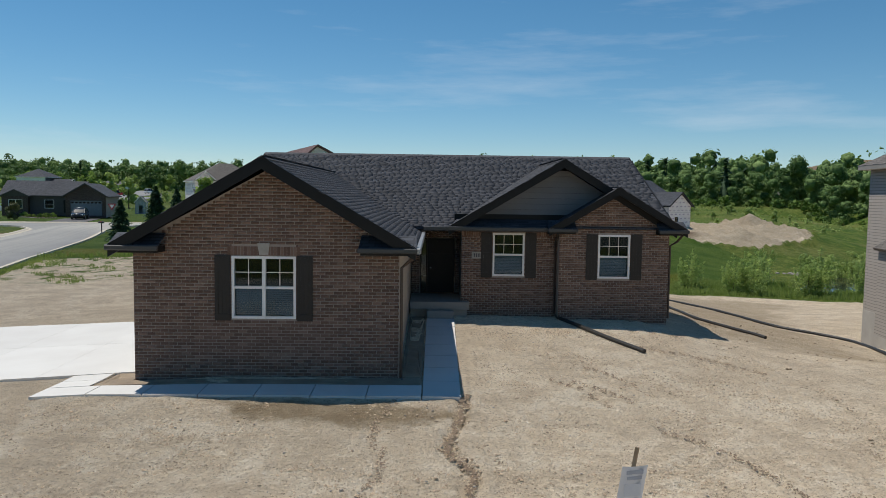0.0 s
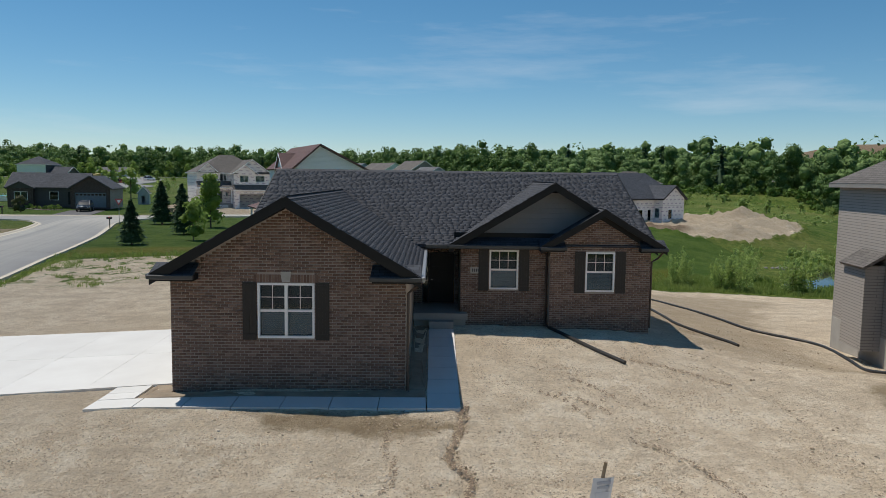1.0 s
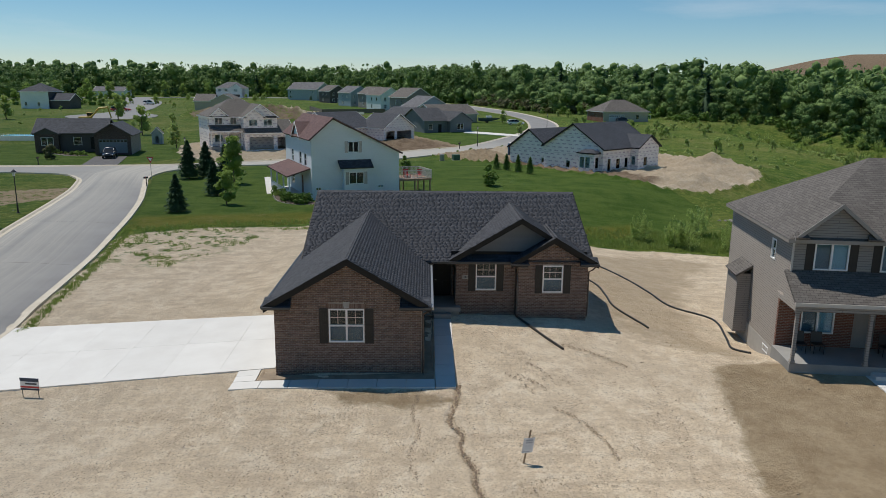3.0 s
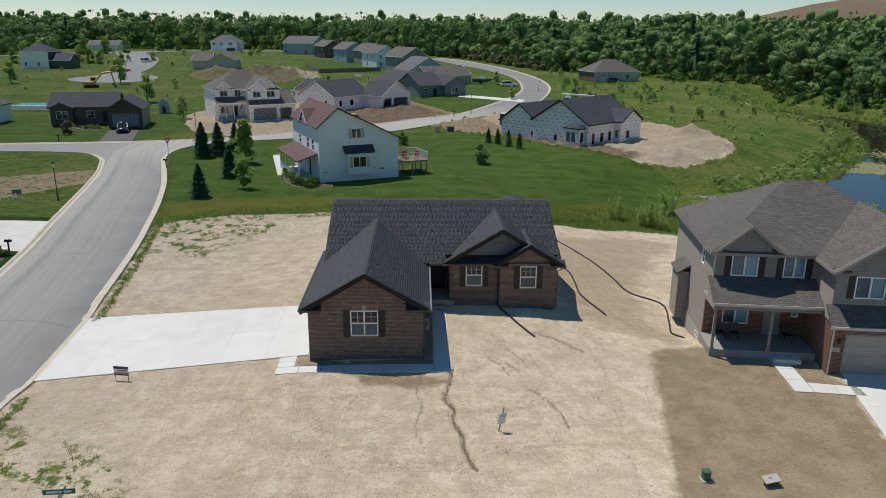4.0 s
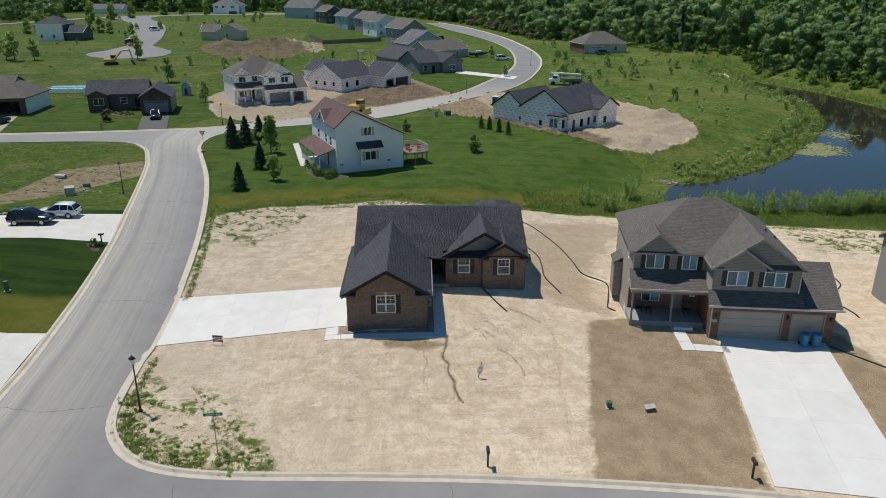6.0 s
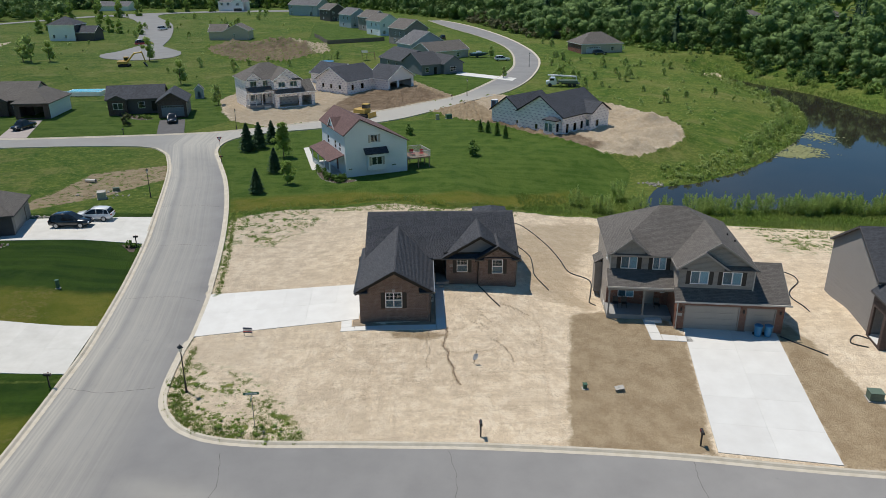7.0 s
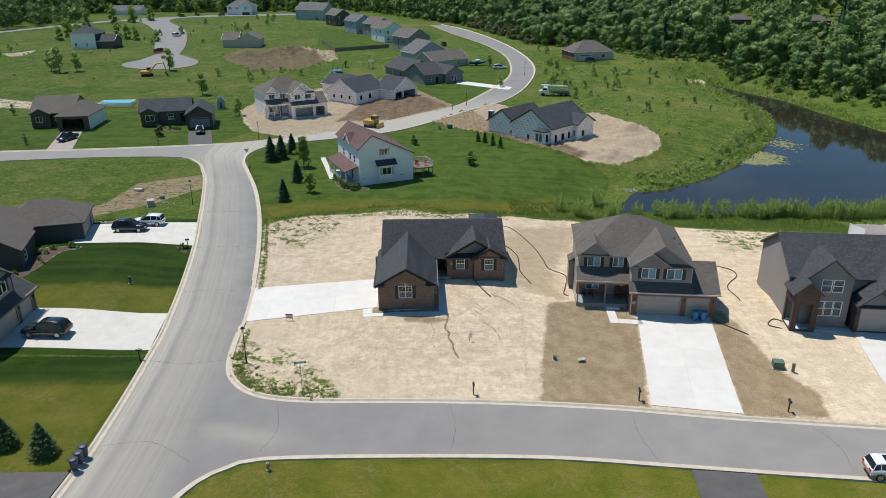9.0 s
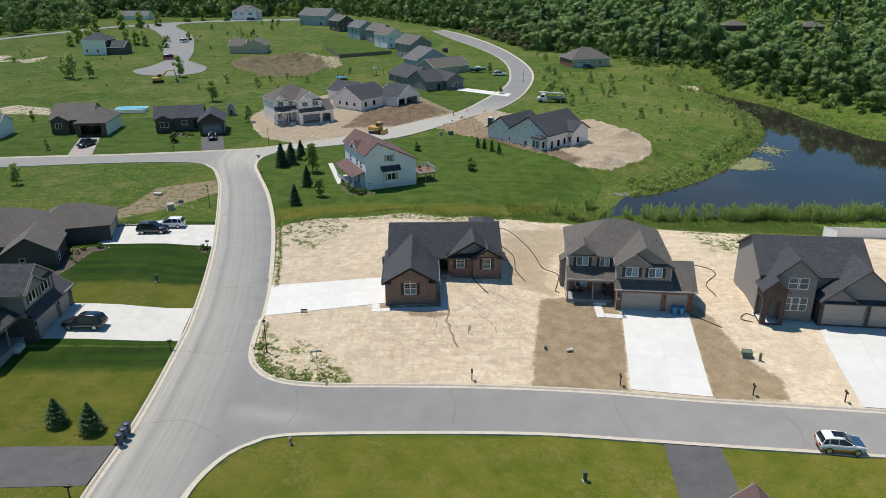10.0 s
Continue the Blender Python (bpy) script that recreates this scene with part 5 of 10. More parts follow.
def house(m, label, blocks, windows=(), doors=(), garages=(), category="house", group="", opens=(), trim="white_vinyl", blinds=""):
    """blocks: (x0, x1, y0, y1, z0, eave, wall materials, roof or None); roof: (kind, pitch, overhang, material, gable[, ends]).
    windows: (block, face, u0, u1, z0, z1, style, shutters); doors, garages: (block, face, u0, u1, z0, z1, material)."""
    root = thing("house", m, label, category, group)
    for i, (x0, x1, y0, y1, z0, ze, mats, roof) in enumerate(blocks):
        holes = [w[1:6] for w in (*windows, *doors, *garages, *opens) if w[0] == i]
        block(root, x0, x1, y0, y1, z0, ze, mats, holes)
        if roof:
            roof_of(root, x0, x1, y0, y1, ze, roof[0], roof[1], roof[2], roof[3], trim, roof[4] if len(roof) > 4 else None, roof[5] if len(roof) > 5 else (1, 1))
    at = lambda b, f: {"S": blocks[b][2], "N": blocks[b][3], "W": blocks[b][0], "E": blocks[b][1]}[f]
    for b, f, u0, u1, z0, z1, style, shut in windows:
        win = window(root, f, at(b, f), u0, u1, z0, z1, style, shutters=shut)
        if blinds:
            bm = bmesh.new()
            box(bm, (u0 + u1) / 2 + 0.03 if style == "slider" else u0 + 0.05, u1 - 0.05, -0.14, -0.12, z0 + 0.03, z1 - 0.03)
            part("blind", set_on(bm, face_frame(f, at(b, f))), blinds, win)
            if style == "slider":
                bm = bmesh.new()
                box(bm, u0 + 0.05, (u0 + u1) / 2 - 0.03, -0.2, -0.18, z0 + 0.03, z1 - 0.03)
                part("blind", set_on(bm, face_frame(f, at(b, f))), "blind_grey", win)
    for b, f, u0, u1, z0, z1, mt in doors:
        entry_door(root, f, at(b, f), u0, u1, z0, z1, mt)
    for b, f, u0, u1, z0, z1, mt in garages:
        garage_door(root, f, at(b, f), u0, u1, z0, z1, mt, mt in ("garage_white", "garage_slate"))
    return root

# ---- the brick house ----
def brick_material(name, island):
    m, n, l, p = nodes(name)
    rnd = n.new("ShaderNodeNewGeometry").outputs["Random Per Island"] if island else n.new("ShaderNodeObjectInfo").outputs["Random"]
    co = n.new("ShaderNodeTexCoord").outputs["Object"]
    cr = n.new("ShaderNodeValToRGB")
    cr.color_ramp.interpolation = "LINEAR"
    cr.color_ramp.elements[0].color, cr.color_ramp.elements[1].color = (0.128, 0.080, 0.063, 1), (0.262, 0.180, 0.147, 1)
    for pos, c in ((0.35, (0.160, 0.101, 0.079)), (0.7, (0.198, 0.127, 0.101))):
        cr.color_ramp.elements.new(pos).color = (*c, 1)
    l.new(rnd, cr.inputs[0])
    big = ramp(n, l, noise_node(n, l, co, 0.9, 4.0), 0.35, 0.75)
    col = mixc(n, l, math_node(n, l, "MULTIPLY", big, 0.3), cr.outputs[0], (0.175, 0.126, 0.104))
    l.new(mixc(n, l, math_node(n, l, "MULTIPLY", ramp(n, l, noise_node(n, l, co, 45.0, 4.0), 0.45, 0.75), 0.35), col, (0.07, 0.05, 0.04)), p.inputs["Base Color"])
    p.inputs["Roughness"].default_value = 0.92
    p.inputs["Specular IOR Level"].default_value = 0.2
    l.new(bump_node(n, l, noise_node(n, l, co, 60.0, 4.0), 0.4, 0.006), p.inputs["Normal"])
    return m


def tab_material(name, island):
    m, n, l, p = nodes(name)
    rnd = n.new("ShaderNodeNewGeometry").outputs["Random Per Island"] if island else n.new("ShaderNodeObjectInfo").outputs["Random"]
    co = n.new("ShaderNodeTexCoord").outputs["Object"]
    col = mixc(n, l, rnd, (0.044, 0.046, 0.053), (0.082, 0.084, 0.096))
    big = ramp(n, l, noise_node(n, l, co, 0.5, 4.0), 0.35, 0.7)
    col = mixc(n, l, math_node(n, l, "MULTIPLY", big, 0.25), col, (0.085, 0.085, 0.095))
    l.new(mixc(n, l, math_node(n, l, "MULTIPLY", ramp(n, l, noise_node(n, l, co, 55.0, 3.0, 0.8), 0.4, 0.7), 0.35), col, (0.13, 0.13, 0.14)), p.inputs["Base Color"])
    p.inputs["Roughness"].default_value = 0.9
    p.inputs["Specular IOR Level"].default_value = 0.3
    l.new(bump_node(n, l, noise_node(n, l, co, 90.0, 3.0), 0.4, 0.004), p.inputs["Normal"])
    return m


M["brick_piece"], M["brick_rest"] = brick_material("brick_piece", False), brick_material("brick_rest", True)
M["tab_piece"], M["tab_rest"] = tab_material("tab_piece", False), tab_material("tab_rest", True)
M["soffit"] = plain("soffit", (0.010, 0.010, 0.0105), (0.014, 0.014, 0.015), 4, 0.7, spec=0.2)
M["downspout"] = plain("downspout", (0.05, 0.033, 0.026), (0.06, 0.04, 0.03), 4, 0.45)
M["tan_panel"] = plain("tan_panel", (0.36, 0.30, 0.245), (0.31, 0.26, 0.21), 1.5, 0.85, bump=0.15, bscale=40)
BASE = Matrix.Translation((1.6, 27, 0.3))
brick_house = thing("brick_house", BASE, "single-storey dark brick house with black shingle roof, just finished", "house")


def hp(name, bm, material, label="", parent=None, recalc=False):
    if recalc:
        bmesh.ops.recalc_face_normals(bm, faces=bm.faces)
    ob = part(name, bm, material, parent or brick_house, label)
    if parent is None:
        ob.matrix_parent_inverse = BASE.inverted()
    return ob


GY, WY, BY = 17.5, 24.92, 24.42          # front faces: garage wing, front wall, bay
WIN_A, WIN_B, WIN_C = (-3.59, -2.06, 1.53, 3.03), (3.22, 4.30, 1.81, 3.28), (6.70, 7.77, 1.83, 3.29)
EAVE_G, EAVE_M = 3.30, 3.50
T = 0.2


def wall_strip(name, face, pos, a, b, z0, z1, holes=(), material="mortar", top=None):
    bm = bmesh.new()
    pierced(bm, a, b, z0, z1, -T, 0.0, holes)
    if top:
        slab(bm, [(a + 0.02, 0, z1), (b - 0.02, 0, z1), (top[0], 0, top[1])], T, Vector((0, 1, 0)))
    return hp(name, set_on(bm, face_frame(face, pos)), material)


front_wall = wall_strip("wall", "S", GY, -5.92, 0.4, -0.2, 3.32, [WIN_A], top=(-2.73, 5.08))
wall_strip("wall", "E", 0.4, GY + T, 26.9, -0.2, 3.4, material="tan_panel")
wall_strip("wall", "W", -5.92, GY + T, 28.0, -0.2, 3.3)
entry_wall = wall_strip("wall", "S", 26.7, 0.4, 2.15, 0.2, 3.6, [(0.72, 1.98, 0.95, 2.99)])
right_wall = wall_strip("wall", "S", WY, 2.15, 5.42, 0.0, 3.55, [WIN_B])
wall_strip("wall", "W", 2.15, WY + T, 26.9, 0.0, 3.55)
bay_wall = wall_strip("wall", "S", BY, 5.40, 9.08, 0.0, 3.52, [WIN_C], top=(7.25, 4.62))
wall_strip("wall", "W", 5.40, BY + T, WY, 0.0, 3.5)
wall_strip("wall", "E", 9.08, BY + T, 37.4, -1.6, 3.5)
wall_strip("wall", "N", 37.4, -5.6, 9.08, -1.6, 3.5)
wall_strip("wall", "W", -5.6, 28.0, 37.2, -1.0, 3.5)
for s, xx in ((1, -5.6), (-1, 9.08)):
    bm = bmesh.new()
    slab(bm, [(xx, 24.9, 3.45), (xx, 37.4, 3.45), (xx, 31.0, 5.98)], T, Vector((-s, 0, 0)))
    hp("gable", bm, "siding_grey", recalc=True)
bm = bmesh.new()
box(bm, -5.8, 0.3, 17.7, 37.2, 0.05, 0.12)
box(bm, 0.3, 8.9, 26.9, 37.2, 0.05, 0.12)
hp("floor_slab", bm, "foundation")
# inner walls behind the windows, near black to paint the rooms' dimness
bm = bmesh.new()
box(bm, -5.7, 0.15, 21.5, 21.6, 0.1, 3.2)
hp("inner_wall", bm, "room_dark")
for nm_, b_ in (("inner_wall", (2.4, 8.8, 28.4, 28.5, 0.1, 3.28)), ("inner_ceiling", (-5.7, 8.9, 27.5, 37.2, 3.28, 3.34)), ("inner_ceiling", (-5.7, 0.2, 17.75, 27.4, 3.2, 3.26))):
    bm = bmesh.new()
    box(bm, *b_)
    hp(nm_, bm, "room_dark")

window(front_wall, "S", GY, *WIN_A, "twin", (2, 2), "", True)
window(right_wall, "S", WY, *WIN_B, "hung", (3, 2), "", True)
window(bay_wall, "S", BY, *WIN_C, "hung", (3, 2), "", True)
for wl_, y_, w_ in ((front_wall, GY, WIN_A), (right_wall, WY, WIN_B), (bay_wall, BY, WIN_C)):
    for a in (w_[0] - 0.40, w_[1] + 0.03):
        bm = bmesh.new()
        box(bm, a, a + 0.37, 0.012, 0.03, w_[2] - 0.05, w_[3] + 0.02)
        for k in range(4):
            box(bm, a + 0.003 + k * 0.092, a + 0.088 + k * 0.092, 0.03, 0.04, w_[2] - 0.05, w_[3] + 0.02)
        for z in (w_[2] + 0.02, (w_[2] + w_[3]) / 2 - 0.03, w_[3] - 0.15):
            box(bm, a + 0.002, a + 0.368, 0.04, 0.052, z, z + 0.10)
        ob = part("shutter", set_on(bm, face_frame("S", y_)), "shutter_dark", wl_)
    # half-drawn pale blind behind the lower sash
    bm = bmesh.new()
    for k in range(13):
        z = w_[2] + 0.08 + k * 0.05
        slab(bm, [(w_[0] + 0.07, -0.115, z), (w_[1] - 0.07, -0.115, z), (w_[1] - 0.07, -0.135, z + 0.04), (w_[0] + 0.07, -0.135, z + 0.04)], 0.004, Vector((0, 1, 0)))
    part("blind", set_on(bm, face_frame("S", y_)), "blind_grey", wl_)
# keystone over the garage window
bm = bmesh.new()
slab(bm, [(-2.93, 0.03, 3.06), (-2.72, 0.03, 3.06), (-2.68, 0.03, 3.34), (-2.97, 0.03, 3.34)], 0.05, Vector((0, 1, 0)))
part("keystone", set_on(bm, face_frame("S", GY)), "limestone", front_wall)
# number stone with unreadable figures
bm = bmesh.new()
box(bm, 2.52, 2.92, 0, 0.03, 2.42, 2.62)
stone = part("number_stone", set_on(bm, face_frame("S", WY)), "limestone", right_wall)
for k in range(4):
    bm = bmesh.new()
    box(bm, 2.58 + k * 0.075, 2.62 + k * 0.075, 0.03, 0.036, 2.46, 2.58)
    part("bar", set_on(bm, face_frame("S", WY)), "ink", stone)
# entry: door, sidelight, porch and step
entry_door(entry_wall, "S", 26.7, 0.98, 1.95, 0.98, 2.96)
bm = bmesh.new()
frame_ring(bm, 0.72, 0.97, 0.98, 2.98, 0.04, -0.1, 0.0)
sl = part("sidelight", set_on(bm, face_frame("S", 26.7)), "black_trim", entry_wall)
bm = bmesh.new()
box(bm, 0.76, 0.93, -0.06, -0.05, 1.02, 2.94)
part("pane", set_on(bm, face_frame("S", 26.7)), "glass", sl)
# porch slab and step in concrete darkened to stand for their shade
bm = bmesh.new()
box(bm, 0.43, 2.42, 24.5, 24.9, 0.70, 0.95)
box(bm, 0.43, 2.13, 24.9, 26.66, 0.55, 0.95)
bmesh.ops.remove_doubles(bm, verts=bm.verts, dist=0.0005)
hp("porch", bm, "concrete_shaded", "grey concrete porch slab, its deep shade put into the colour")
bm = bmesh.new()
box(bm, 0.45, 2.36, 24.72, 26.6, 0.1, 0.699)
hp("porch_base", bm, "foundation")
bm = bmesh.new()
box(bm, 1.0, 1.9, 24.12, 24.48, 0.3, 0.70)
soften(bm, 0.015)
hp("step", bm, "concrete_shaded")

# roof planes: a slope is (outline in plan, height over the plan)
g_s, m_s, r_s, b_s = 0.583, 0.415, 0.60, 0.60
SLOPES = {
    "main_front": ([(-5.88, 24.48), (9.36, 24.48), (9.36, 31.0), (-5.88, 31.0)], lambda x, y: 6.20 - m_s * (31.0 - y), (0, 1)),
    "main_back": ([(9.36, 37.6), (-5.88, 37.6), (-5.88, 31.0), (9.36, 31.0)], lambda x, y: 6.20 - m_s * (y - 31.0), (0, -1)),
    "garage_left": ([(-6.25, 16.92), (-2.73, 16.92), (-2.73, 29.1), (-5.7, 28.0), (-6.25, 28.0)], lambda x, y: 5.36 + g_s * (x + 2.73), (1, 0)),
    "garage_right": ([(-2.73, 16.92), (0.80, 16.92), (0.80, 25.0), (-2.73, 29.1)], lambda x, y: 5.36 - g_s * (x + 2.73), (-1, 0)),
    "gable_left": ([(1.70, 24.36), (5.5, 24.36), (5.5, 29.95), (1.70, 24.50)], lambda x, y: 5.78 + r_s * (x - 5.5), (1, 0)),
    "gable_right": ([(5.5, 24.36), (9.36, 24.36), (9.36, 24.50), (5.5, 29.95)], lambda x, y: 5.78 - r_s * (x - 5.5), (-1, 0)),
    "bay_left": ([(4.98, 23.95), (7.25, 23.95), (7.25, 27.8), (4.98, 25.0)], lambda x, y: 4.86 + b_s * (x - 7.25), (1, 0)),
    "bay_right": ([(7.25, 23.95), (9.52, 23.95), (9.52, 25.0), (7.25, 27.8)], lambda x, y: 4.86 - b_s * (x - 7.25), (-1, 0)),
}
for nm, (poly, zf, up_) in SLOPES.items():
    bm = bmesh.new()
    slab(bm, [(x, y, zf(x, y) - 0.012) for x, y in poly], 0.14, Vector((0, 0, 1)))
    hp("roof_slope", bm, "shingle_black", recalc=True)

# low hipped roof over the back room
for pts in ([(5.5, 31.6, 4.66), (5.5, 37.3, 4.66), (7.4, 34.3, 5.80), (7.4, 31.6, 5.80)], [(9.3, 37.3, 4.66), (9.3, 31.6, 4.66), (7.4, 31.6, 5.80), (7.4, 34.3, 5.80)], [(5.5, 37.3, 4.66), (9.3, 37.3, 4.66), (7.4, 34.3, 5.80)]):
    bm = bmesh.new()
    slab(bm, pts, 0.1, Vector((0, 0, 1)))
    hp("roof_slope", bm, "shingle_black", recalc=True)
for b_ in ((5.6, 9.2, 36.95, 37.1, 3.4, 4.6), (5.6, 5.75, 33.0, 36.94, 3.4, 4.6), (9.0, 9.15, 33.0, 36.94, 3.4, 4.6)):
    bm = bmesh.new()
    box(bm, *b_)
    hp("back_wall", bm, "siding_grey")

# fascia, rakes, returns and gutters
def rake(x0, x1, xm, y, zf, drop=0.30, thick=0.05):
    bm = bmesh.new()
    for a, b in ((x0, xm), (x1, xm)):
        slab(bm, [(a, y - thick / 2, zf(a)), (b, y - thick / 2, zf(b)), (b, y + thick / 2, zf(b)), (a, y + thick / 2, zf(a))], drop, Vector((0, 0, 1)))
    hp("rake_board", bm, "black_trim", recalc=True)
    bm = bmesh.new()
    for a, b in ((x0, xm), (x1, xm)):
        slab(bm, [(a, y, zf(a) - 0.17), (b, y, zf(b) - 0.17), (b, y + 0.56, zf(b) - 0.17), (a, y + 0.56, zf(a) - 0.17)], 0.03, Vector((0, 0, 1)))
    hp("soffit", bm, "soffit", recalc=True)


rake(-6.25, 0.80, -2.73, 16.90, lambda x: 5.36 - g_s * abs(x + 2.73) + 0.015)
rake(1.70, 9.30, 5.5, 24.34, lambda x: 5.78 - r_s * abs(x - 5.5) + 0.015)
rake(4.98, 9.52, 7.25, 23.93, lambda x: 4.86 - b_s * abs(x - 7.25) + 0.015, 0.26)
for x_ in (-5.90, 9.38):
    bm = bmesh.new()
    for a in (24.48, 37.6):
        slab(bm, [(x_ - 0.02, a, 6.215 - m_s * abs(31 - a)), (x_ - 0.02, 31, 6.215), (x_ + 0.02, 31, 6.215), (x_ + 0.02, a, 6.215 - m_s * abs(31 - a))], 0.22, Vector((0, 0, 1)))
    hp("rake_board", bm, "black_trim", recalc=True)


def boxed_return(x0, x1, y0, y1, z, out):
    bm = bmesh.new()
    box(bm, x0, x1, y0, y1, z - 0.20, z - 0.05)
    hp("eave_return", bm, "black_trim")
    bm = bmesh.new()
    s = 1 if out > 0 else -1
    slab(bm, [(x0 - 0.04, y0 - 0.05, z - 0.03), (x1 + 0.04, y0 - 0.05, z - 0.03), (x1 + 0.02, y1, z + 0.24), (x0 - 0.02, y1, z + 0.24)], 0.05, Vector((0, 0, 1)))
    hp("return_roof", bm, "shingle_black", recalc=True)
    bm = bmesh.new()
    box(bm, x0 - 0.06, x1 + 0.06, y0 - 0.14, y0 - 0.03, z - 0.14, z - 0.02)
    soften(bm, 0.02)
    hp("gutter", bm, "grey_gutter")


M["grey_gutter"] = plain("grey_gutter", (0.035, 0.036, 0.038), (0.045, 0.046, 0.05), 3, 0.35)
boxed_return(-6.25, -5.16, 16.95, 17.48, 3.32, -1)
boxed_return(-0.48, 0.78, 16.95, 17.48, 3.32, 1)
boxed_return(5.0, 5.85, 23.98, 24.40, 3.52, -1)
boxed_return(8.62, 9.50, 23.98, 24.40, 3.52, 1)
for x0_, x1_, y0_, y1_, z_ in ((-6.37, -6.25, 16.95, 28.0, 3.30), (0.80, 0.92, 16.95, 24.9, 3.29), (0.85, 1.72, 24.36, 24.47, 3.49), (1.66, 5.0, 24.24, 24.36, 3.50), (9.36, 9.46, 24.5, 24.6, 3.5)):
    bm = bmesh.new()
    box(bm, x0_, x1_, y0_, y1_, z_ - 0.13, z_ + 0.01)
    soften(bm, 0.02)
    # right garage gutter paler than the others: its sunlight is put into the material
    hp("gutter", bm, "grey_metal" if x0_ == 0.80 else "grey_gutter")
for x_ in (-6.0, 0.4):      # soffits under the garage eaves
    bm = bmesh.new()
    a, b = (x_ - 0.42, x_) if x_ < 0 else (x_, x_ + 0.42)
    box(bm, a, b, 17.45, 26.0, EAVE_G - 0.12, EAVE_G - 0.09)
    hp("soffit", bm, "soffit")
bm = bmesh.new()
box(bm, 0.45, 5.4, 24.40, 26.7, EAVE_M - 0.13, EAVE_M - 0.10)
hp("soffit", bm, "soffit")
# pent strip and boarded gable over the front wall
bm = bmesh.new()
slab(bm, [(1.75, 24.34, 3.53), (9.2, 24.34, 3.53), (9.0, 24.95, 3.76), (2.0, 24.95, 3.76)], 0.06, Vector((0, 0, 1)))
hp("pent_roof", bm, "shingle_black", recalc=True)
bm = bmesh.new()
box(bm, 1.9, 9.1, 24.93, 24.99, 3.5, 3.92)
hp("gable_trim", bm, "black_trim")
gable_wall = None
k = 0
z = 3.90
while z < 5.42:
    half = (5.55 - z) / r_s
    h_ = min(0.19, 5.5 - z)
    top_half = max(0.02, (5.55 - z - h_) / r_s)
    bm = bmesh.new()
    slab(bm, [(5.5 - half, 24.93, z), (5.5 + half, 24.93, z), (5.5 + top_half, 24.965, z + h_ - 0.004), (5.5 - top_half, 24.965, z + h_ - 0.004)], 0.05, Vector((0, -1, 0)))
    if gable_wall is None:
        gable_wall = hp("gable_board", bm, "gable_boards", "grey boarded gable", recalc=True)
    else:
        hp("gable_board", bm, "gable_boards", recalc=True)
    z += 0.19
# ridge caps
for pts in ([(-5.9, 31, 6.215), (9.38, 31, 6.215)], [(-2.73, 16.9, 5.375), (-2.73, 29.1, 5.375)], [(5.5, 24.34, 5.795), (5.5, 29.95, 5.795)], [(7.25, 23.93, 4.875), (7.25, 27.7, 4.875)]):
    bm = bmesh.new()
    a, b = Vector(pts[0]), Vector(pts[1])
    d = (b - a).normalized()
    s = Vector((-d.y, d.x, 0)) * 0.14
    n_ = max(2, round((b - a).length / 0.2))
    drop = Vector((0, 0, 0.07))
    for i in range(n_):
        p, q = a + (b - a) * i / n_, a + (b - a) * (i + 1.1) / n_
        e = Vector((0, 0, 0.008))
        v = [bm.verts.new(c) for c in (p + s - drop, p + e * 2, p - s - drop, q + s - drop, q + e, q - s - drop)]
        bm.faces.new((v[0], v[1], v[4], v[3]))
        bm.faces.new((v[1], v[2], v[5], v[4]))
        hp("ridge_cap", bm, "tab_piece", recalc=True)
        bm = bmesh.new()
    bm.free()
# downspouts
for pts in ([(0.84, 17.05, 3.15), (0.62, 17.3, 2.95), (0.46, 17.46, 2.8), (0.46, 17.46, 0.15), (0.5, 17.3, 0.1)], [(5.36, 24.3, 3.35), (5.36, 24.3, 3.25), (5.34, 24.86, 3.0), (5.34, 24.86, 0.55), (5.4, 24.4, 0.48)], [(9.42, 24.05, 3.35), (9.3, 24.3, 3.1), (9.14, 24.5, 2.95), (9.14, 24.5, 0.5)]):
    bm = bmesh.new()
    tube(bm, pts, 0.042, 6)
    hp("downspout", bm, "downspout")


# ---- bricks and shingles, piece by piece ----
BL, BH, JOINT = 0.191, 0.063, 0.016


def unit_box(name, lx, ly, lz, material):
    bm = bmesh.new()
    v = box(bm, 0, lx, -ly, 0, 0, lz)
    return mesh_of(name, bm, material)


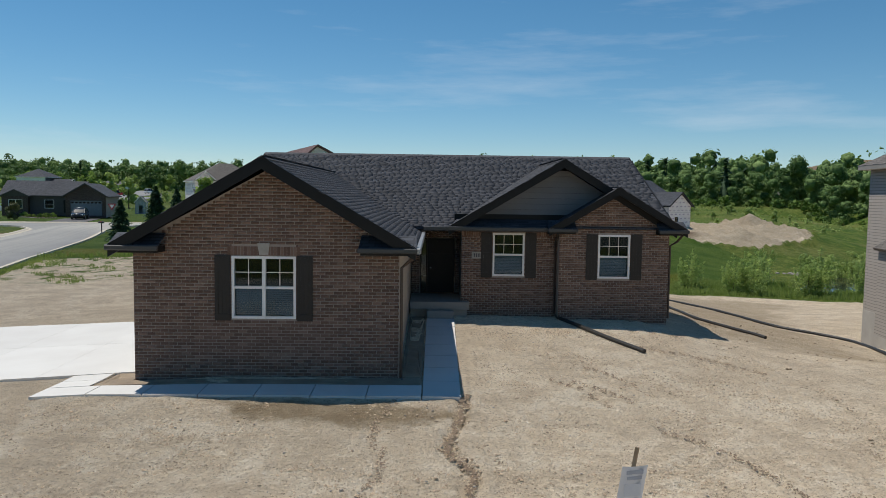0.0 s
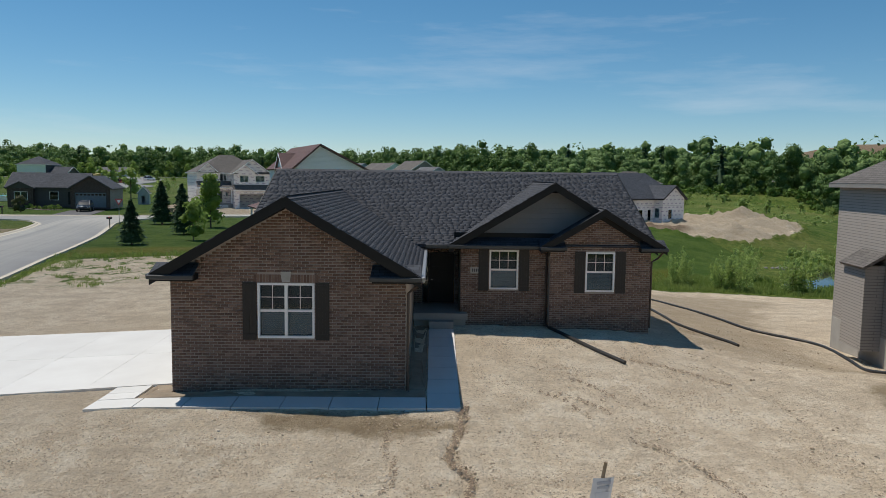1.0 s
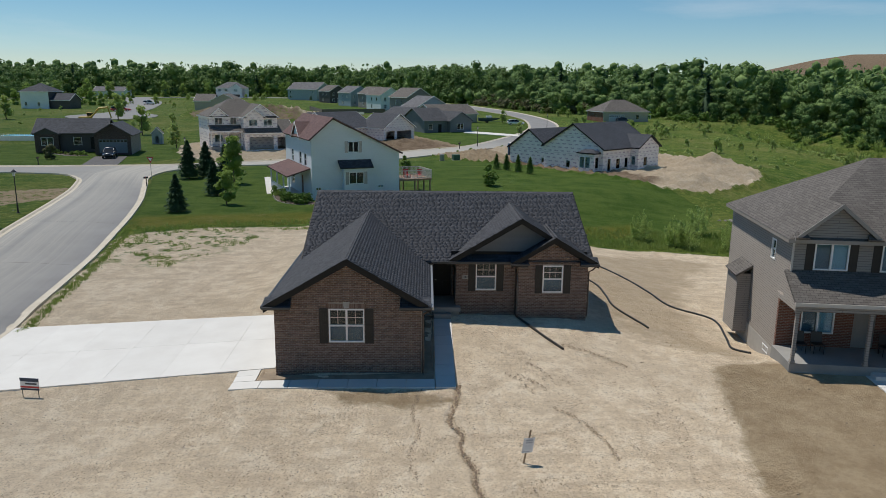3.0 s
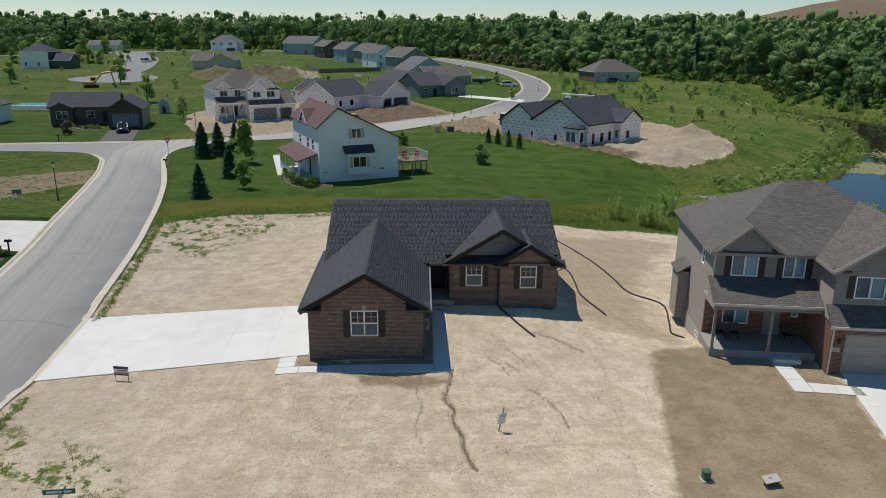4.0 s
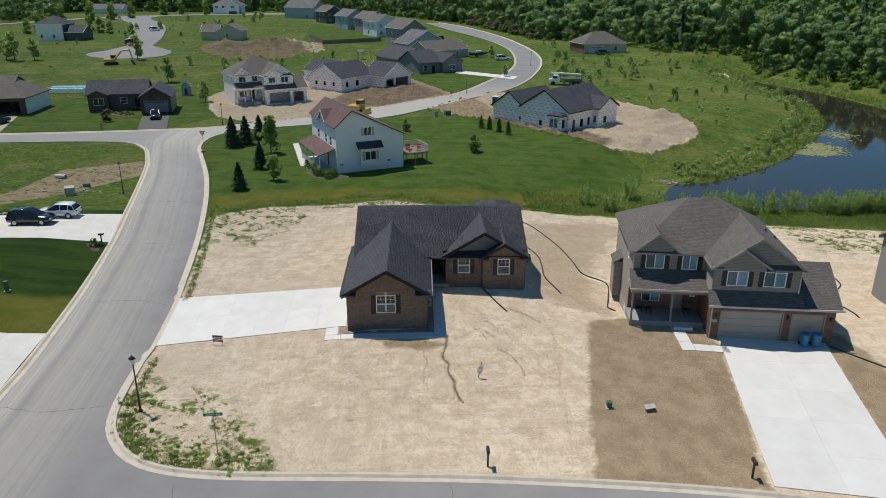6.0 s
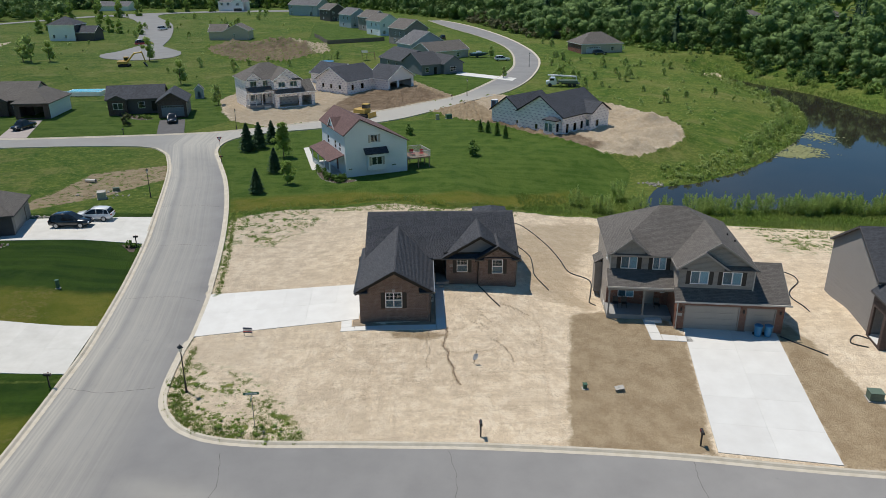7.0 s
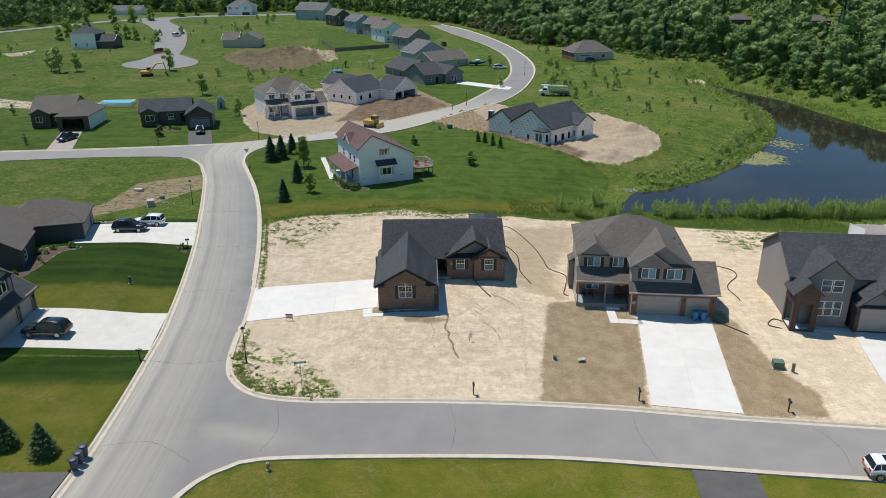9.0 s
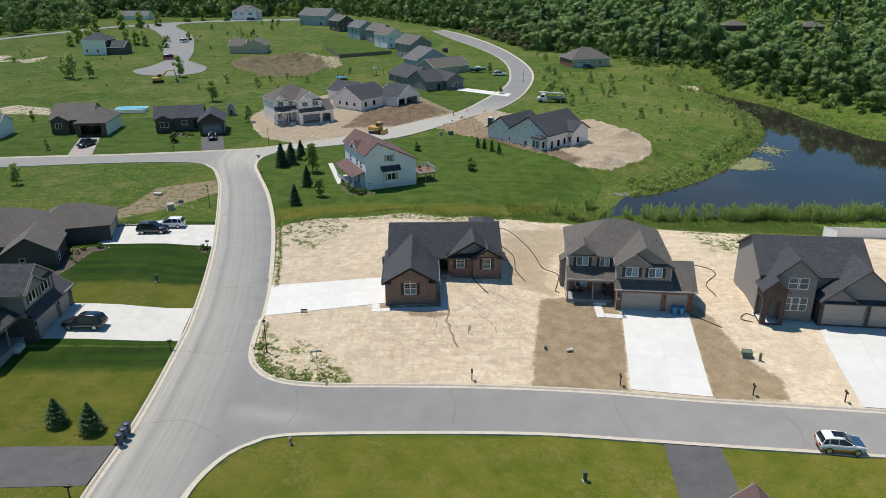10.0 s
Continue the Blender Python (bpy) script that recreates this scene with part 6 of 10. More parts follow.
def lay_bricks(wall, face, pos, a, b, z0, z1, holes=(), roofline=None, pick=None, limit=300):
    """Courses of bricks proud of the mortar; those inside pick become parts of the wall, the others are joined."""
    whole = unit_box("brick", BL, 0.007, BH, "brick_piece") if pick else None
    m = face_frame(face, pos)
    rng = random.Random(int(a * 100) + 7)
    verts, count, z, row = [], 0, z0, 0

    def add(u0, u1, c, d):
        nonlocal count
        if pick and count < limit and u1 - u0 > BL - 0.004 and pick[0] < u0 and u1 < pick[1] and pick[2] < c < pick[3]:
            ob = new("brick", whole)
            ob.parent = wall
            ob.location = (u0, pos - 0.001 * rng.random(), c)
            count += 1
            return
        out = 0.005 + 0.004 * rng.random()
        verts.extend([(u, o, h) for h in (c, d) for u, o in ((u0, out), (u1, out), (u1, 0.0), (u0, 0.0))])

    while z + BH < z1:
        u = a + (0.0 if row % 2 else -(BL + JOINT) / 2)
        lim = (a, b)
        if roofline:
            half = roofline(z + BH)
            lim = (max(a, half[0]), min(b, half[1]))
        while u < lim[1] - 0.03:
            u0, u1 = max(u, lim[0] + 0.004), min(u + BL, lim[1] - 0.004)
            if u1 - u0 > 0.03:
                spans = [(u0, u1)]
                for h in holes:
                    if z + BH > h[2] and z < h[3]:
                        spans = [s for p, q in spans for s in ((p, min(q, h[0])), (max(p, h[1]), q)) if s[1] - s[0] > 0.02]
                for p, q in spans:
                    add(p, q, z, z + BH)
            u += BL + JOINT
        z += BH + JOINT
        row += 1
    if verts:
        v = np.array(verts).reshape(-1, 3)
        v = v @ np.array(m.to_3x3()).T + np.array(m.translation)
        i = np.arange(0, len(v), 8)[:, None]
        f = np.concatenate([i + np.array(q) for q in ((0, 1, 5, 4), (1, 2, 6, 5), (3, 0, 4, 7), (4, 5, 6, 7), (1, 0, 3, 2))])
        if np.linalg.det(np.array(m.to_3x3())) < 0:
            f = f[:, ::-1]
        tagged(raw_mesh("bricks", v, f, "brick_rest", wall), kind="stuff")


def soldiers(wall, face, pos, a, b, z0, z1):
    m = face_frame(face, pos)
    n_ = round((b - a) / (BH + JOINT))
    for i in range(n_):
        u = a + (b - a) * i / n_
        bm = bmesh.new()
        box(bm, u + 0.005, u + (b - a) / n_ - 0.005, -0.002, 0.014, z0, z1)
        part("soldier_brick", set_on(bm, m), "brick_piece", wall)


lay_bricks(front_wall, "S", GY, -5.92, 0.4, 0.0, 5.06, [(WIN_A[0], WIN_A[1], WIN_A[2], 3.27)], lambda z: (-5.92, 0.4) if z < 3.3 else (-2.73 - (5.08 - z) / g_s, -2.73 + (5.08 - z) / g_s), pick=(-4.6, -0.9, 0.55, 1.52))
soldiers(front_wall, "S", GY, WIN_A[0] - 0.1, WIN_A[1] + 0.1, 3.05, 3.26)
lay_bricks(right_wall, "S", WY, 2.15, 5.42, 0.35, 3.18, [WIN_B, (2.5, 2.94, 2.4, 2.64)])
soldiers(right_wall, "S", WY, 2.15, 3.2, 3.18, 3.38)
soldiers(right_wall, "S", WY, 4.32, 5.40, 3.18, 3.38)
lay_bricks(bay_wall, "S", BY, 5.40, 9.08, 0.35, 4.6, [WIN_C], lambda z: (5.4, 9.08) if z < 3.5 else (7.25 - (4.62 - z) / 0.61, 7.25 + (4.62 - z) / 0.61))
lay_bricks(entry_wall, "S", 26.7, 0.4, 2.15, 0.95, 3.4, [(0.70, 2.0, 0.9, 3.0)])


def lay_tabs(slopes, pick, limit=300):
    """Shingle tabs up each slope, only where that slope is the uppermost."""
    rng = random.Random(5)
    verts, count = [], 0
    shared = {}
    roof_parts = new("shingles")
    for nm, (poly, zf, up_) in slopes.items():
        if nm == "main_back":
            continue
        ux, uy = up_
        ax, ay = -uy, ux                        # along the eave
        xs, ys = [p[0] for p in poly], [p[1] for p in poly]
        rise = zf(xs[0] + ux, ys[0] + uy) - zf(xs[0], ys[0])
        run = 1 / math.hypot(1, rise)            # plan metres for a metre up the slope
        s = [p[0] * ux + p[1] * uy for p in poly]
        t = [p[0] * ax + p[1] * ay for p in poly]
        nrm = Vector((-ux * rise, -uy * rise, 1)).normalized()
        slope_up = Vector((ux, uy, rise)).normalized()
        along = Vector((ax, ay, 0))
        c = min(s)
        row = 0
        while c < max(s):
            u = min(t) - rng.random() * 0.3
            while u < max(t):
                w = rng.choice((0.16, 0.22, 0.28, 0.34))
                cx, cy = (c + 0.07 * run) * ux + (u + w / 2) * ax, (c + 0.07 * run) * uy + (u + w / 2) * ay
                zz = zf(cx, cy)
                ends = [(c * ux + (u + e) * ax, c * uy + (u + e) * ay) for e in (0.02, w - 0.02)]
                if float(inside_by(cx, cy, poly)) > -0.02 and min(float(inside_by(*e, poly)) for e in ends) > -0.06 and all(zz > g(cx, cy) - 0.01 or float(inside_by(cx, cy, pg)) < 0 for on, (pg, g, _) in slopes.items() if on != nm):
                    p = Vector((c * ux + u * ax, c * uy + u * ay, 0))
                    p.z = zf(p.x, p.y)
                    th = rng.choice((0.006, 0.010, 0.014))
                    h_ = 0.15
                    q = [p, p + along * (w - 0.004), p + along * (w - 0.004) + slope_up * h_, p + slope_up * h_]
                    verts.extend([tuple(a - nrm * 0.012) for a in q] + [tuple(a + nrm * (th if i < 2 else 0.002)) for i, a in enumerate(q)])
                u += w
            c += 0.143 * run
            row += 1
    v = np.array(verts)
    i = np.arange(0, len(v), 8)[:, None]
    f = np.concatenate([i + np.array(q) for q in ((4, 5, 6, 7), (0, 1, 5, 4), (1, 2, 6, 5), (3, 0, 4, 7))])
    # nearest tabs, in the stretch by the garage's front edge, are parts of their own
    mids = v.reshape(-1, 8, 3).mean(1)
    near = np.nonzero((mids[:, 0] > -2.7) & (mids[:, 0] < 0.9) & (mids[:, 1] < 20.0))[0][:limit]
    rest = np.setdiff1d(np.arange(len(mids)), near)
    scene.collection.objects.unlink(roof_parts)
    bpy.data.objects.remove(roof_parts)
    ob = raw_mesh("shingles", v.reshape(-1, 8, 3)[rest].reshape(-1, 3), np.concatenate([np.arange(0, len(rest) * 8, 8)[:, None] + np.array(q) for q in ((4, 5, 6, 7), (0, 1, 5, 4), (1, 2, 6, 5), (3, 0, 4, 7))]), "tab_rest", brick_house)
    ob.matrix_parent_inverse = BASE.inverted()
    tagged(ob, kind="stuff")
    for k in near:
        o = raw_mesh("shingle", v[k * 8:k * 8 + 8] - v[k * 8], np.array([(4, 5, 6, 7), (0, 1, 5, 4), (1, 2, 6, 5), (3, 0, 4, 7)]), "tab_piece", brick_house)
        o.location = v[k * 8]
        o.matrix_parent_inverse = BASE.inverted()


lay_tabs(SLOPES, None)

# ---- the two-storey house next door ----
def at(x, y, yaw, z=None):
    return pose(x, y, gz(x, y) if z is None else z, 0, 0, yaw)


def gabled_house(m, label, tp, br, roofm, finished=True, gutter="gutter_pale"):
    """A two-storey house with a hipped roof, a porch under a lean-to roof, and a gabled wing over a double garage."""
    blocks = [
        (0.25, 12.3, 0.5, 10.2, 3.0, 5.92, tp, ("hip", 0.62, 0.35, roofm)),
        (0.25, 12.3, 1.4, 10.2, -2.4, 3.0, {"S": br, "N": tp, "W": tp, "E": tp}, None),
        (5.9, 12.3, -2.0, 4.0, 2.95, 5.84, {"S": tp, "W": tp, "E": tp}, ("y", 0.70, 0.32, roofm, tp, (1, 0))),
        (5.9, 9.8, -2.25, 1.0, 5.6, 5.86, {"S": tp}, ("y", 0.70, 0.30, roofm, tp, (1, 0))),
        (0.45, 3.55, 0.3, 3.0, 5.75, 6.04, {"S": tp}, ("y", 0.84, 0.25, roofm, tp, (1, 0))),
        (5.95, 15.2, -2.45, 5.0, -2.0, 2.95, {"S": br, "W": br, "E": tp, "N": tp}, None),
        (12.45, 15.2, -2.4, 4.4, 2.9, 3.0, {"S": tp}, ("x", 0.64, 0.3, roofm, tp, (0, 1))),
    ]
    shut = "shutter_dark" if finished else ""
    windows = [(0, "S", 1.2, 2.68, 4.48, 5.72, "slider", shut), (0, "S", 4.06, 5.26, 4.48, 5.72, "slider", shut),
               (2, "S", 6.92, 8.48, 4.28, 5.5, "slider", shut), (2, "S", 9.65, 11.3, 4.28, 5.5, "slider", shut),
               (1, "S", 1.3, 2.8, 1.2, 2.6, "slider", ""), (1, "S", 5.2, 5.6, 1.75, 2.5, "plain", ""), (0, "W", 2.6, 3.2, 4.4, 5.4, "hung", "")]
    if finished:
        windows.append((1, "W", 2.2, 3.0, -0.25, 0.1, "plain", ""))
    bays = [(5, "S", 6.78, 11.32, -0.05, 2.28, "garage_taupe"), (5, "S", 12.1, 14.42, -0.05, 2.22, "garage_taupe")]
    root = house(m, label, blocks, windows, [(1, "S", 3.65, 4.65, 0.57, 2.6, "door_taupe")] if finished else [], bays if finished else [],
                 opens=[] if finished else [q[:6] for q in bays] + [(1, "S", 3.65, 4.65, 0.57, 2.6)], trim="door_taupe" if finished else gutter, blinds="blind" if finished else "")
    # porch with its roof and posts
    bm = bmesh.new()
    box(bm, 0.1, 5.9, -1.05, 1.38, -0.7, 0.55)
    # slab colour already includes the shade under the porch roof
    part("porch", bm, "concrete_shaded", root, "concrete porch slab")
    bm = bmesh.new()
    slab(bm, [(0.0, -1.22, 3.42), (5.9, -1.22, 3.42), (5.9, 0.5, 4.46), (0.0, 0.5, 4.46)], 0.12)
    part("porch_roof", bm, roofm, root)
    bm = bmesh.new()
    box(bm, -0.02, 5.9, -1.28, -1.2, 3.24, 3.40)
    part("gutter", bm, gutter, root)
    bm = bmesh.new()
    box(bm, 0.05, 5.88, -1.13, -0.97, 2.98, 3.22)
    box(bm, 0.05, 0.2, -0.96, 1.39, 2.98, 3.22)
    box(bm, 0.21, 5.88, -0.96, 1.39, 3.16, 3.21)
    part("porch_beam", bm, tp, root)
    bm = bmesh.new()
    slab(bm, [(0.06, -1.1, 3.23), (0.06, 0.49, 3.23), (0.06, 0.49, 4.28)], 0.1, Vector((-1, 0, 0)))
    bmesh.ops.recalc_face_normals(bm, faces=bm.faces)
    part("porch_gable", bm, tp, root)
    for x in (0.22, 3.3) if finished else (0.22, 1.8, 3.3, 5.75):
        bm = bmesh.new()
        box(bm, x - 0.07, x + 0.07, -1.05, -0.91, 0.55, 2.98)
        box(bm, x - 0.1, x + 0.1, -1.08, -0.88, 0.55, 0.69)
        box(bm, x - 0.1, x + 0.1, -1.08, -0.88, 2.86, 2.98)
        part("post", bm, tp if finished else "white_vinyl", root)
    bm = bmesh.new()
    box(bm, 3.55, 5.0, -1.6, -1.06, -0.6, 0.33)
    part("step", bm, "concrete", root)
    # low roof over the garage doors, and the strip beside the small gable
    bm = bmesh.new()
    slab(bm, [(5.62, -3.05, 3.05), (12.62, -3.05, 3.05), (12.62, -2.0, 3.92), (5.62, -2.0, 3.92)], 0.12)
    part("garage_roof", bm, roofm, root)
    bm = bmesh.new()
    slab(bm, [(9.75, -2.38, 5.82), (12.5, -2.38, 5.82), (12.4, -1.99, 6.12), (9.6, -1.99, 6.12)], 0.08)
    part("pent_roof", bm, roofm, root)
    bm = bmesh.new()
    box(bm, 5.6, 15.55, -3.13, -3.05, 2.88, 3.03)
    part("gutter", bm, gutter, root)
    bm = bmesh.new()
    box(bm, 5.97, 15.18, -3.0, -2.46, 2.86, 2.92)
    part("soffit", bm, tp, root)
    for x0, x1, y, z in ((5.58, 6.5, -2.36, 5.84), (9.55, 10.2, -2.62, 5.86), (11.9, 12.66, -2.36, 5.84), (0.15, 0.75, -0.02, 6.04), (3.2, 3.85, -0.02, 6.04)):
        bm = bmesh.new()
        slab(bm, [(x0, y, z - 0.02), (x1, y, z - 0.02), (x1 - 0.08, y + 0.36, z + 0.2), (x0 + 0.08, y + 0.36, z + 0.2)], 0.1)
        part("eave_return", bm, roofm, root)
    if finished:
        for x in (6.35, 11.72, 14.85):
            bm = bmesh.new()
            revolve(bm, [(0.05, 1.85), (0.09, 1.9), (0.1, 2.1), (0.03, 2.18)], 8, x, -2.56)
            part("wall_lamp", bm, "black_metal", root)
        bm = bmesh.new()
        box(bm, 6.1, 6.5, -2.48, -2.452, 1.35, 1.6)
        part("number_plate", bm, "limestone", root)
        for x, y0, y1 in ((0.26, 0.40, 0.47), (12.34, -2.1, -2.03)):
            bm = bmesh.new()
            box(bm, x - 0.05, x + 0.03, y0, y1, 3.1, 5.75)
            part("downspout", bm, gutter, root)
        bm = bmesh.new()
        box(bm, 5.99, 6.07, -2.53, -2.46, -0.1, 2.85)
        part("downspout", bm, gutter, root)
        bm = bmesh.new()
        box(bm, 0.238, 0.2485, 1.41, 10.19, -2.4, 0.25)
        part("foundation", bm, "foundation", root)
        # chimney bump-out on the side wall
        bm = bmesh.new()
        box(bm, -0.45, 0.236, 5.8, 7.6, -0.3, 2.9)
        part("bump_out", bm, tp, root)
        bm = bmesh.new()
        slab(bm, [(-0.6, 7.75, 2.85), (-0.6, 5.65, 2.85), (0.24, 5.65, 3.4), (0.24, 7.75, 3.4)], 0.1)
        part("bump_out_roof", bm, roofm, root)
        for x, y, z in ((1.0, 3.5, 6.3), (1.45, 2.9, 6.55), (11.4, 4.3, 6.6), (11.9, 3.4, 6.3)):
            bm = bmesh.new()
            revolve(bm, [(0.08, z), (0.08, z + 0.28)], 8, x, y)
            part("vent_pipe", bm, "black_metal", root)
    return root


M["gutter_pale"] = plain("gutter_pale", (0.50, 0.47, 0.43), (0.45, 0.42, 0.385), 3, 0.45)
gabled_house(at(16.75, 18.7, -7.5, 0.0), "two-storey house with taupe siding and red brick garage front", "siding_taupe", "brick_red", "shingle_brown")


# ---- the grey house beyond it ----
def grey_house():
    gr, br, rf = "siding_grey", "brick_dark", "shingle_charcoal"
    blocks = [
        (0.0, 12.5, 0.0, 10.4, -2.4, 5.15, gr, ("x", 0.58, 0.3, rf, gr)),
        (1.2, 5.9, -1.3, 3.0, -0.6, 5.5, {"S": gr, "W": gr, "E": gr}, ("y", 0.88, 0.25, rf, gr, (1, 0))),
        (-0.25, 2.3, -2.6, 0.2, -0.6, 4.2, {"S": br, "W": br, "E": br}, ("y", 0.92, 0.3, rf, br, (1, 0))),
        (6.4, 16.5, -2.2, 4.0, -0.6, 3.0, {"S": br, "W": br, "E": br}, None),
        (6.6, 15.6, -2.2, 4.0, 3.0, 3.1, {"S": gr}, ("y", 0.84, 0.3, rf, gr, (1, 0))),
        (6.4, 10.0, -2.5, 2.0, 3.0, 3.1, {"S": gr}, ("y", 0.84, 0.3, rf, gr, (1, 0))),
    ]
    windows = [(1, "S", 2.72, 3.8, 3.95, 5.4, "hung", ""), (1, "S", 3.9, 4.98, 3.95, 5.4, "hung", ""), (1, "S", 2.5, 3.37, 1.15, 2.9, "hung", ""), (1, "S", 3.42, 4.28, 1.15, 2.9, "hung", ""), (1, "S", 4.33, 5.2, 1.15, 2.9, "hung", "")]
    root = house(at(39.2, 13.9, -8, 0.0), "two-storey grey house with dark brick entry and steep gables", blocks, windows, [], [(3, "S", 6.9, 11.4, -0.05, 2.5, "garage_taupe"), (3, "S", 12.1, 15.6, -0.05, 2.5, "garage_taupe")],
                 opens=[(2, "S", 0.35, 1.75, 0.05, 3.0), (2, "W", -2.2, -0.4, 0.05, 2.9)], trim="siding_dark")
    bm = bmesh.new()
    box(bm, -0.2, 2.25, -2.55, -0.02, -0.4, 0.08)
    part("porch", bm, "concrete", root)
    entry_door(root, "S", -0.02, 0.9, 1.9, 0.1, 2.15)
    bm = bmesh.new()
    slab(bm, [(6.2, -2.85, 2.98), (16.7, -2.85, 2.98), (16.7, -2.15, 3.4), (6.2, -2.15, 3.4)], 0.1)
    part("garage_roof", bm, rf, root)
    for x in (11.75, 6.6):
        bm = bmesh.new()
        revolve(bm, [(0.05, 1.85), (0.09, 1.9), (0.1, 2.1), (0.03, 2.18)], 8, x, -2.32)
        part("wall_lamp", bm, "black_metal", root)
    return root


grey_house()


# ---- the white house behind the lawn ----
def white_house():
    wh, rf = "siding_white", "shingle_maroon"
    root = thing("house", at(-11.8, 66.5, 22.5, 0.0), "tall white-sided house with a maroon roof and a wooden deck", "house")
    W, D, UP, ZL, ZR, ZA = 10.05, 13.0, 2.4, 6.7, 5.15, 9.0
    win_up, win_bay = (4.1, 5.3, 5.2, 6.4), (3.95, 5.65, 1.8, 3.1)
    lows = [(0.4, 1.0, 1.15, 1.5), (7.5, 8.2, 1.15, 1.5)]
    bm = bmesh.new()
    pierced(bm, 0, W, -1.6, 4.7, -0.18, 0.0, lows)
    slab(bm, [(0, 0, 4.7), (4.1, 0, 4.7), (4.1, 0, 7.95), (UP, 0, ZA - 0.2), (0, 0, ZL - 0.08)], 0.18, Vector((0, 1, 0)))
    slab(bm, [(4.1, 0, 4.7), (5.3, 0, 4.7), (5.3, 0, 5.2), (4.1, 0, 5.2)], 0.18, Vector((0, 1, 0)))
    slab(bm, [(4.1, 0, 6.4), (5.3, 0, 6.4), (5.3, 0, 7.4), (4.1, 0, 7.95)], 0.18, Vector((0, 1, 0)))
    slab(bm, [(5.3, 0, 4.7), (W, 0, 4.7), (W, 0, 5.1), (5.3, 0, 7.4)], 0.18, Vector((0, 1, 0)))
    part("wall", set_on(bm, face_frame("S", 0)), wh, root)
    for face, pos, a, b, z1, mt in (("W", 0, 0.18, D, ZL, wh), ("E", W, 0.18, D, ZR, wh), ("N", D, 0, W, ZR, wh)):
        bm = bmesh.new()
        hs = [(2.2, 3.3, 3.6, 5.0), (4.6, 5.7, 3.6, 5.0), (8.6, 9.7, 3.6, 5.0), (8.4, 9.9, 0.9, 2.3), (4.0, 5.0, 0.35, 2.4)] if face == "W" else [(0.4, 2.4, -1.4, 0.7)] if face == "E" else []
        pierced(bm, a, b, -1.6, z1, -0.18, 0.0, hs)
        part("wall", set_on(bm, face_frame(face, pos)), mt, root)
    bm = bmesh.new()
    slab(bm, [(0, D, ZR), (W, D, ZR), (UP, D, ZA - 0.2), (0, D, ZL)], 0.18, Vector((0, 1, 0)))
    part("gable", bm, wh, root)
    for pts in ([(-0.35, -0.35, ZL - 0.05), (-0.35, D + 0.3, ZL - 0.05), (UP, D + 0.3, ZA), (UP, -0.35, ZA)], [(W + 0.35, D + 0.3, ZR - 0.1), (W + 0.35, -0.35, ZR - 0.1), (UP, -0.35, ZA), (UP, D + 0.3, ZA)]):
        bm = bmesh.new()
        slab(bm, pts[::-1], 0.15)
        part("roof", bm, rf, root)
    # wall dormer over the front
    roof_of(root, -0.1, 2.2, 4.6, 8.4, 6.5, "x", 0.85, 0.2, rf, "white_vinyl", wh, (1, 0))
    window(root, "S", 0, *win_up, "slider", shutters="grey_metal")
    for u in lows:
        window(root, "S", 0, *u, "slider")
    for u in ((2.2, 3.3, 3.6, 5.0), (4.6, 5.7, 3.6, 5.0), (8.6, 9.7, 3.6, 5.0), (8.4, 9.9, 0.9, 2.3)):
        window(root, "W", 0, *u, "hung")
    entry_door(root, "W", 0, 4.0, 5.0, 0.35, 2.4, "brick_red")
    # box bay with a dark roof
    bm = bmesh.new()
    pierced(bm, 3.4, 6.2, 1.0, 3.55, -0.1, 0.0, [win_bay])
    set_on(bm, face_frame("S", -0.75))
    for x in (3.4, 6.1):
        box(bm, x, x + 0.1, -0.648, -0.01, 1.0, 3.55)
    box(bm, 3.5, 6.1, -0.648, -0.01, 1.0, 1.1)
    bay = part("bay", bm, wh, root)
    # dark sheet that stands for the unlit inside of the bay
    bm = bmesh.new()
    box(bm, 3.5, 6.1, -0.06, -0.02, 1.12, 3.5)
    part("inner_wall", bm, "dark_inside", bay)
    window(bay, "S", -0.75, *win_bay, "slider", shutters="grey_metal")
    bm = bmesh.new()
    slab(bm, [(2.9, -1.05, 3.6), (6.7, -1.05, 3.6), (6.7, 0.0, 4.4), (2.9, 0.0, 4.4)], 0.12)
    part("bay_roof", bm, "shingle_black", root)
    # front porch
    bm = bmesh.new()
    box(bm, -2.2, -0.02, 1.0, 11.5, -0.4, 0.25)
    part("porch", bm, "concrete", root)
    bm = bmesh.new()
    slab(bm, [(-2.6, 0.6, 2.75), (-2.6, 11.8, 2.75), (0.0, 11.8, 3.55), (0.0, 0.6, 3.55)][::-1], 0.14)
    part("porch_roof", bm, rf, root)
    for y in (1.1, 4.2, 7.8, 11.3):
        bm = bmesh.new()
        box(bm, -2.3, -2.14, y - 0.08, y + 0.08, 0.25, 2.75)
        part("post", bm, "white_vinyl", root)
    bm = bmesh.new()
    box(bm, -2.26, -2.2, 1.2, 11.2, 1.05, 1.12)
    for k in range(60):
        y = 1.3 + k * 0.166
        box(bm, -2.245, -2.215, y, y + 0.04, 0.3, 1.05)
    part("railing", bm, "white_vinyl", root)
    # deck on posts
    bm = bmesh.new()
    box(bm, W + 0.02, W + 4.28, 0.62, 4.66, 1.68, 1.84)
    deck = part("deck", bm, "wood", root, "weathered wooden deck")
    for k in range(24):
        bm = bmesh.new()
        box(bm, W + 0.02, W + 4.3, 0.6 + k * 0.17, 0.75 + k * 0.17, 1.85, 1.9)
        part("board", bm, "deck_brown", deck)
    bm = bmesh.new()
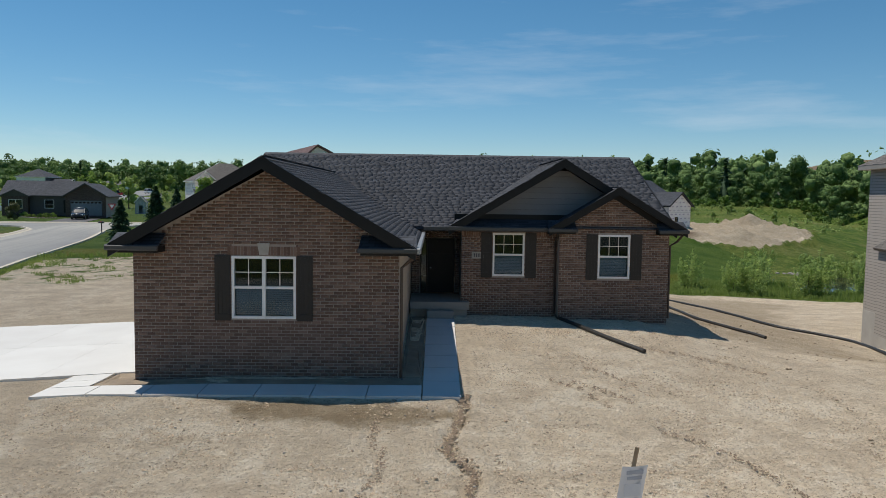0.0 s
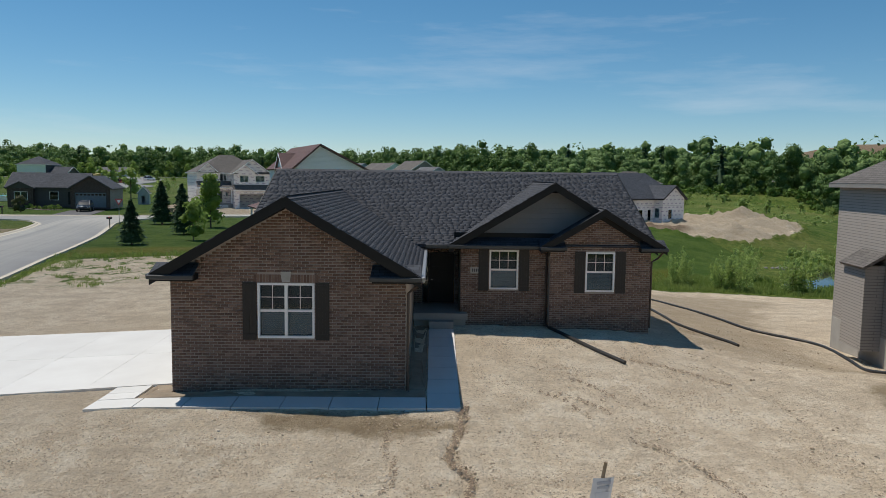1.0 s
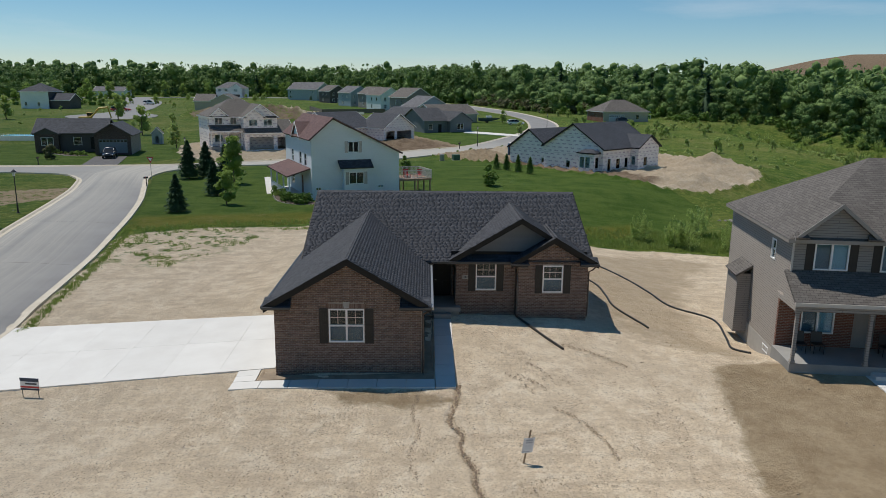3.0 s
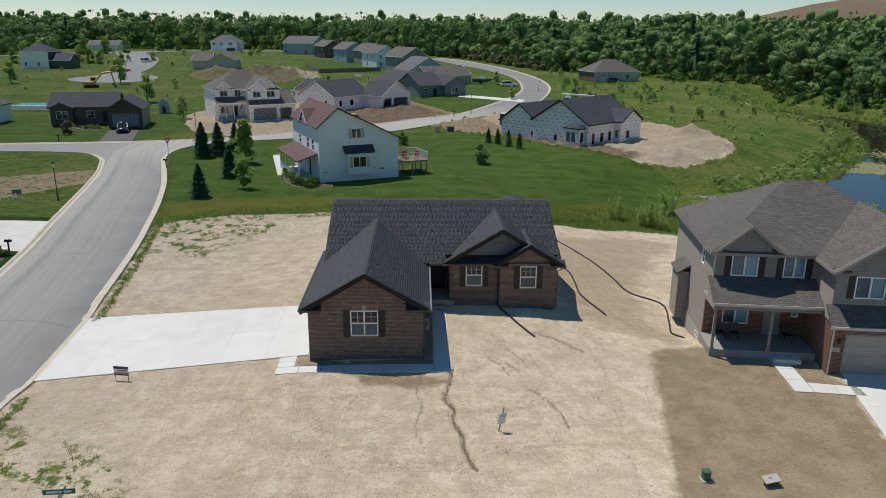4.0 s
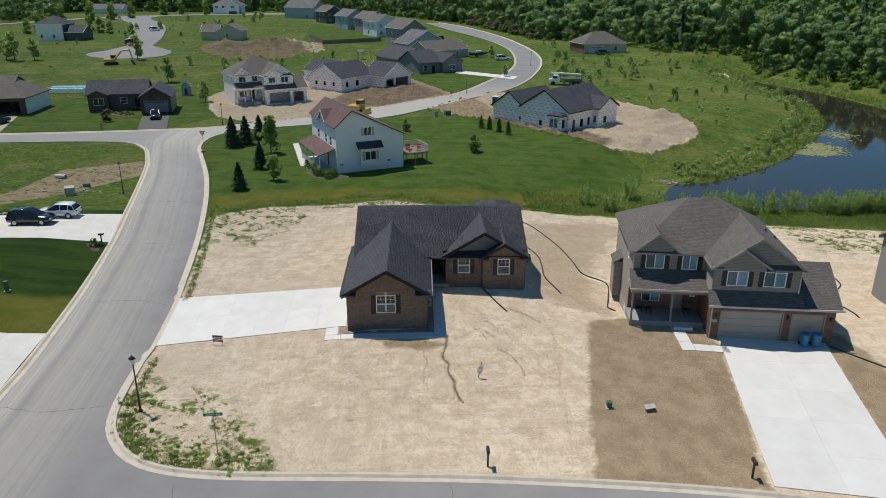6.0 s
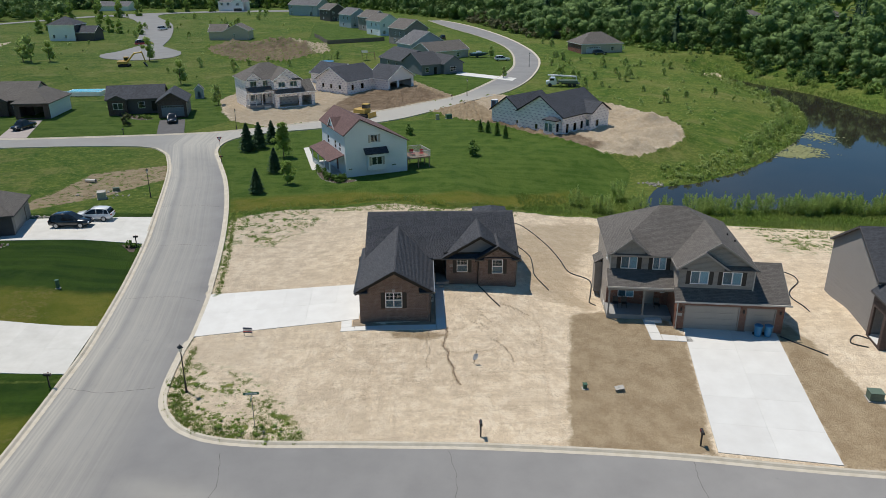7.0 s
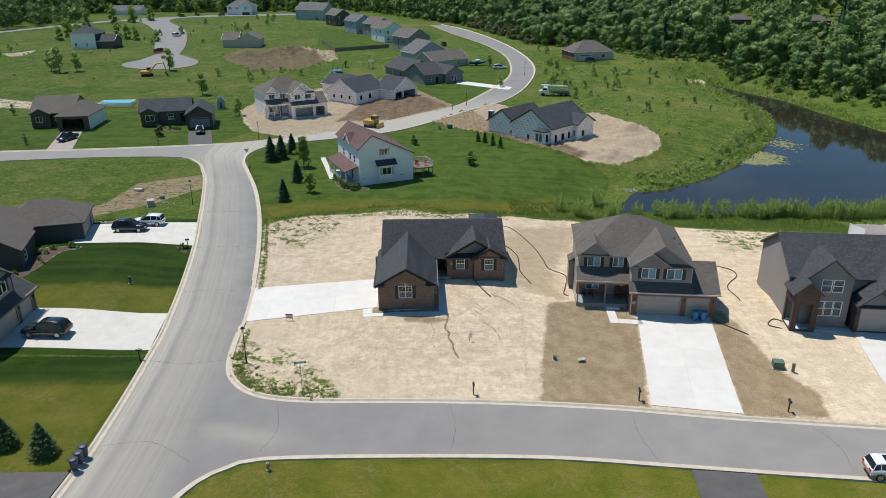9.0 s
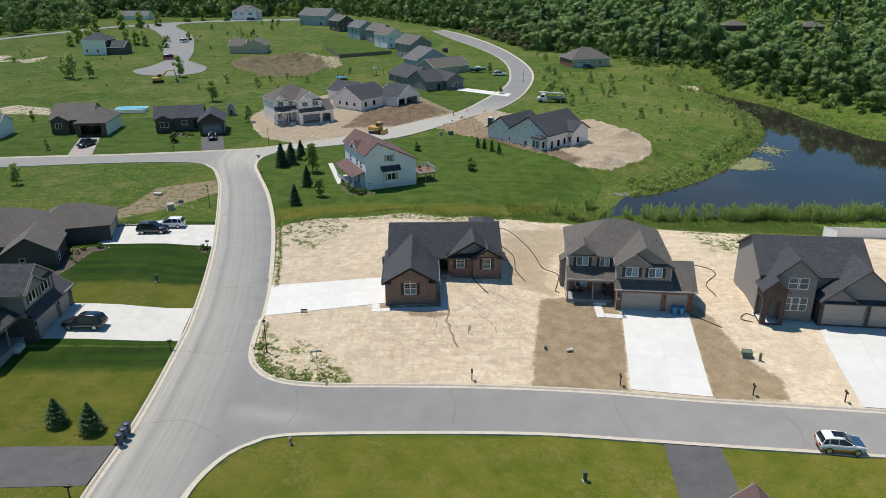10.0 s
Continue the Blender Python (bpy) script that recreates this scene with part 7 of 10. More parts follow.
    for x, y in ((W + 0.3, 0.7), (W + 2.2, 0.7), (W + 4.1, 0.7), (W + 4.1, 2.6), (W + 4.1, 4.5), (W + 2.2, 4.5)):
        box(bm, x - 0.07, x + 0.07, y - 0.07, y + 0.07, -2.2, 1.85)
    part("deck_posts", bm, "wood", deck)
    bm = bmesh.new()
    for x0, x1, y0, y1 in ((W, W + 4.3, 0.6, 0.66), (W + 4.24, W + 4.3, 0.6, 4.7), (W, W + 4.3, 4.64, 4.7)):
        box(bm, x0, x1, y0, y1, 2.82, 2.9)
        box(bm, x0, x1, y0, y1, 2.0, 2.05)
        n_ = int(max(x1 - x0, y1 - y0) / 0.16)
        for k in range(n_):
            x, y = (x0 + (x1 - x0) * k / n_, y0) if x1 - x0 > y1 - y0 else (x0, y0 + (y1 - y0) * k / n_)
            box(bm, x, x + 0.035, y, y + 0.035, 1.9, 2.82)
    part("deck_railing", bm, "deck_white", deck)
    return root


white_house()


def yard_chair(m):
    root = thing("deck_chair", m, "red wooden lounge chair on the deck", "chair", "chairs on the deck")
    bm = bmesh.new()
    box(bm, 0, 0.6, 0, 0.55, 0.32, 0.37)
    part("seat", bm, "red", root)
    bm = bmesh.new()
    slab(bm, [(0, 0.5, 0.35), (0.6, 0.5, 0.35), (0.6, 0.72, 0.95), (0, 0.72, 0.95)], 0.04)
    part("backrest", bm, "red", root)
    for x in (0.02, 0.53):
        for y in (0.02, 0.48):
            bm = bmesh.new()
            box(bm, x, x + 0.05, y, y + 0.05, 0, 0.33)
            part("leg", bm, "red", root)
    return root


wh_m = pose(-11.8, 66.5, 0, 0, 0, 22.5)
ch = yard_chair(wh_m @ pose(11.6, 1.6, 1.9, 0, 0, 20))
copy_thing(ch, wh_m @ pose(12.8, 1.5, 1.9, 0, 0, -25))
copy_thing(ch, wh_m @ pose(12.4, 3.2, 1.9, 0, 0, 160))


# ---- houses still being built, in their wrap ----
wr, sb = "house_wrap", "shingle_black"
house(at(14.4, 108.4, -46, -0.15), "long single-storey house under construction in white wrap, dark roof", [
    (0.0, 8.0, 0.0, 11.0, -0.8, 3.0, wr, ("y", 0.7, 0.4, sb, wr)),
    (7.4, 18.2, -0.6, 13.5, -1.6, 3.7, wr, ("y", 0.62, 0.4, sb, wr)),
    (14.8, 17.6, -2.0, -0.5, -1.6, 3.2, wr, ("hip", 0.5, 0.25, sb)),
    (13.6, 19.6, 7.0, 13.2, -1.6, 3.7, wr, ("x", 0.55, 0.35, sb, wr)),
], [(1, "S", 11.6, 12.4, 0.6, 1.7, "plain", ""), (2, "S", 15.0, 15.9, 0.9, 2.6, "plain", ""), (2, "S", 16.0, 16.9, 0.9, 2.6, "plain", ""), (2, "E", -1.8, -0.8, 0.9, 2.6, "plain", ""),
    (1, "E", 0.6, 1.6, 0.4, 2.3, "plain", ""), (1, "E", 3.0, 4.2, 0.6, 2.2, "plain", ""), (1, "E", 5.4, 6.4, 0.6, 2.2, "plain", ""), (1, "E", 2.0, 3.0, -1.3, -0.1, "plain", ""), (1, "E", 5.0, 6.2, -1.3, -0.1, "plain", ""), (3, "E", 8.6, 9.8, 0.8, 2.2, "plain", ""), (3, "E", 8.6, 9.8, -1.3, 0.0, "plain", ""), (3, "S", 18.4, 19.2, 1.0, 2.4, "plain", ""), (0, "S", 6.4, 7.0, 0.9, 1.7, "plain", "")], trim="black_trim")

gabled_house(at(-39.5, 124.3, 27.8, 0.5), "two-storey house under construction in printed white wrap, brown roof", wr, wr, "shingle_brown", False, "white_vinyl")

house(at(-27.3, 149.0, -38, 0.5), "single-storey house under construction in white wrap", [
    (0.0, 11.0, 0.0, 12.0, -0.5, 3.0, wr, ("y", 0.55, 0.4, sb, wr)),
    (-9.3, 0.2, 7.4, 16.0, -0.5, 3.0, wr, ("x", 0.55, 0.4, sb, wr)),
    (9.0, 16.2, 9.6, 20.0, -0.5, 2.9, wr, ("x", 0.55, 0.35, sb, wr)),
], [(0, "E", 1.5, 2.5, 0.8, 2.2, "plain", ""), (0, "E", 5.0, 6.2, 0.8, 2.2, "plain", ""), (0, "S", 2.2, 3.1, 1.0, 2.1, "plain", ""), (0, "S", 5.0, 5.9, 1.0, 2.1, "plain", ""), (0, "S", 8.0, 8.9, 1.0, 2.1, "plain", ""), (1, "S", -6.4, -5.4, 0.9, 2.2, "plain", ""), (1, "S", -3.2, -2.2, 0.9, 2.2, "plain", "")],
      opens=[(2, "E", 10.4, 13.2, -0.3, 2.2), (2, "E", 14.0, 19.0, -0.3, 2.2)])

# ---- houses further on ----
house(at(0.9, 169.4, 31, 0.9), "dark slate-grey ranch house with a brick front gable and recessed porch", [
    (0.0, 7.0, 1.6, 13.0, -0.4, 3.1, "siding_slate", ("x", 0.5, 0.4, "shingle_charcoal", "siding_slate")),
    (6.6, 13.0, 0.0, 13.0, -0.4, 3.1, {"S": "siding_slate", "W": "siding_slate", "N": "siding_slate", "E": "brick_dark"}, ("y", 0.62, 0.4, "shingle_charcoal", "siding_slate")),
    (0.0, 11.0, 12.8, 27.0, -0.4, 3.0, "siding_slate", ("y", 0.5, 0.4, "shingle_charcoal", "siding_slate"))],
      [(1, "S", 8.6, 10.6, 0.9, 2.3, "slider", ""), (0, "S", 1.2, 2.4, 0.9, 2.3, "hung", ""), (2, "W", 16.0, 17.2, 0.9, 2.3, "hung", ""), (2, "W", 21.0, 22.2, 0.9, 2.3, "hung", ""), (1, "E", 4.0, 5.2, 0.9, 2.3, "hung", "")], [(0, "S", 4.0, 5.0, 0.1, 2.2, "black_trim")], trim="siding_slate")
house(at(3.0, 198.0, 38, 1.6), "tan house with a brown roof behind a driveway", [(0, 16, 0, 10, -0.4, 3.0, "siding_tan", ("x", 0.5, 0.4, "shingle_brown", "siding_tan"))], [(0, "E", 3, 4.2, 0.9, 2.2, "hung", ""), (0, "S", 11, 12.2, 0.9, 2.2, "hung", "")])
# south siding darker than the other walls: its shade is in the colour
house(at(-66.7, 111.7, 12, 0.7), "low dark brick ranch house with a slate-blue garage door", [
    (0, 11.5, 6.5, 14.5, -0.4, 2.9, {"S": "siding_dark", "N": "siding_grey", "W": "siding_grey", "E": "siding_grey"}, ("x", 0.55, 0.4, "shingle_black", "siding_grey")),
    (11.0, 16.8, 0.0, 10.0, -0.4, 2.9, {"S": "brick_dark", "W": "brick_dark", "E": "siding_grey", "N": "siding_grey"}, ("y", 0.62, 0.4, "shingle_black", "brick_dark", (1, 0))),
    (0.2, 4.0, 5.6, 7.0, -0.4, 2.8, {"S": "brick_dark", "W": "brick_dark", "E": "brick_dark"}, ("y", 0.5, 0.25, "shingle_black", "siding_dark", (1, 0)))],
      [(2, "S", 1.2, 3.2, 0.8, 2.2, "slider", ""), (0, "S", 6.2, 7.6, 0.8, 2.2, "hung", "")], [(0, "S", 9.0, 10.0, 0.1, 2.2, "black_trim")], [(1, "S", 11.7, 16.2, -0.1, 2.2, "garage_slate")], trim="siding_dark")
house(at(-93.6, 116.4, 4, 0.7), "low dark ranch house with an open garage", [
    (0, 9.5, 1.5, 12.5, -0.4, 2.9, {"S": "brick_dark", "N": "siding_tan", "W": "siding_tan", "E": "siding_tan"}, ("x", 0.55, 0.4, "shingle_brown", "siding_tan")),
    (7.5, 14.6, -3.0, 9.0, -0.4, 2.9, {"S": "brick_dark", "W": "brick_dark", "E": "siding_white", "N": "siding_tan"}, ("hip", 0.62, 0.4, "shingle_brown")),
    (0.3, 4.6, 0.6, 2.6, -0.4, 2.8, {"S": "brick_dark", "W": "brick_dark", "E": "brick_dark"}, ("y", 0.55, 0.25, "shingle_brown", "siding_dark", (1, 0)))],
      [(2, "S", 1.3, 2.9, 0.8, 2.2, "slider", ""), (0, "S", 5.4, 6.6, 0.8, 2.2, "hung", "")], [], [], opens=[(1, "S", 8.6, 13.4, -0.2, 2.2)], trim="siding_dark")
# white building; the dark south wall has its shade painted in
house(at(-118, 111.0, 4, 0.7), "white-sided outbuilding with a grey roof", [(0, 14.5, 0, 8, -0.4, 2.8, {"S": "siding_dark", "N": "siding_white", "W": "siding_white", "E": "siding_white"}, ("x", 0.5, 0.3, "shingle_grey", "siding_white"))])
# taupe house; siding_dark puts the shade of the viewed walls into colour
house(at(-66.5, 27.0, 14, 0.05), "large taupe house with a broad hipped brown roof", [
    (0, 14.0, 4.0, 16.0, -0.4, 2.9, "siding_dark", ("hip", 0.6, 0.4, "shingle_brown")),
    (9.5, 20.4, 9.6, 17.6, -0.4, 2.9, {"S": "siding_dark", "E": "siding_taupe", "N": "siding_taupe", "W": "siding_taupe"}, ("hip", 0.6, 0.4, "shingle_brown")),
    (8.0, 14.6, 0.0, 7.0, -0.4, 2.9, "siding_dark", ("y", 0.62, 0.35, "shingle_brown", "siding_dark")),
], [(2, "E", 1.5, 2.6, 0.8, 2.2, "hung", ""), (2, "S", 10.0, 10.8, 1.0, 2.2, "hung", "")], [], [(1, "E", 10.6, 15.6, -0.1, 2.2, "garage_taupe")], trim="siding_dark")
gabled_house(at(-47.9, 4.1, 89, -0.1), "grey-sided two-storey house with a charcoal roof and a double garage", "siding_grey", "siding_dark", "shingle_charcoal", gutter="siding_dark")
house(at(-146.8, 261.0, -3, 3.0), "white two-storey house with a dark garage wing", [(0, 10.4, 0, 10, -0.5, 6.0, {"S": "siding_white", "N": "siding_white", "W": "siding_white", "E": "siding_dark"}, ("hip", 0.55, 0.4, "shingle_black")), (10.2, 17.5, 1.0, 9.0, -0.5, 3.0, "siding_dark", ("x", 0.55, 0.4, "shingle_black", "siding_dark"))],
      [(0, "S", 1.5, 2.4, 0.9, 2.2, "hung", ""), (0, "S", 6.2, 7.1, 0.9, 2.2, "hung", "")])
house(at(-84.3, 260.8, 1, 3.2), "beige single-storey house with a grey gable roof", [(0, 6.6, 0.6, 10, -0.5, 3.0, "siding_tan", ("x", 0.5, 0.4, "shingle_brown", "siding_tan")), (6.2, 15.6, 0, 10, -0.5, 3.2, "siding_tan", ("y", 0.5, 0.4, "shingle_brown", "siding_tan"))], [(1, "S", 9.6, 10.4, 0.9, 2.2, "hung", "")])
house(at(-123, 428, -5, 4.3), "pale two-storey house at the edge of the woods", [(0, 16, 0, 11, -0.5, 5.8, "siding_white", ("hip", 0.6, 0.4, "shingle_grey")), (9, 16, -2, 5, -0.5, 5.8, {"S": "siding_white", "E": "siding_white", "W": "siding_white"}, ("y", 0.7, 0.3, "shingle_grey", "siding_white", (1, 0)))], [(0, "S", 1.5, 3, 3.8, 5.2, "slider", ""), (0, "S", 5.5, 7, 3.8, 5.2, "slider", ""), (1, "S", 11.5, 13.5, 3.8, 5.2, "slider", "")], [], [(1, "S", 10, 15, -0.2, 2.2, "siding_dark")])
house(at(-198.5, 437, -5, 4.5), "low white house at the edge of the woods", [(0, 19, 0, 10, -0.5, 3.0, "siding_white", ("x", 0.5, 0.4, "shingle_grey", "siding_white"))])
house(at(54.6, 213, 14, 2.2), "single-storey brick house with a brown hipped roof", [(0, 15.4, 0, 11, -0.5, 3.2, {"S": "siding_tan", "N": "siding_grey", "W": "brick_red", "E": "siding_grey"}, ("hip", 0.6, 0.4, "shingle_brown"))], [(0, "S", 11, 12.2, 0.9, 2.2, "hung", ""), (0, "S", 15, 16.2, 0.9, 2.2, "hung", "")], [], [(0, "S", 2, 7, -0.2, 2.2, "garage_white")])
row = [(-74.5, 392.7, -31, "siding_blue", 20.0, 5.6), (-46.3, 349.2, 33, "siding_dark", 9, 5.6), (-32.3, 310.9, 33, "siding_blue", 9, 5.8), (-22.1, 294.0, 32, "siding_grey", 9, 5.8), (-17.1, 274.9, 32, "siding_white", 9, 5.8), (-6.0, 237.8, 32, "siding_grey", 10, 6.0)]
for x_, y_, yw, sd, w_, ze in row:
    house(at(x_, y_, yw), {"siding_blue": "blue-grey", "siding_dark": "dark grey", "siding_grey": "taupe-grey", "siding_white": "white-sided"}[sd] + " two-storey house in a row along the bend", [(0, w_, 0, 12.0, -0.5, ze, sd, ("y" if yw > 0 else "x", 0.6, 0.4, "shingle_brown" if sd != "siding_blue" else "shingle_grey", sd))],
          [(0, "S", 1.4, 2.4, 3.6, 4.9, "hung", ""), (0, "S", w_ - 3.2, w_ - 2.2, 3.6, 4.9, "hung", ""), (0, "S", 1.4, 2.6, 0.8, 2.2, "hung", ""), (0, "S", w_ - 5, w_ - 3.2, 0.1, 2.2, "slider", ""), (0, "W", 3, 4, 3.6, 4.9, "hung", ""), (0, "W", 7, 8, 3.6, 4.9, "hung", ""), (0, "W", 7, 8, 0.8, 2.2, "hung", "")], group="row of houses along the bend")
house(at(-3.4, 214, 30, 2.2), "blue-grey single-storey house with a back deck", [(0, 14, 0, 10, -0.5, 3.2, "siding_blue", ("y", 0.55, 0.4, "shingle_grey", "siding_blue"))], [(0, "S", 2, 3.2, 0.9, 2.2, "hung", ""), (0, "S", 9, 11, 0.2, 2.2, "slider", "")])
for x_, y_ in ((161, 338), (198, 328)):
    house(at(x_, y_, -5, 4.4), "low brown house among the trees", [(0, 11, 0, 9, -0.5, 2.5, "brick_dark", ("hip", 0.5, 0.4, "shingle_brown"))])
house(at(18.3, -33.0, -8), "house with a brown roof beside an asphalt driveway", [(0, 9.5, 0, 8.5, -0.4, 2.7, "siding_tan", ("hip", 0.4, 0.4, "shingle_brown")), (0.4, 5.6, 3, 10.7, -0.4, 2.7, "siding_tan", ("y", 0.95, 0.3, "shingle_maroon", "siding_tan"))], trim="siding_tan")

# ---- plants ----
def leaf_tris(rng, centres, radii, count, size, flat_=0.92):
    """Leaf clumps: small diamonds scattered over the shells of overlapping puffs."""
    k = rng.integers(0, len(centres), count)
    d = rng.normal(size=(count, 3))
    d /= np.linalg.norm(d, axis=1, keepdims=True)
    d[:, 2] = np.abs(d[:, 2]) * np.where(rng.random(count) < 0.8, 1, -1)
    r = radii[k][:, None] * (0.72 + 0.34 * rng.random((count, 1)))
    p = centres[k] + d * r * np.array([1, 1, flat_])
    nrm = d + rng.normal(scale=0.45, size=(count, 3)) + np.array([-0.1, 0.1, 0.35])
    nrm /= np.linalg.norm(nrm, axis=1, keepdims=True)
    a = np.cross(nrm, rng.normal(size=(count, 3)))
    a /= np.linalg.norm(a, axis=1, keepdims=True) + 1e-9
    b = np.cross(nrm, a)
    s = size * (0.6 + 0.8 * rng.random((count, 1)))
    v = np.stack([p + a * s, p + b * s * 0.6, p - a * s, p - b * s * 0.6], 1).reshape(-1, 3)
    i = np.arange(0, count * 4, 4)[:, None]
    return v, np.concatenate([i + np.array((0, 1, 2)), i + np.array((0, 2, 3))])


def blob_tris(c, r, rng, seg=5, flat_=0.9):
    """A knobbly core that keeps a crown from being seen through."""
    bm = bmesh.new()
    bmesh.ops.create_uvsphere(bm, u_segments=seg, v_segments=seg - 2, radius=1.0)
    bmesh.ops.triangulate(bm, faces=bm.faces)
    bm.verts.index_update()
    v = np.array([x.co for x in bm.verts]) * (0.75 + 0.4 * rng.random((len(bm.verts), 1)))
    f = np.array([[w.index for w in g.verts] for g in bm.faces])
    bm.free()
    return c + v * r * np.array([1, 1, flat_]), f


def joined(parts):
    vs, fs, n = [], [], 0
    for v, f in parts:
        vs.append(v)
        fs.append(f + n)
        n += len(v)
    return np.concatenate(vs), np.concatenate(fs)


def broadleaf(seed, h, w, leaves, size, puffs=14, base=0.28):
    """A crown of puffs for a tree h tall and w broad, standing on z = 0."""
    rng = np.random.default_rng(seed)
    c, r = [], []
    for _ in range(puffs):
        t = rng.random()
        z = h * (base + (0.95 - base) * t)
        reach = w / 2 * math.sin(math.pi * min(0.95, 0.22 + 0.72 * t)) * 0.78
        a = rng.random() * 6.283
        q = reach * math.sqrt(rng.random())
        c.append((q * math.cos(a), q * math.sin(a), z - 0.1 * h))
        r.append(w * (0.15 + 0.12 * rng.random()))
    c, r = np.array(c), np.array(r)
    cores = [blob_tris(c[i], r[i] * 0.84, rng, 6 if leaves > 300 else 5) for i in range(0, puffs, 2 if leaves > 300 else 3)]
    return joined([leaf_tris(rng, c, r, leaves, size)] + cores)


def conifer(seed, h, w, leaves, size):
    """Tiers of drooping twigs that narrow to a spire."""
    rng = np.random.default_rng(seed)
    t = rng.random(leaves) ** 0.8
    tier = np.floor(t * 13) / 13
    rad = w / 2 * (1 - t) ** 0.85 * (0.45 + 0.6 * rng.random(leaves)) * (1 + 0.18 * np.sin(rng.integers(3, 6) * t * 9 + seed)) * (1.0 - 0.25 * ((t - tier) * 13))
    a = rng.random(leaves) * 6.283
    out = np.stack([np.cos(a), np.sin(a), np.zeros(leaves)], 1)
    p = out * rad[:, None] + np.stack([np.zeros(leaves), np.zeros(leaves), h * (0.05 + 0.95 * t)], 1)
    d = out + np.array([0, 0, -0.35]) + rng.normal(scale=0.25, size=(leaves, 3))
    d /= np.linalg.norm(d, axis=1, keepdims=True)
    b = np.cross(d, np.array([0, 0, 1.0])) + rng.normal(scale=0.3, size=(leaves, 3))
    b /= np.linalg.norm(b, axis=1, keepdims=True)
    s = (size * (0.6 + 0.7 * rng.random(leaves)))[:, None]
    v = np.stack([p + d * s, p + b * s * 0.4, p - d * s, p - b * s * 0.4], 1).reshape(-1, 3)
    i = np.arange(0, leaves * 4, 4)[:, None]
    core_v = np.array([(w * 0.30 * math.cos(q), w * 0.30 * math.sin(q), h * 0.06) for q in np.linspace(0, 6.283, 8)[:-1]] + [(0, 0, h * 0.93)])
    core_f = np.array([(k, (k + 1) % 7, 7) for k in range(7)])
    return joined([(v, np.concatenate([i + np.array((0, 1, 2)), i + np.array((0, 2, 3))])), (core_v, core_f)])


def trunk_mesh(name, h, r, limbs, seed, spread_=0.3):
    rng = random.Random(seed)
    bm = bmesh.new()
    tube(bm, [(0, 0, -0.1), (0.02 * h * rng.uniform(-1, 1), 0.02 * h * rng.uniform(-1, 1), h * 0.45), (0.03 * h * rng.uniform(-1, 1), 0.03 * h * rng.uniform(-1, 1), h * 0.85)], [r, r * 0.7, r * 0.15], 7)
    for _ in range(limbs):
        a, z = rng.random() * 6.283, h * rng.uniform(0.25, 0.6)
        e = h * spread_ * rng.uniform(0.6, 1.0)
        tube(bm, [(0, 0, z), (e * 0.5 * math.cos(a), e * 0.5 * math.sin(a), z + e * 0.5), (e * math.cos(a), e * math.sin(a), z + e * 0.8)], [r * 0.4, r * 0.25, r * 0.08], 5)
    return mesh_of(name, bm, "bark")


def tree(m, label, crown, material, h, r=0.09, limbs=6, group="", name="tree", category="tree", seed=1):
    root = thing(name, m, label, category, group)
    new("trunk", trunk_mesh("trunk", h, r, limbs, seed)).parent = root
    ob = raw_mesh("crown", crown[0], crown[1], material, root)
    return root


def on_land(x, y, yaw=0.0, s=1.0, lift=0.0):
    return pose(x, y, gz(x, y) + lift, 0, 0, yaw) @ Matrix.Scale(s, 4)


def plant(ob, x, y, yaw, s=1.0):
    o = copy_thing(ob, on_land(x, y, yaw))
    o.scale = (s, s, s)
    return o


# spruces and maples round the white house
sp = tree(on_land(-23.8, 58.6), "dark green young spruce on the lawn", conifer(3, 3.7, 2.6, 3000, 0.17), "needle", 4.0, 0.07, 0, "spruces by the white house", "spruce")
for x_, y_, s_ in ((-30.7, 84.2, 1.35), (-29.0, 86.2, 1.28), (-27.6, 90.4, 1.12), (-23.3, 69.8, 1.08)):
    plant(sp, x_, y_, x_ * 50, s_)
tree(on_land(-20.2, 63.2), "young round-headed maple on the lawn", broadleaf(5, 4.2, 2.6, 700, 0.16), "leaf_light", 3.6, 0.06)
tree(on_land(-23.6, 79.6), "tall narrow maple behind the spruces", broadleaf(6, 6.4, 3.4, 1300, 0.2, 18), "leaf_light", 5.4, 0.09)
bs = tree(on_land(-35.9, -5.7), "stout green spruce on the corner lawn", conifer(8, 2.9, 2.7, 4200, 0.115), "needle_blue", 3.3, 0.07, 0, "spruces on the corner lawn", "spruce")
plant(bs, -32.2, -6.9, 80, 1.08)
sm = tree(on_land(11.3, 99.2), "small young arborvitae in a row", conifer(9, 2.3, 1.7, 900, 0.14), "leaf", 1.9, 0.05, 0, "row of young evergreens", "young evergreen")
for x_, y_, s_ in ((12.7, 98.0, 1.05), (14.2, 95.8, 1.1), (15.6, 93.2, 1.05)):
    plant(sm, x_, y_, x_ * 70, s_)
lb = tree(on_land(8.5, 80.0), "small round bush on the open lawn", broadleaf(10, 2.2, 1.8, 500, 0.13, 10, 0.1), "leaf", 1.5, 0.05)
plant(lb, -2.6, 96.6, 40, 1.05)
lb.scale = (1.35, 1.35, 1.3)
tree(on_land(-60.0, 107.1), "small purple-leaved tree before the dark ranch house", broadleaf(11, 2.4, 2.6, 500, 0.14, 10, 0.2), "brush", 1.8, 0.06)
yt = tree(on_land(-67.6, 118.6), "young yard tree with fresh leaves", broadleaf(12, 3.4, 1.8, 520, 0.13), "leaf_pale", 2.8, 0.06, 5, "young yard trees")
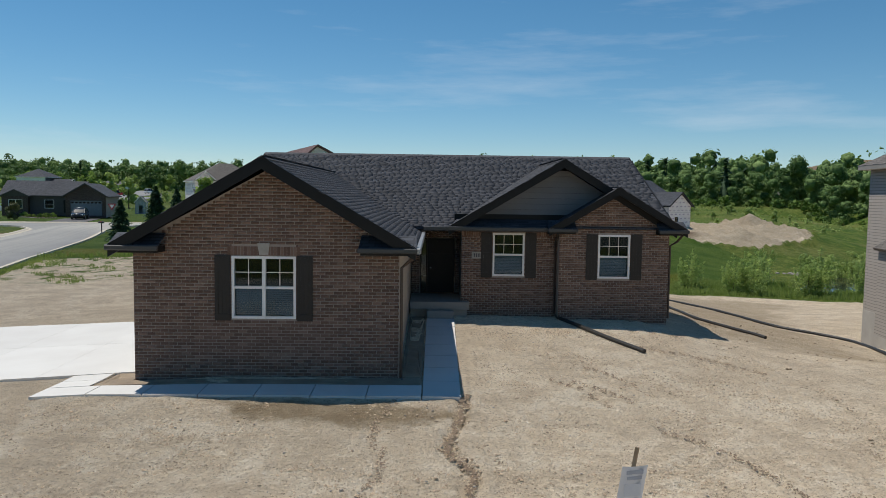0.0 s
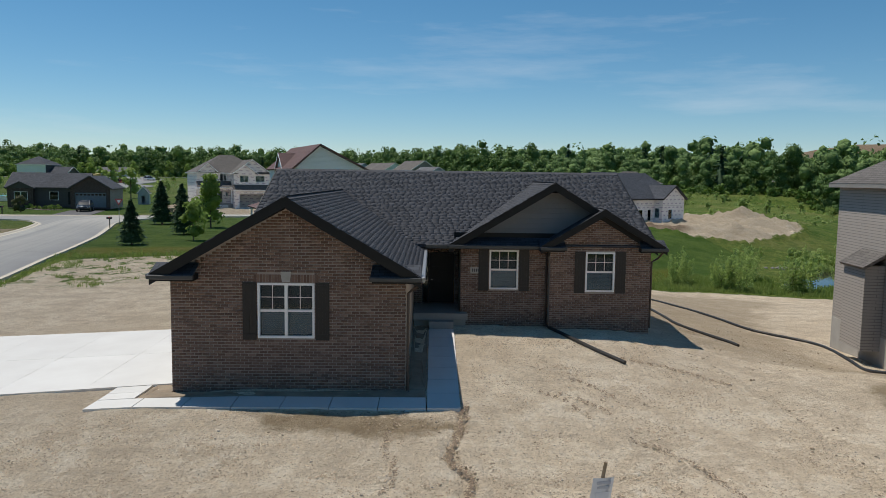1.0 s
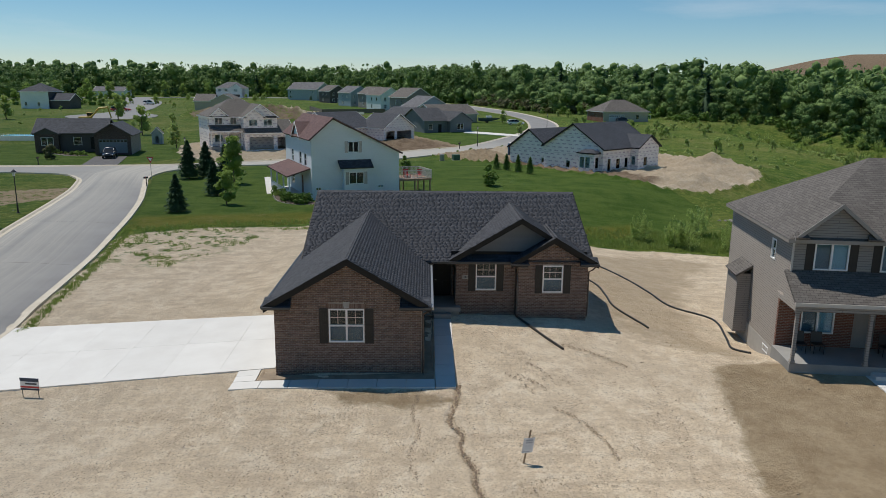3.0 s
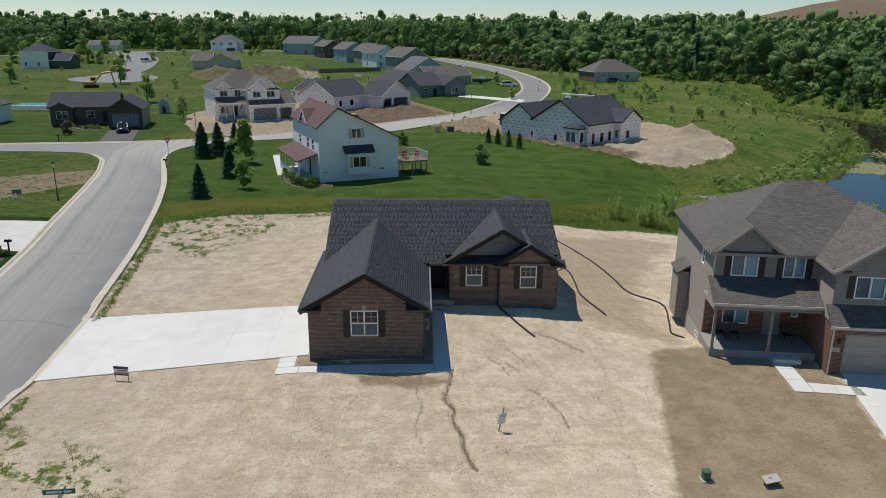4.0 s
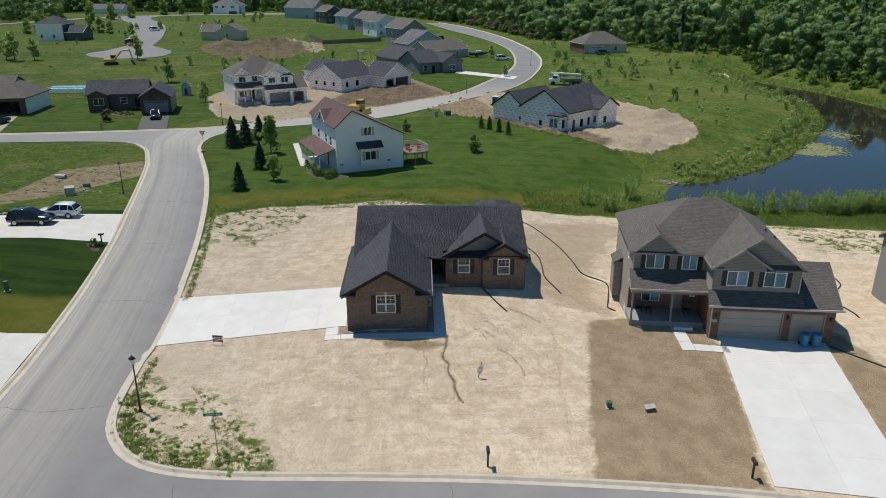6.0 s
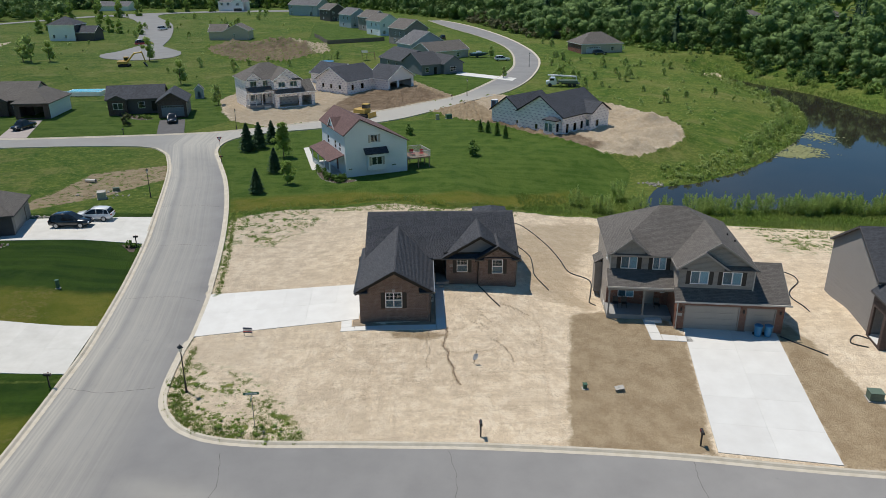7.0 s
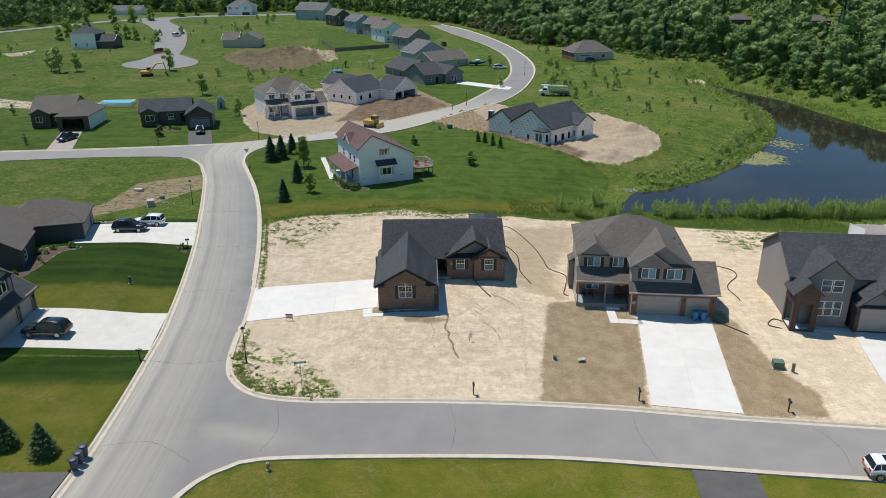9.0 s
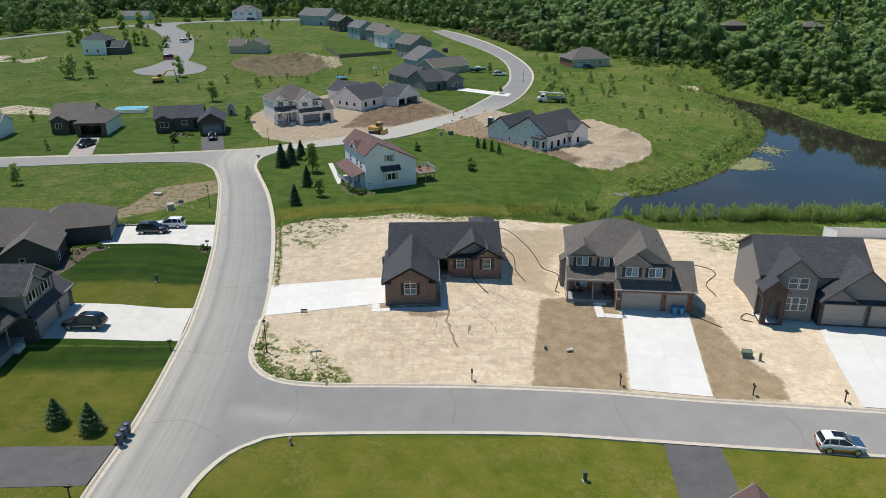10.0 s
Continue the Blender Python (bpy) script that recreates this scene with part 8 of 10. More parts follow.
for x_, y_, s_ in ((-87.2, 101.1, 0.9), (-47.6, 130.1, 1.6), (-64.7, 158.5, 2.2), (-79.8, 73.3, 1.35), (-106.3, 133.5, 1.0), (-87.5, 201.1, 2.5), (23, 205, 1.3), (23, 166, 1.1), (-124, 199, 2.9), (-119, 201, 2.2), (-128, 202, 2.4), (-81.5, 76.5, 1.1)):
    plant(yt, x_, y_, x_ * 33, s_)
fs = tree(on_land(44, 205), "small field sapling in rough grass", broadleaf(14, 2.4, 1.7, 300, 0.15, 9, 0.08), "leaf_pale", 1.8, 0.05, 4, "field saplings", "sapling")
rng = random.Random(12)
spots = [(rng.uniform(36, 92), rng.uniform(128, 215)) for _ in range(46)] + [(rng.uniform(-105, -45), rng.uniform(262, 410)) for _ in range(60)] + [(rng.uniform(-190, -110), rng.uniform(215, 400)) for _ in range(40)] + [(rng.uniform(46, 75), rng.uniform(225, 300)) for _ in range(22)] + [(rng.uniform(-75, -20), rng.uniform(170, 205)) for _ in range(10)]
for x_, y_ in spots:
    if max(float(inside_by(x_, y_, p)) for p in (POND, STREETS, SAND[3], [(50, 212), (75, 212), (75, 230), (50, 230)], [(-90, 258), (-66, 258), (-66, 273), (-90, 273)], [(-150, 256), (-126, 256), (-126, 275), (-150, 275)], [(-78, 240), (8, 190), (8, 330), (-78, 410)])) < -3:
        plant(fs, x_, y_, rng.uniform(0, 360), rng.uniform(0.5, 1.5))
# willows along the pond
def upright(seed, h, w, stems, leaves, size):
    """Thin upright stems clothed in small leaves, open enough to see through."""
    rng = np.random.default_rng(seed)
    a, q = rng.random(stems) * 6.283, np.sqrt(rng.random(stems)) * w * 0.5
    top = h * (0.6 + 0.4 * rng.random(stems)) * (1 - 0.35 * (q / (w * 0.5)) ** 2)
    k = rng.integers(0, stems, leaves)
    t = 0.06 + 0.94 * rng.random(leaves) ** 0.75
    rad = (q[k] * (0.45 + 0.55 * t))[:, None]
    c = np.concatenate([np.stack([np.cos(a[k]), np.sin(a[k])], 1) * rad, (top[k] * t)[:, None]], 1)
    c += rng.normal(scale=(0.2, 0.2, 0.1), size=(leaves, 3)) * w * 0.46 * (1.15 - t)[:, None]
    d = rng.normal(size=(leaves, 3)) + np.array([0, 0, 0.15])
    d /= np.linalg.norm(d, axis=1, keepdims=True)
    b_ = np.cross(d, rng.normal(size=(leaves, 3)))
    b_ /= np.linalg.norm(b_, axis=1, keepdims=True) + 1e-9
    s = (size * (0.6 + 0.8 * rng.random(leaves)))[:, None]
    v = np.stack([c + d * s, c + b_ * s * 0.5, c - d * s, c - b_ * s * 0.5], 1).reshape(-1, 3)
    i = np.arange(0, leaves * 4, 4)[:, None]
    return v, np.concatenate([i + np.array((0, 1, 2)), i + np.array((0, 2, 3))])


wv = [tree(on_land(44, 56.6), "light green willow shrub on the pond bank", upright(20 + k, 3.7, 2.8, 26, 2100, 0.095), "leaf_willow", 2.6, 0.035, 9, "willow shrubs on the pond bank", "willow shrub", "shrub", k) for k in range(3)]
for k, w_ in enumerate(wv):
    w_.matrix_basis = on_land(43 + 3.1 * k, 55.4 + 0.4 * k)
x_ = 37.0
while x_ < 128:
    y_ = (57.2 - (x_ - 29) * 0.11 if x_ < 42 else 55.8 - (x_ - 42) * 0.028) + rng.uniform(-1.3, 0.9)
    if not 42 < x_ < 51 and not 36 < x_ < 38:
        plant(wv[int(x_ * 7) % 3], x_, y_, rng.uniform(0, 360), rng.uniform(0.62, 1.12))
    x_ += rng.uniform(0.65, 1.15)
for x_, y_ in ((25.0, 57.4), (26.2, 56.6), (30.0, 55.6), (31.0, 56.0), (34.8, 56.6), (22.6, 60.4), (29.5, 63.0), (60, 88), (66, 97), (71, 104), (76, 110), (82, 118), (86, 128), (90, 140), (91, 150), (90, 165), (97, 193), (93, 182), (104, 186), (110, 171), (112, 166), (118, 150), (119, 143)):
    plant(wv[int(x_) % 3], x_, y_, rng.uniform(0, 360), rng.uniform(0.7, 1.1))


# ---- the woods ----
def woods(name, label, spots, kinds, material):
    rng_ = np.random.default_rng(77)
    parts, kinds = [], [(v, f) for v, f in kinds]
    xs, ys = np.array([s[0] for s in spots]), np.array([s[1] for s in spots])
    zs = land(xs, ys)
    for (x, y, sc), z in zip(spots, zs):
        v, f = kinds[rng_.integers(len(kinds))]
        a = rng_.random() * 6.283
        c, s = math.cos(a) * sc, math.sin(a) * sc
        parts.append((v @ np.array(((c, s, 0), (-s, c, 0), (0, 0, sc * (0.88 + 0.3 * rng_.random())))) + np.array((x, y, z - 0.3)), f))
    ob = raw_mesh(name, *joined(parts), material)
    return tagged(ob, label, "woods", kind="stuff")


WOODS = [(131, 112), (130, 128), (125, 141), (121, 156), (112, 176), (107, 193), (108, 208), (94, 217), (83, 218), (80, 236), (66, 255), (48, 262), (40, 300), (28, 345), (6, 375), (-14, 415), (-44, 462), (-78, 476), (-120, 452), (-200, 458), (-230, 440), (-232, 400), (-260, 380), (-420, 380), (-1100, 1000), (900, 1000), (700, 100), (330, 60), (170, 88)]
CLEAR = [[(117, 232), (133, 232), (182, 354), (155, 354)], [(148, 232), (168, 232), (224, 346), (193, 346)], [(165, 230), (190, 232), (200, 265), (172, 262)]]


def scatter(step, jitter, lo, hi, seed):
    """Places inside the woods whose distance from the clearing's edge lies between lo and hi, within the camera's side of it."""
    r = np.random.default_rng(seed)
    gx, gy = np.meshgrid(np.arange(-560, 640, step), np.arange(70, 900, step))
    x, y = gx.ravel() + r.uniform(-jitter, jitter, gx.size), gy.ravel() + r.uniform(-jitter, jitter, gx.size)
    d = inside_by(x, y, WOODS)
    keep = (d > lo) & (d <= hi) & (np.abs(x) < 0.66 * (y + 70) + 20) & (land(x, y) < 16)
    for c in CLEAR:
        keep &= inside_by(x, y, c) < 0
    return x[keep], y[keep], d[keep], np.random.default_rng(seed + 1)


big = [broadleaf(40 + k, 13.0, 9.6 - 0.5 * (k % 3), 1050, 0.33, 20, 0.12) for k in range(6)]
x, y, d, r = scatter(6.2, 2.4, 0, 26, 3)
near_ = y < 330
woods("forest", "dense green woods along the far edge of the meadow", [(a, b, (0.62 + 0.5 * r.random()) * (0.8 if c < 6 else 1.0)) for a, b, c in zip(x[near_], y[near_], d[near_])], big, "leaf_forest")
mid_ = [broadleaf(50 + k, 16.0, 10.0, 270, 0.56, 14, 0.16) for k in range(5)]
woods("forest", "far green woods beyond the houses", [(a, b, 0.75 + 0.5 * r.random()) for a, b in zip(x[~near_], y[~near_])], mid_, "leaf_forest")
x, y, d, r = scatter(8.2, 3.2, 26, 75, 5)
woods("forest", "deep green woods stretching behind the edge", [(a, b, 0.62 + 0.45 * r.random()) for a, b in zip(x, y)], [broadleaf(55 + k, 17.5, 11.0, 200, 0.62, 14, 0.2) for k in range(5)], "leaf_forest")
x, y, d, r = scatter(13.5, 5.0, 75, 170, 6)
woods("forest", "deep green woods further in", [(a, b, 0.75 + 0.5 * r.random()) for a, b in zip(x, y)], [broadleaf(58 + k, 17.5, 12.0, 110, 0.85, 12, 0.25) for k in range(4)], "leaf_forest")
far_ = [broadleaf(60 + k, 19.0, 13.0, 48, 1.3, 9, 0.3) for k in range(4)]
x, y, d, r = scatter(15.5, 6.5, 170, 900, 7)
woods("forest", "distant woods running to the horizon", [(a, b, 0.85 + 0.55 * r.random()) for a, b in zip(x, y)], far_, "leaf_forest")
pines = [conifer(70 + k, 16.5, 7.0, 100, 1.45) for k in range(3)]
x, y, d, r = scatter(27.0, 12.0, 4, 200, 9)
woods("forest", "dark pines standing among the broadleaf woods", [(a, b, 0.6 + 0.45 * r.random()) for a, b in zip(x, y)], pines, "needle")
# woods beyond the far street, and tall young trees about it
r = np.random.default_rng(23)
x, y = r.uniform(-330, -170, 300), r.uniform(322, 445, 300)
ok = (inside_by(x, y, [(-222, 334), (-203, 330), (-186, 350), (-192, 372), (-212, 428), (-300, 445), (-330, 340)]) > 0) & (inside_by(x, y, FAR_STREET) < -5)
woods("forest", "green woods beyond the far street", [(a, b, 0.55 + 0.45 * r.random()) for a, b in zip(x[ok], y[ok])], mid_, "leaf_forest")
pt = tree(on_land(-137, 296), "tall light-green young tree by the far street", broadleaf(16, 8.0, 4.4, 1100, 0.24, 16, 0.1), "leaf_light", 6.4, 0.1, 7, "young trees by the far street")
for x_, y_, s_ in ((-131, 291, 0.8), (-119, 284, 0.75), (-143, 301, 1.0), (-117, 314, 0.6), (-165, 380, 1.25), (-172, 372, 1.4), (-158, 390, 1.2), (-149, 417, 1.3), (-141, 424, 1.1), (-126, 424, 1.2), (-107, 470, 1.4), (-98, 452, 1.1), (-90, 458, 1.2), (-152, 288, 0.9), (-160, 300, 1.1), (-168, 306, 1.2), (-166, 292, 0.9), (-77, 440, 1.0), (-70, 446, 1.2), (-182, 360, 1.3), (-84, 448, 1.3), (-44, 448, 1.1), (-170, 396, 1.2)):
    plant(pt, x_, y_, x_ * 41, s_)
# light shrubs along the pond's west bank
rr = np.random.default_rng(17)
bx, by = rr.uniform(40, 100, 5200), rr.uniform(68, 200, 5200)
bd = inside_by(bx, by, POND)
ok = (bd > -7.5) & (bd < 0.2) & (rr.random(5200) < 0.62) & (by > 66 + (bx - 36) * 0.45)
low_ = [broadleaf(90 + k, 1.7, 2.6, 120, 0.18, 6, 0.02) for k in range(4)]
small_ = [broadleaf(94 + k, 1.7, 2.6, 60, 0.26, 4, 0.02) for k in range(4)]
woods("bank_shrubs", "light green shrubs crowding the pond bank", [(a, b, 0.25 + 0.6 * rr.random() ** 1.8) for a, b in zip(bx[ok], by[ok])], low_, "leaf_pale")
rr = np.random.default_rng(29)
bx, by = np.concatenate([rr.uniform(34, 98, 900), rr.uniform(-190, -20, 700), rr.uniform(46, 100, 260)]), np.concatenate([rr.uniform(104, 216, 900), rr.uniform(160, 400, 700), rr.uniform(205, 262, 260)])
clear_ = np.max([inside_by(bx, by, q) for q in (POND, STREETS, FAR_STREET, *SAND[1:5], *LAWN, [(50, 210), (76, 210), (76, 230), (50, 230)])], axis=0)
ok = (clear_ < -1.5) & (np.array([noise.noise((a * 0.06, b * 0.06, 5)) for a, b in zip(bx, by)]) > -0.05)
woods("meadow_shrubs", "low light-green shrubs and weed clumps over the rough meadow", [(a, b, 0.14 + 0.62 * rr.random() ** 3) for a, b in zip(bx[ok], by[ok])], small_, "leaf_pale")
# underbrush along the edge, and grey-brown brush by the bend
bush = [broadleaf(80 + k, 3.4, 4.2, 95, 0.5, 7, 0.05) for k in range(4)]
x, y, d, r = scatter(4.0, 1.9, -4, 3, 11)
ok = (y < 480)
woods("underbrush", "low bushes along the edge of the woods", [(a, b, 0.35 + 0.7 * r.random()) for a, b in zip(x[ok], y[ok])], bush, "leaf")
rr = np.random.default_rng(13)
bx, by = rr.uniform(14, 62, 420), rr.uniform(262, 372, 420)
ok = (inside_by(bx, by, STREETS) < -4) & (bx > 46 - (by - 262) * 0.28)
woods("underbrush", "grey-brown leafless brush by the bend", [(a, b, 0.5 + 0.9 * rr.random()) for a, b in zip(bx[ok], by[ok])], bush, "brush")


# ---- grass tufts and weeds ----
def tufts(name, label, spots, blades, height, material="grass_blade", seed=1):
    r = np.random.default_rng(seed)
    x, y = spots
    n = len(x) * blades
    cx, cy = np.repeat(x, blades) + r.normal(scale=0.10, size=n), np.repeat(y, blades) + r.normal(scale=0.10, size=n)
    cz = np.repeat(land(x, y), blades)
    a = r.random(n) * 6.283
    h = height * (0.4 + 0.8 * r.random(n))
    w = 0.012 + 0.016 * r.random(n) + height * 0.03
    lean = h * r.uniform(0.1, 0.7, n)
    ca, sa = np.cos(a), np.sin(a)
    v = np.stack([np.stack([cx - sa * w, cy + ca * w, cz - 0.03], 1), np.stack([cx + sa * w, cy - ca * w, cz - 0.03], 1), np.stack([cx + ca * lean, cy + sa * lean, cz + h], 1)], 1).reshape(-1, 3)
    return tagged(raw_mesh(name, v, np.arange(n * 3).reshape(-1, 3), material), label, "grass", kind="stuff")


def spots_in(poly, count, seed, clump=0.0):
    r = np.random.default_rng(seed)
    xs, ys = [p[0] for p in poly], [p[1] for p in poly]
    x, y = r.uniform(min(xs), max(xs), count), r.uniform(min(ys), max(ys), count)
    keep = (inside_by(x, y, poly) > 0) & (inside_by(x, y, STREETS) < -0.5)
    if clump:
        keep &= np.array([noise.noise((a * 0.45, b * 0.45, seed)) for a, b in zip(x, y)]) > clump
    return x[keep], y[keep]


tufts("weeds", "patchy green weeds on the sandy corner", spots_in(WEEDS[0], 2600, 1, 0.22), 16, 0.09)
cl = spots_in(WEEDS[0], 900, 61, 0.12)
rw = np.random.default_rng(62)
woods("weed_clumps", "leafy green weed clumps on the sandy corner", [(a, b, 0.06 + 0.20 * rw.random() ** 2) for a, b in zip(*cl)], small_, "leaf_light")
cn = [p for p in K_EAST if p.x < -9 and p.y < 9]
rg = np.random.default_rng(71)
tufts("weeds", "green weeds crowding the corner kerb", (np.concatenate([p.x + (-11 - p.x) / max(1, math.hypot(-11 - p.x, 9 - p.y)) * (0.45 + np.abs(rg.normal(scale=0.9, size=34))) + rg.normal(scale=0.3, size=34) for p in cn]), np.concatenate([p.y + (9 - p.y) / max(1, math.hypot(-11 - p.x, 9 - p.y)) * (0.45 + np.abs(rg.normal(scale=0.9, size=34))) + rg.normal(scale=0.2, size=34) for p in cn])), 14, 0.12)
woods("weed_clumps", "leafy green weeds crowding the corner kerb", [(p.x + (-11 - p.x) / math.hypot(-11 - p.x, 9 - p.y) * (0.7 + abs(rw.normal(scale=0.9))) + rw.normal(scale=0.3), p.y + (9 - p.y) / math.hypot(-11 - p.x, 9 - p.y) * (0.7 + abs(rw.normal(scale=0.9))) + rw.normal(scale=0.2), 0.10 + 0.22 * rw.random() ** 2) for p in cn for _ in range(16)], small_, "leaf_light")
tufts("weeds", "patchy green weeds at the back of the sandy lot", spots_in(WEEDS[1], 1500, 2, 0.15), 9, 0.16)
tufts("weeds", "patchy grass behind the grey house", spots_in(WEEDS[2], 1800, 3, 0.1), 9, 0.2)
tufts("weeds", "thin grass along the lawn's edge", spots_in(WEEDS[-1], 1600, 4, 0.0), 9, 0.2)
for k, (ln, off, lo, hi) in enumerate(((K_EAST, -0.7, 3.5, 50), (K_EAST, -0.75, 3.5, 50))):
    q = [p + Vector((0.75 + 0.5 * random.random(), 0.35 * random.random(), 0)) for p in ln if 2 < p.y < 50 and p.x < -14 and not 14.3 < p.y < 25.7 for _ in range(9)]
    tufts("verge_grass", "rough grass along the kerb", (np.array([p.x for p in q]), np.array([p.y + random.uniform(-0.6, 0.6) for p in q])), 12, 0.17, seed=20 + k)
# reeds and tall grass round the water and at the lot's back edge
r = np.random.default_rng(31)
x, y = r.uniform(20, 120, 26000), r.uniform(44, 200, 26000)
d = inside_by(x, y, POND)
ok = (d < 0.4) & (d > -5 * (0.4 + r.random(len(d)))) & (x < 122) & (x > 41)
tufts("reeds", "tall grass and reeds along the pond's edge", (x[ok], y[ok]), 7, 0.75, "grass_blade", 5)
edge = glide([(-25, 49, 0), (-12, 52.6, 0), (-4, 54.2, 0), (4, 51.0, 0), (8, 53.2, 0), (13.8, 56.4, 0), (22.7, 56.0, 0), (39.7, 50.6, 0), (50.4, 47.8, 0), (66.6, 45, 0)], 0.35)
tufts("tall_grass", "tall rough grass where sand meets lawn", (np.array([p.x + r.normal(scale=0.5) for p in edge for _ in range(5)]), np.array([p.y + abs(r.normal(scale=1.0)) for p in edge for _ in range(5)])), 8, 0.32, seed=6)
x, y = r.uniform(14, 66, 11000), r.uniform(42, 64, 11000)
ok = (inside_by(x, y, POND) < -0.3) & (inside_by(x, y, SAND[0]) < -0.6)
tufts("tall_grass", "tall bank grass between the lots and the pond", (x[ok], y[ok]), 6, 0.4, seed=8)


# ---- stones and clods on the bare lot ----
def pebbles(name, label, spots, lo, hi, material, seed, facets=1):
    r = np.random.default_rng(seed)
    bm = bmesh.new()
    if facets:
        bmesh.ops.create_icosphere(bm, subdivisions=1, radius=1.0)
    else:
        bmesh.ops.create_cone(bm, cap_ends=False, segments=4, radius1=1.0, radius2=0.0, depth=1.2)
    v0 = np.array([q.co for q in bm.verts])
    f0 = np.array([[w.index for w in g.verts] for g in bm.faces])
    bm.free()
    x, y = spots
    z = land(x, y)
    parts = []
    for a, b, c in zip(x, y, z):
        s = lo * (hi / lo) ** (r.random() ** 2.2)
        parts.append(((v0 * (0.7 + 0.5 * r.random((len(v0), 1)))) * s * np.array((1, 0.6 + 0.5 * r.random(), 0.55)) + np.array((a, b, c + s * 0.12)), f0))
    return tagged(raw_mesh(name, *joined(parts), material), label, "stones", kind="stuff")


lot = [(-19, 3), (10, 1), (12, 16), (10, 23), (2.5, 23.5), (2.5, 16), (-8, 15), (-19, 15)]
pebbles("clods", "scattered clods of dry sandy soil", spots_in(lot, 1500, 41), 0.012, 0.045, "clod", 1)
pebbles("pebbles", "scattered pale stones on the bare lot", spots_in(lot, 1300, 42), 0.012, 0.035, "stone", 2)
pebbles("clods", "clods along the rain-cut rill", (np.array([p.x + random.gauss(0, 0.28) for p in RILLS[0][0] for _ in range(9)]), np.array([p.y + random.gauss(0, 0.2) for p in RILLS[0][0] for _ in range(9)])), 0.015, 0.05, "clod", 3)
pebbles("clods", "clods of soil by the neighbour's yard", spots_in([(9, 0), (20, 0), (17, 30), (9.5, 34)], 900, 44), 0.015, 0.06, "clod", 4)
pebbles("grit", "gritty crumbs of dry soil strewn over the lot", spots_in([(-12, 5.5), (10.5, 5.5), (10.5, 17), (9, 23), (2.4, 23), (2.2, 15.9), (-8, 15.9), (-12, 15)], 42000, 45), 0.012, 0.042, "clod", 5, 0)
pebbles("grit", "dark gritty crumbs strewn over the lot", spots_in([(-12, 5.5), (10.5, 5.5), (10.5, 17), (9, 23), (2.4, 23), (2.2, 15.9), (-8, 15.9), (-12, 15)], 15000, 46), 0.008, 0.026, "damp_clod", 15, 0)
# dark crumbs paint the shadow that a deep crack would hold
pebbles("damp_clods", "soil crumbs coloured dark as the shade inside a rain-cut crack", (np.array([p.x + 0.10 * noise.noise((p.y * 2.1, p.x * 2, 1)) + random.gauss(0, 0.035) for p in RILLS[0][0] for _ in range(70)]), np.array([p.y + random.gauss(0, 0.11) for p in RILLS[0][0] for _ in range(70)])), 0.012, 0.04, "damp_clod", 6, 0)
for k in (1, 2, 3, 8, 9, 10):
    pebbles("damp_clods", "soil crumbs coloured dark as the shade in a shallow rill", (np.array([p.x + 0.10 * noise.noise((p.y * 2.1, p.x * 2, 1)) + random.gauss(0, 0.04) for p in RILLS[k][0] for _ in range(34)]), np.array([p.y + random.gauss(0, 0.12) for p in RILLS[k][0] for _ in range(34)])), 0.010, 0.032, "damp_clod", 6 + k, 0)


# floating weed on the pond
r = np.random.default_rng(51)
n_ = 1500
k = np.minimum(r.integers(0, 6, n_) // 2, r.integers(0, 4, n_))
cx, cy = np.array((71.0, 73.5, 82.5, 88.5))[k] + r.normal(size=n_) * np.array((2.2, 1.6, 1.6, 1.8))[k], np.array((91.0, 95.5, 106.0, 120.0))[k] + r.normal(size=n_) * np.array((1.3, 1.8, 3.0, 5.0))[k]
ok = inside_by(cx, cy, POND) > 0.2
cx, cy = cx[ok], cy[ok]
a = r.random((len(cx), 1)) * 6.283 + np.arange(6)[None, :] * 1.047
rad = (0.10 + 0.28 * r.random((len(cx), 1))) * (0.7 + 0.5 * r.random((len(cx), 6)))
v = np.stack([cx[:, None] + rad * np.cos(a), cy[:, None] + rad * np.sin(a), np.full(a.shape, WATER_Z + 0.02) + 0.01 * r.random((len(cx), 1))], 2).reshape(-1, 3)
tagged(raw_mesh("pond_weed", v, np.arange(len(cx) * 6).reshape(-1, 6), "weed_mat"), "yellow-green weed floating on the pond", "pond weed", kind="stuff")

# ---- vehicles ----
def loft(bm, rings, close=True):
    rows = [[bm.verts.new(p) for p in r] for r in rings]
    n_ = len(rows[0])
    for a, b in zip(rows, rows[1:]):
        for k in range(n_):
            bm.faces.new((a[k], a[(k + 1) % n_], b[(k + 1) % n_], b[k]))
    if close:
        bm.faces.new(rows[0][::-1])
        bm.faces.new(rows[-1])
    bmesh.ops.recalc_face_normals(bm, faces=bm.faces)


def shell_ring(x, z0, z1, hw, r=0.12):
    """A car-body cross-section with rolled shoulders and sills."""
    return [(x, -hw + r, z0), (x, hw - r, z0), (x, hw, z0 + r * 1.2), (x, hw, (z0 + z1) / 2), (x, hw - r * 0.25, z1 - r), (x, hw - r, z1), (x, -hw + r, z1), (x, -hw + r * 0.25, z1 - r), (x, -hw, (z0 + z1) / 2), (x, -hw, z0 + r * 1.2)]


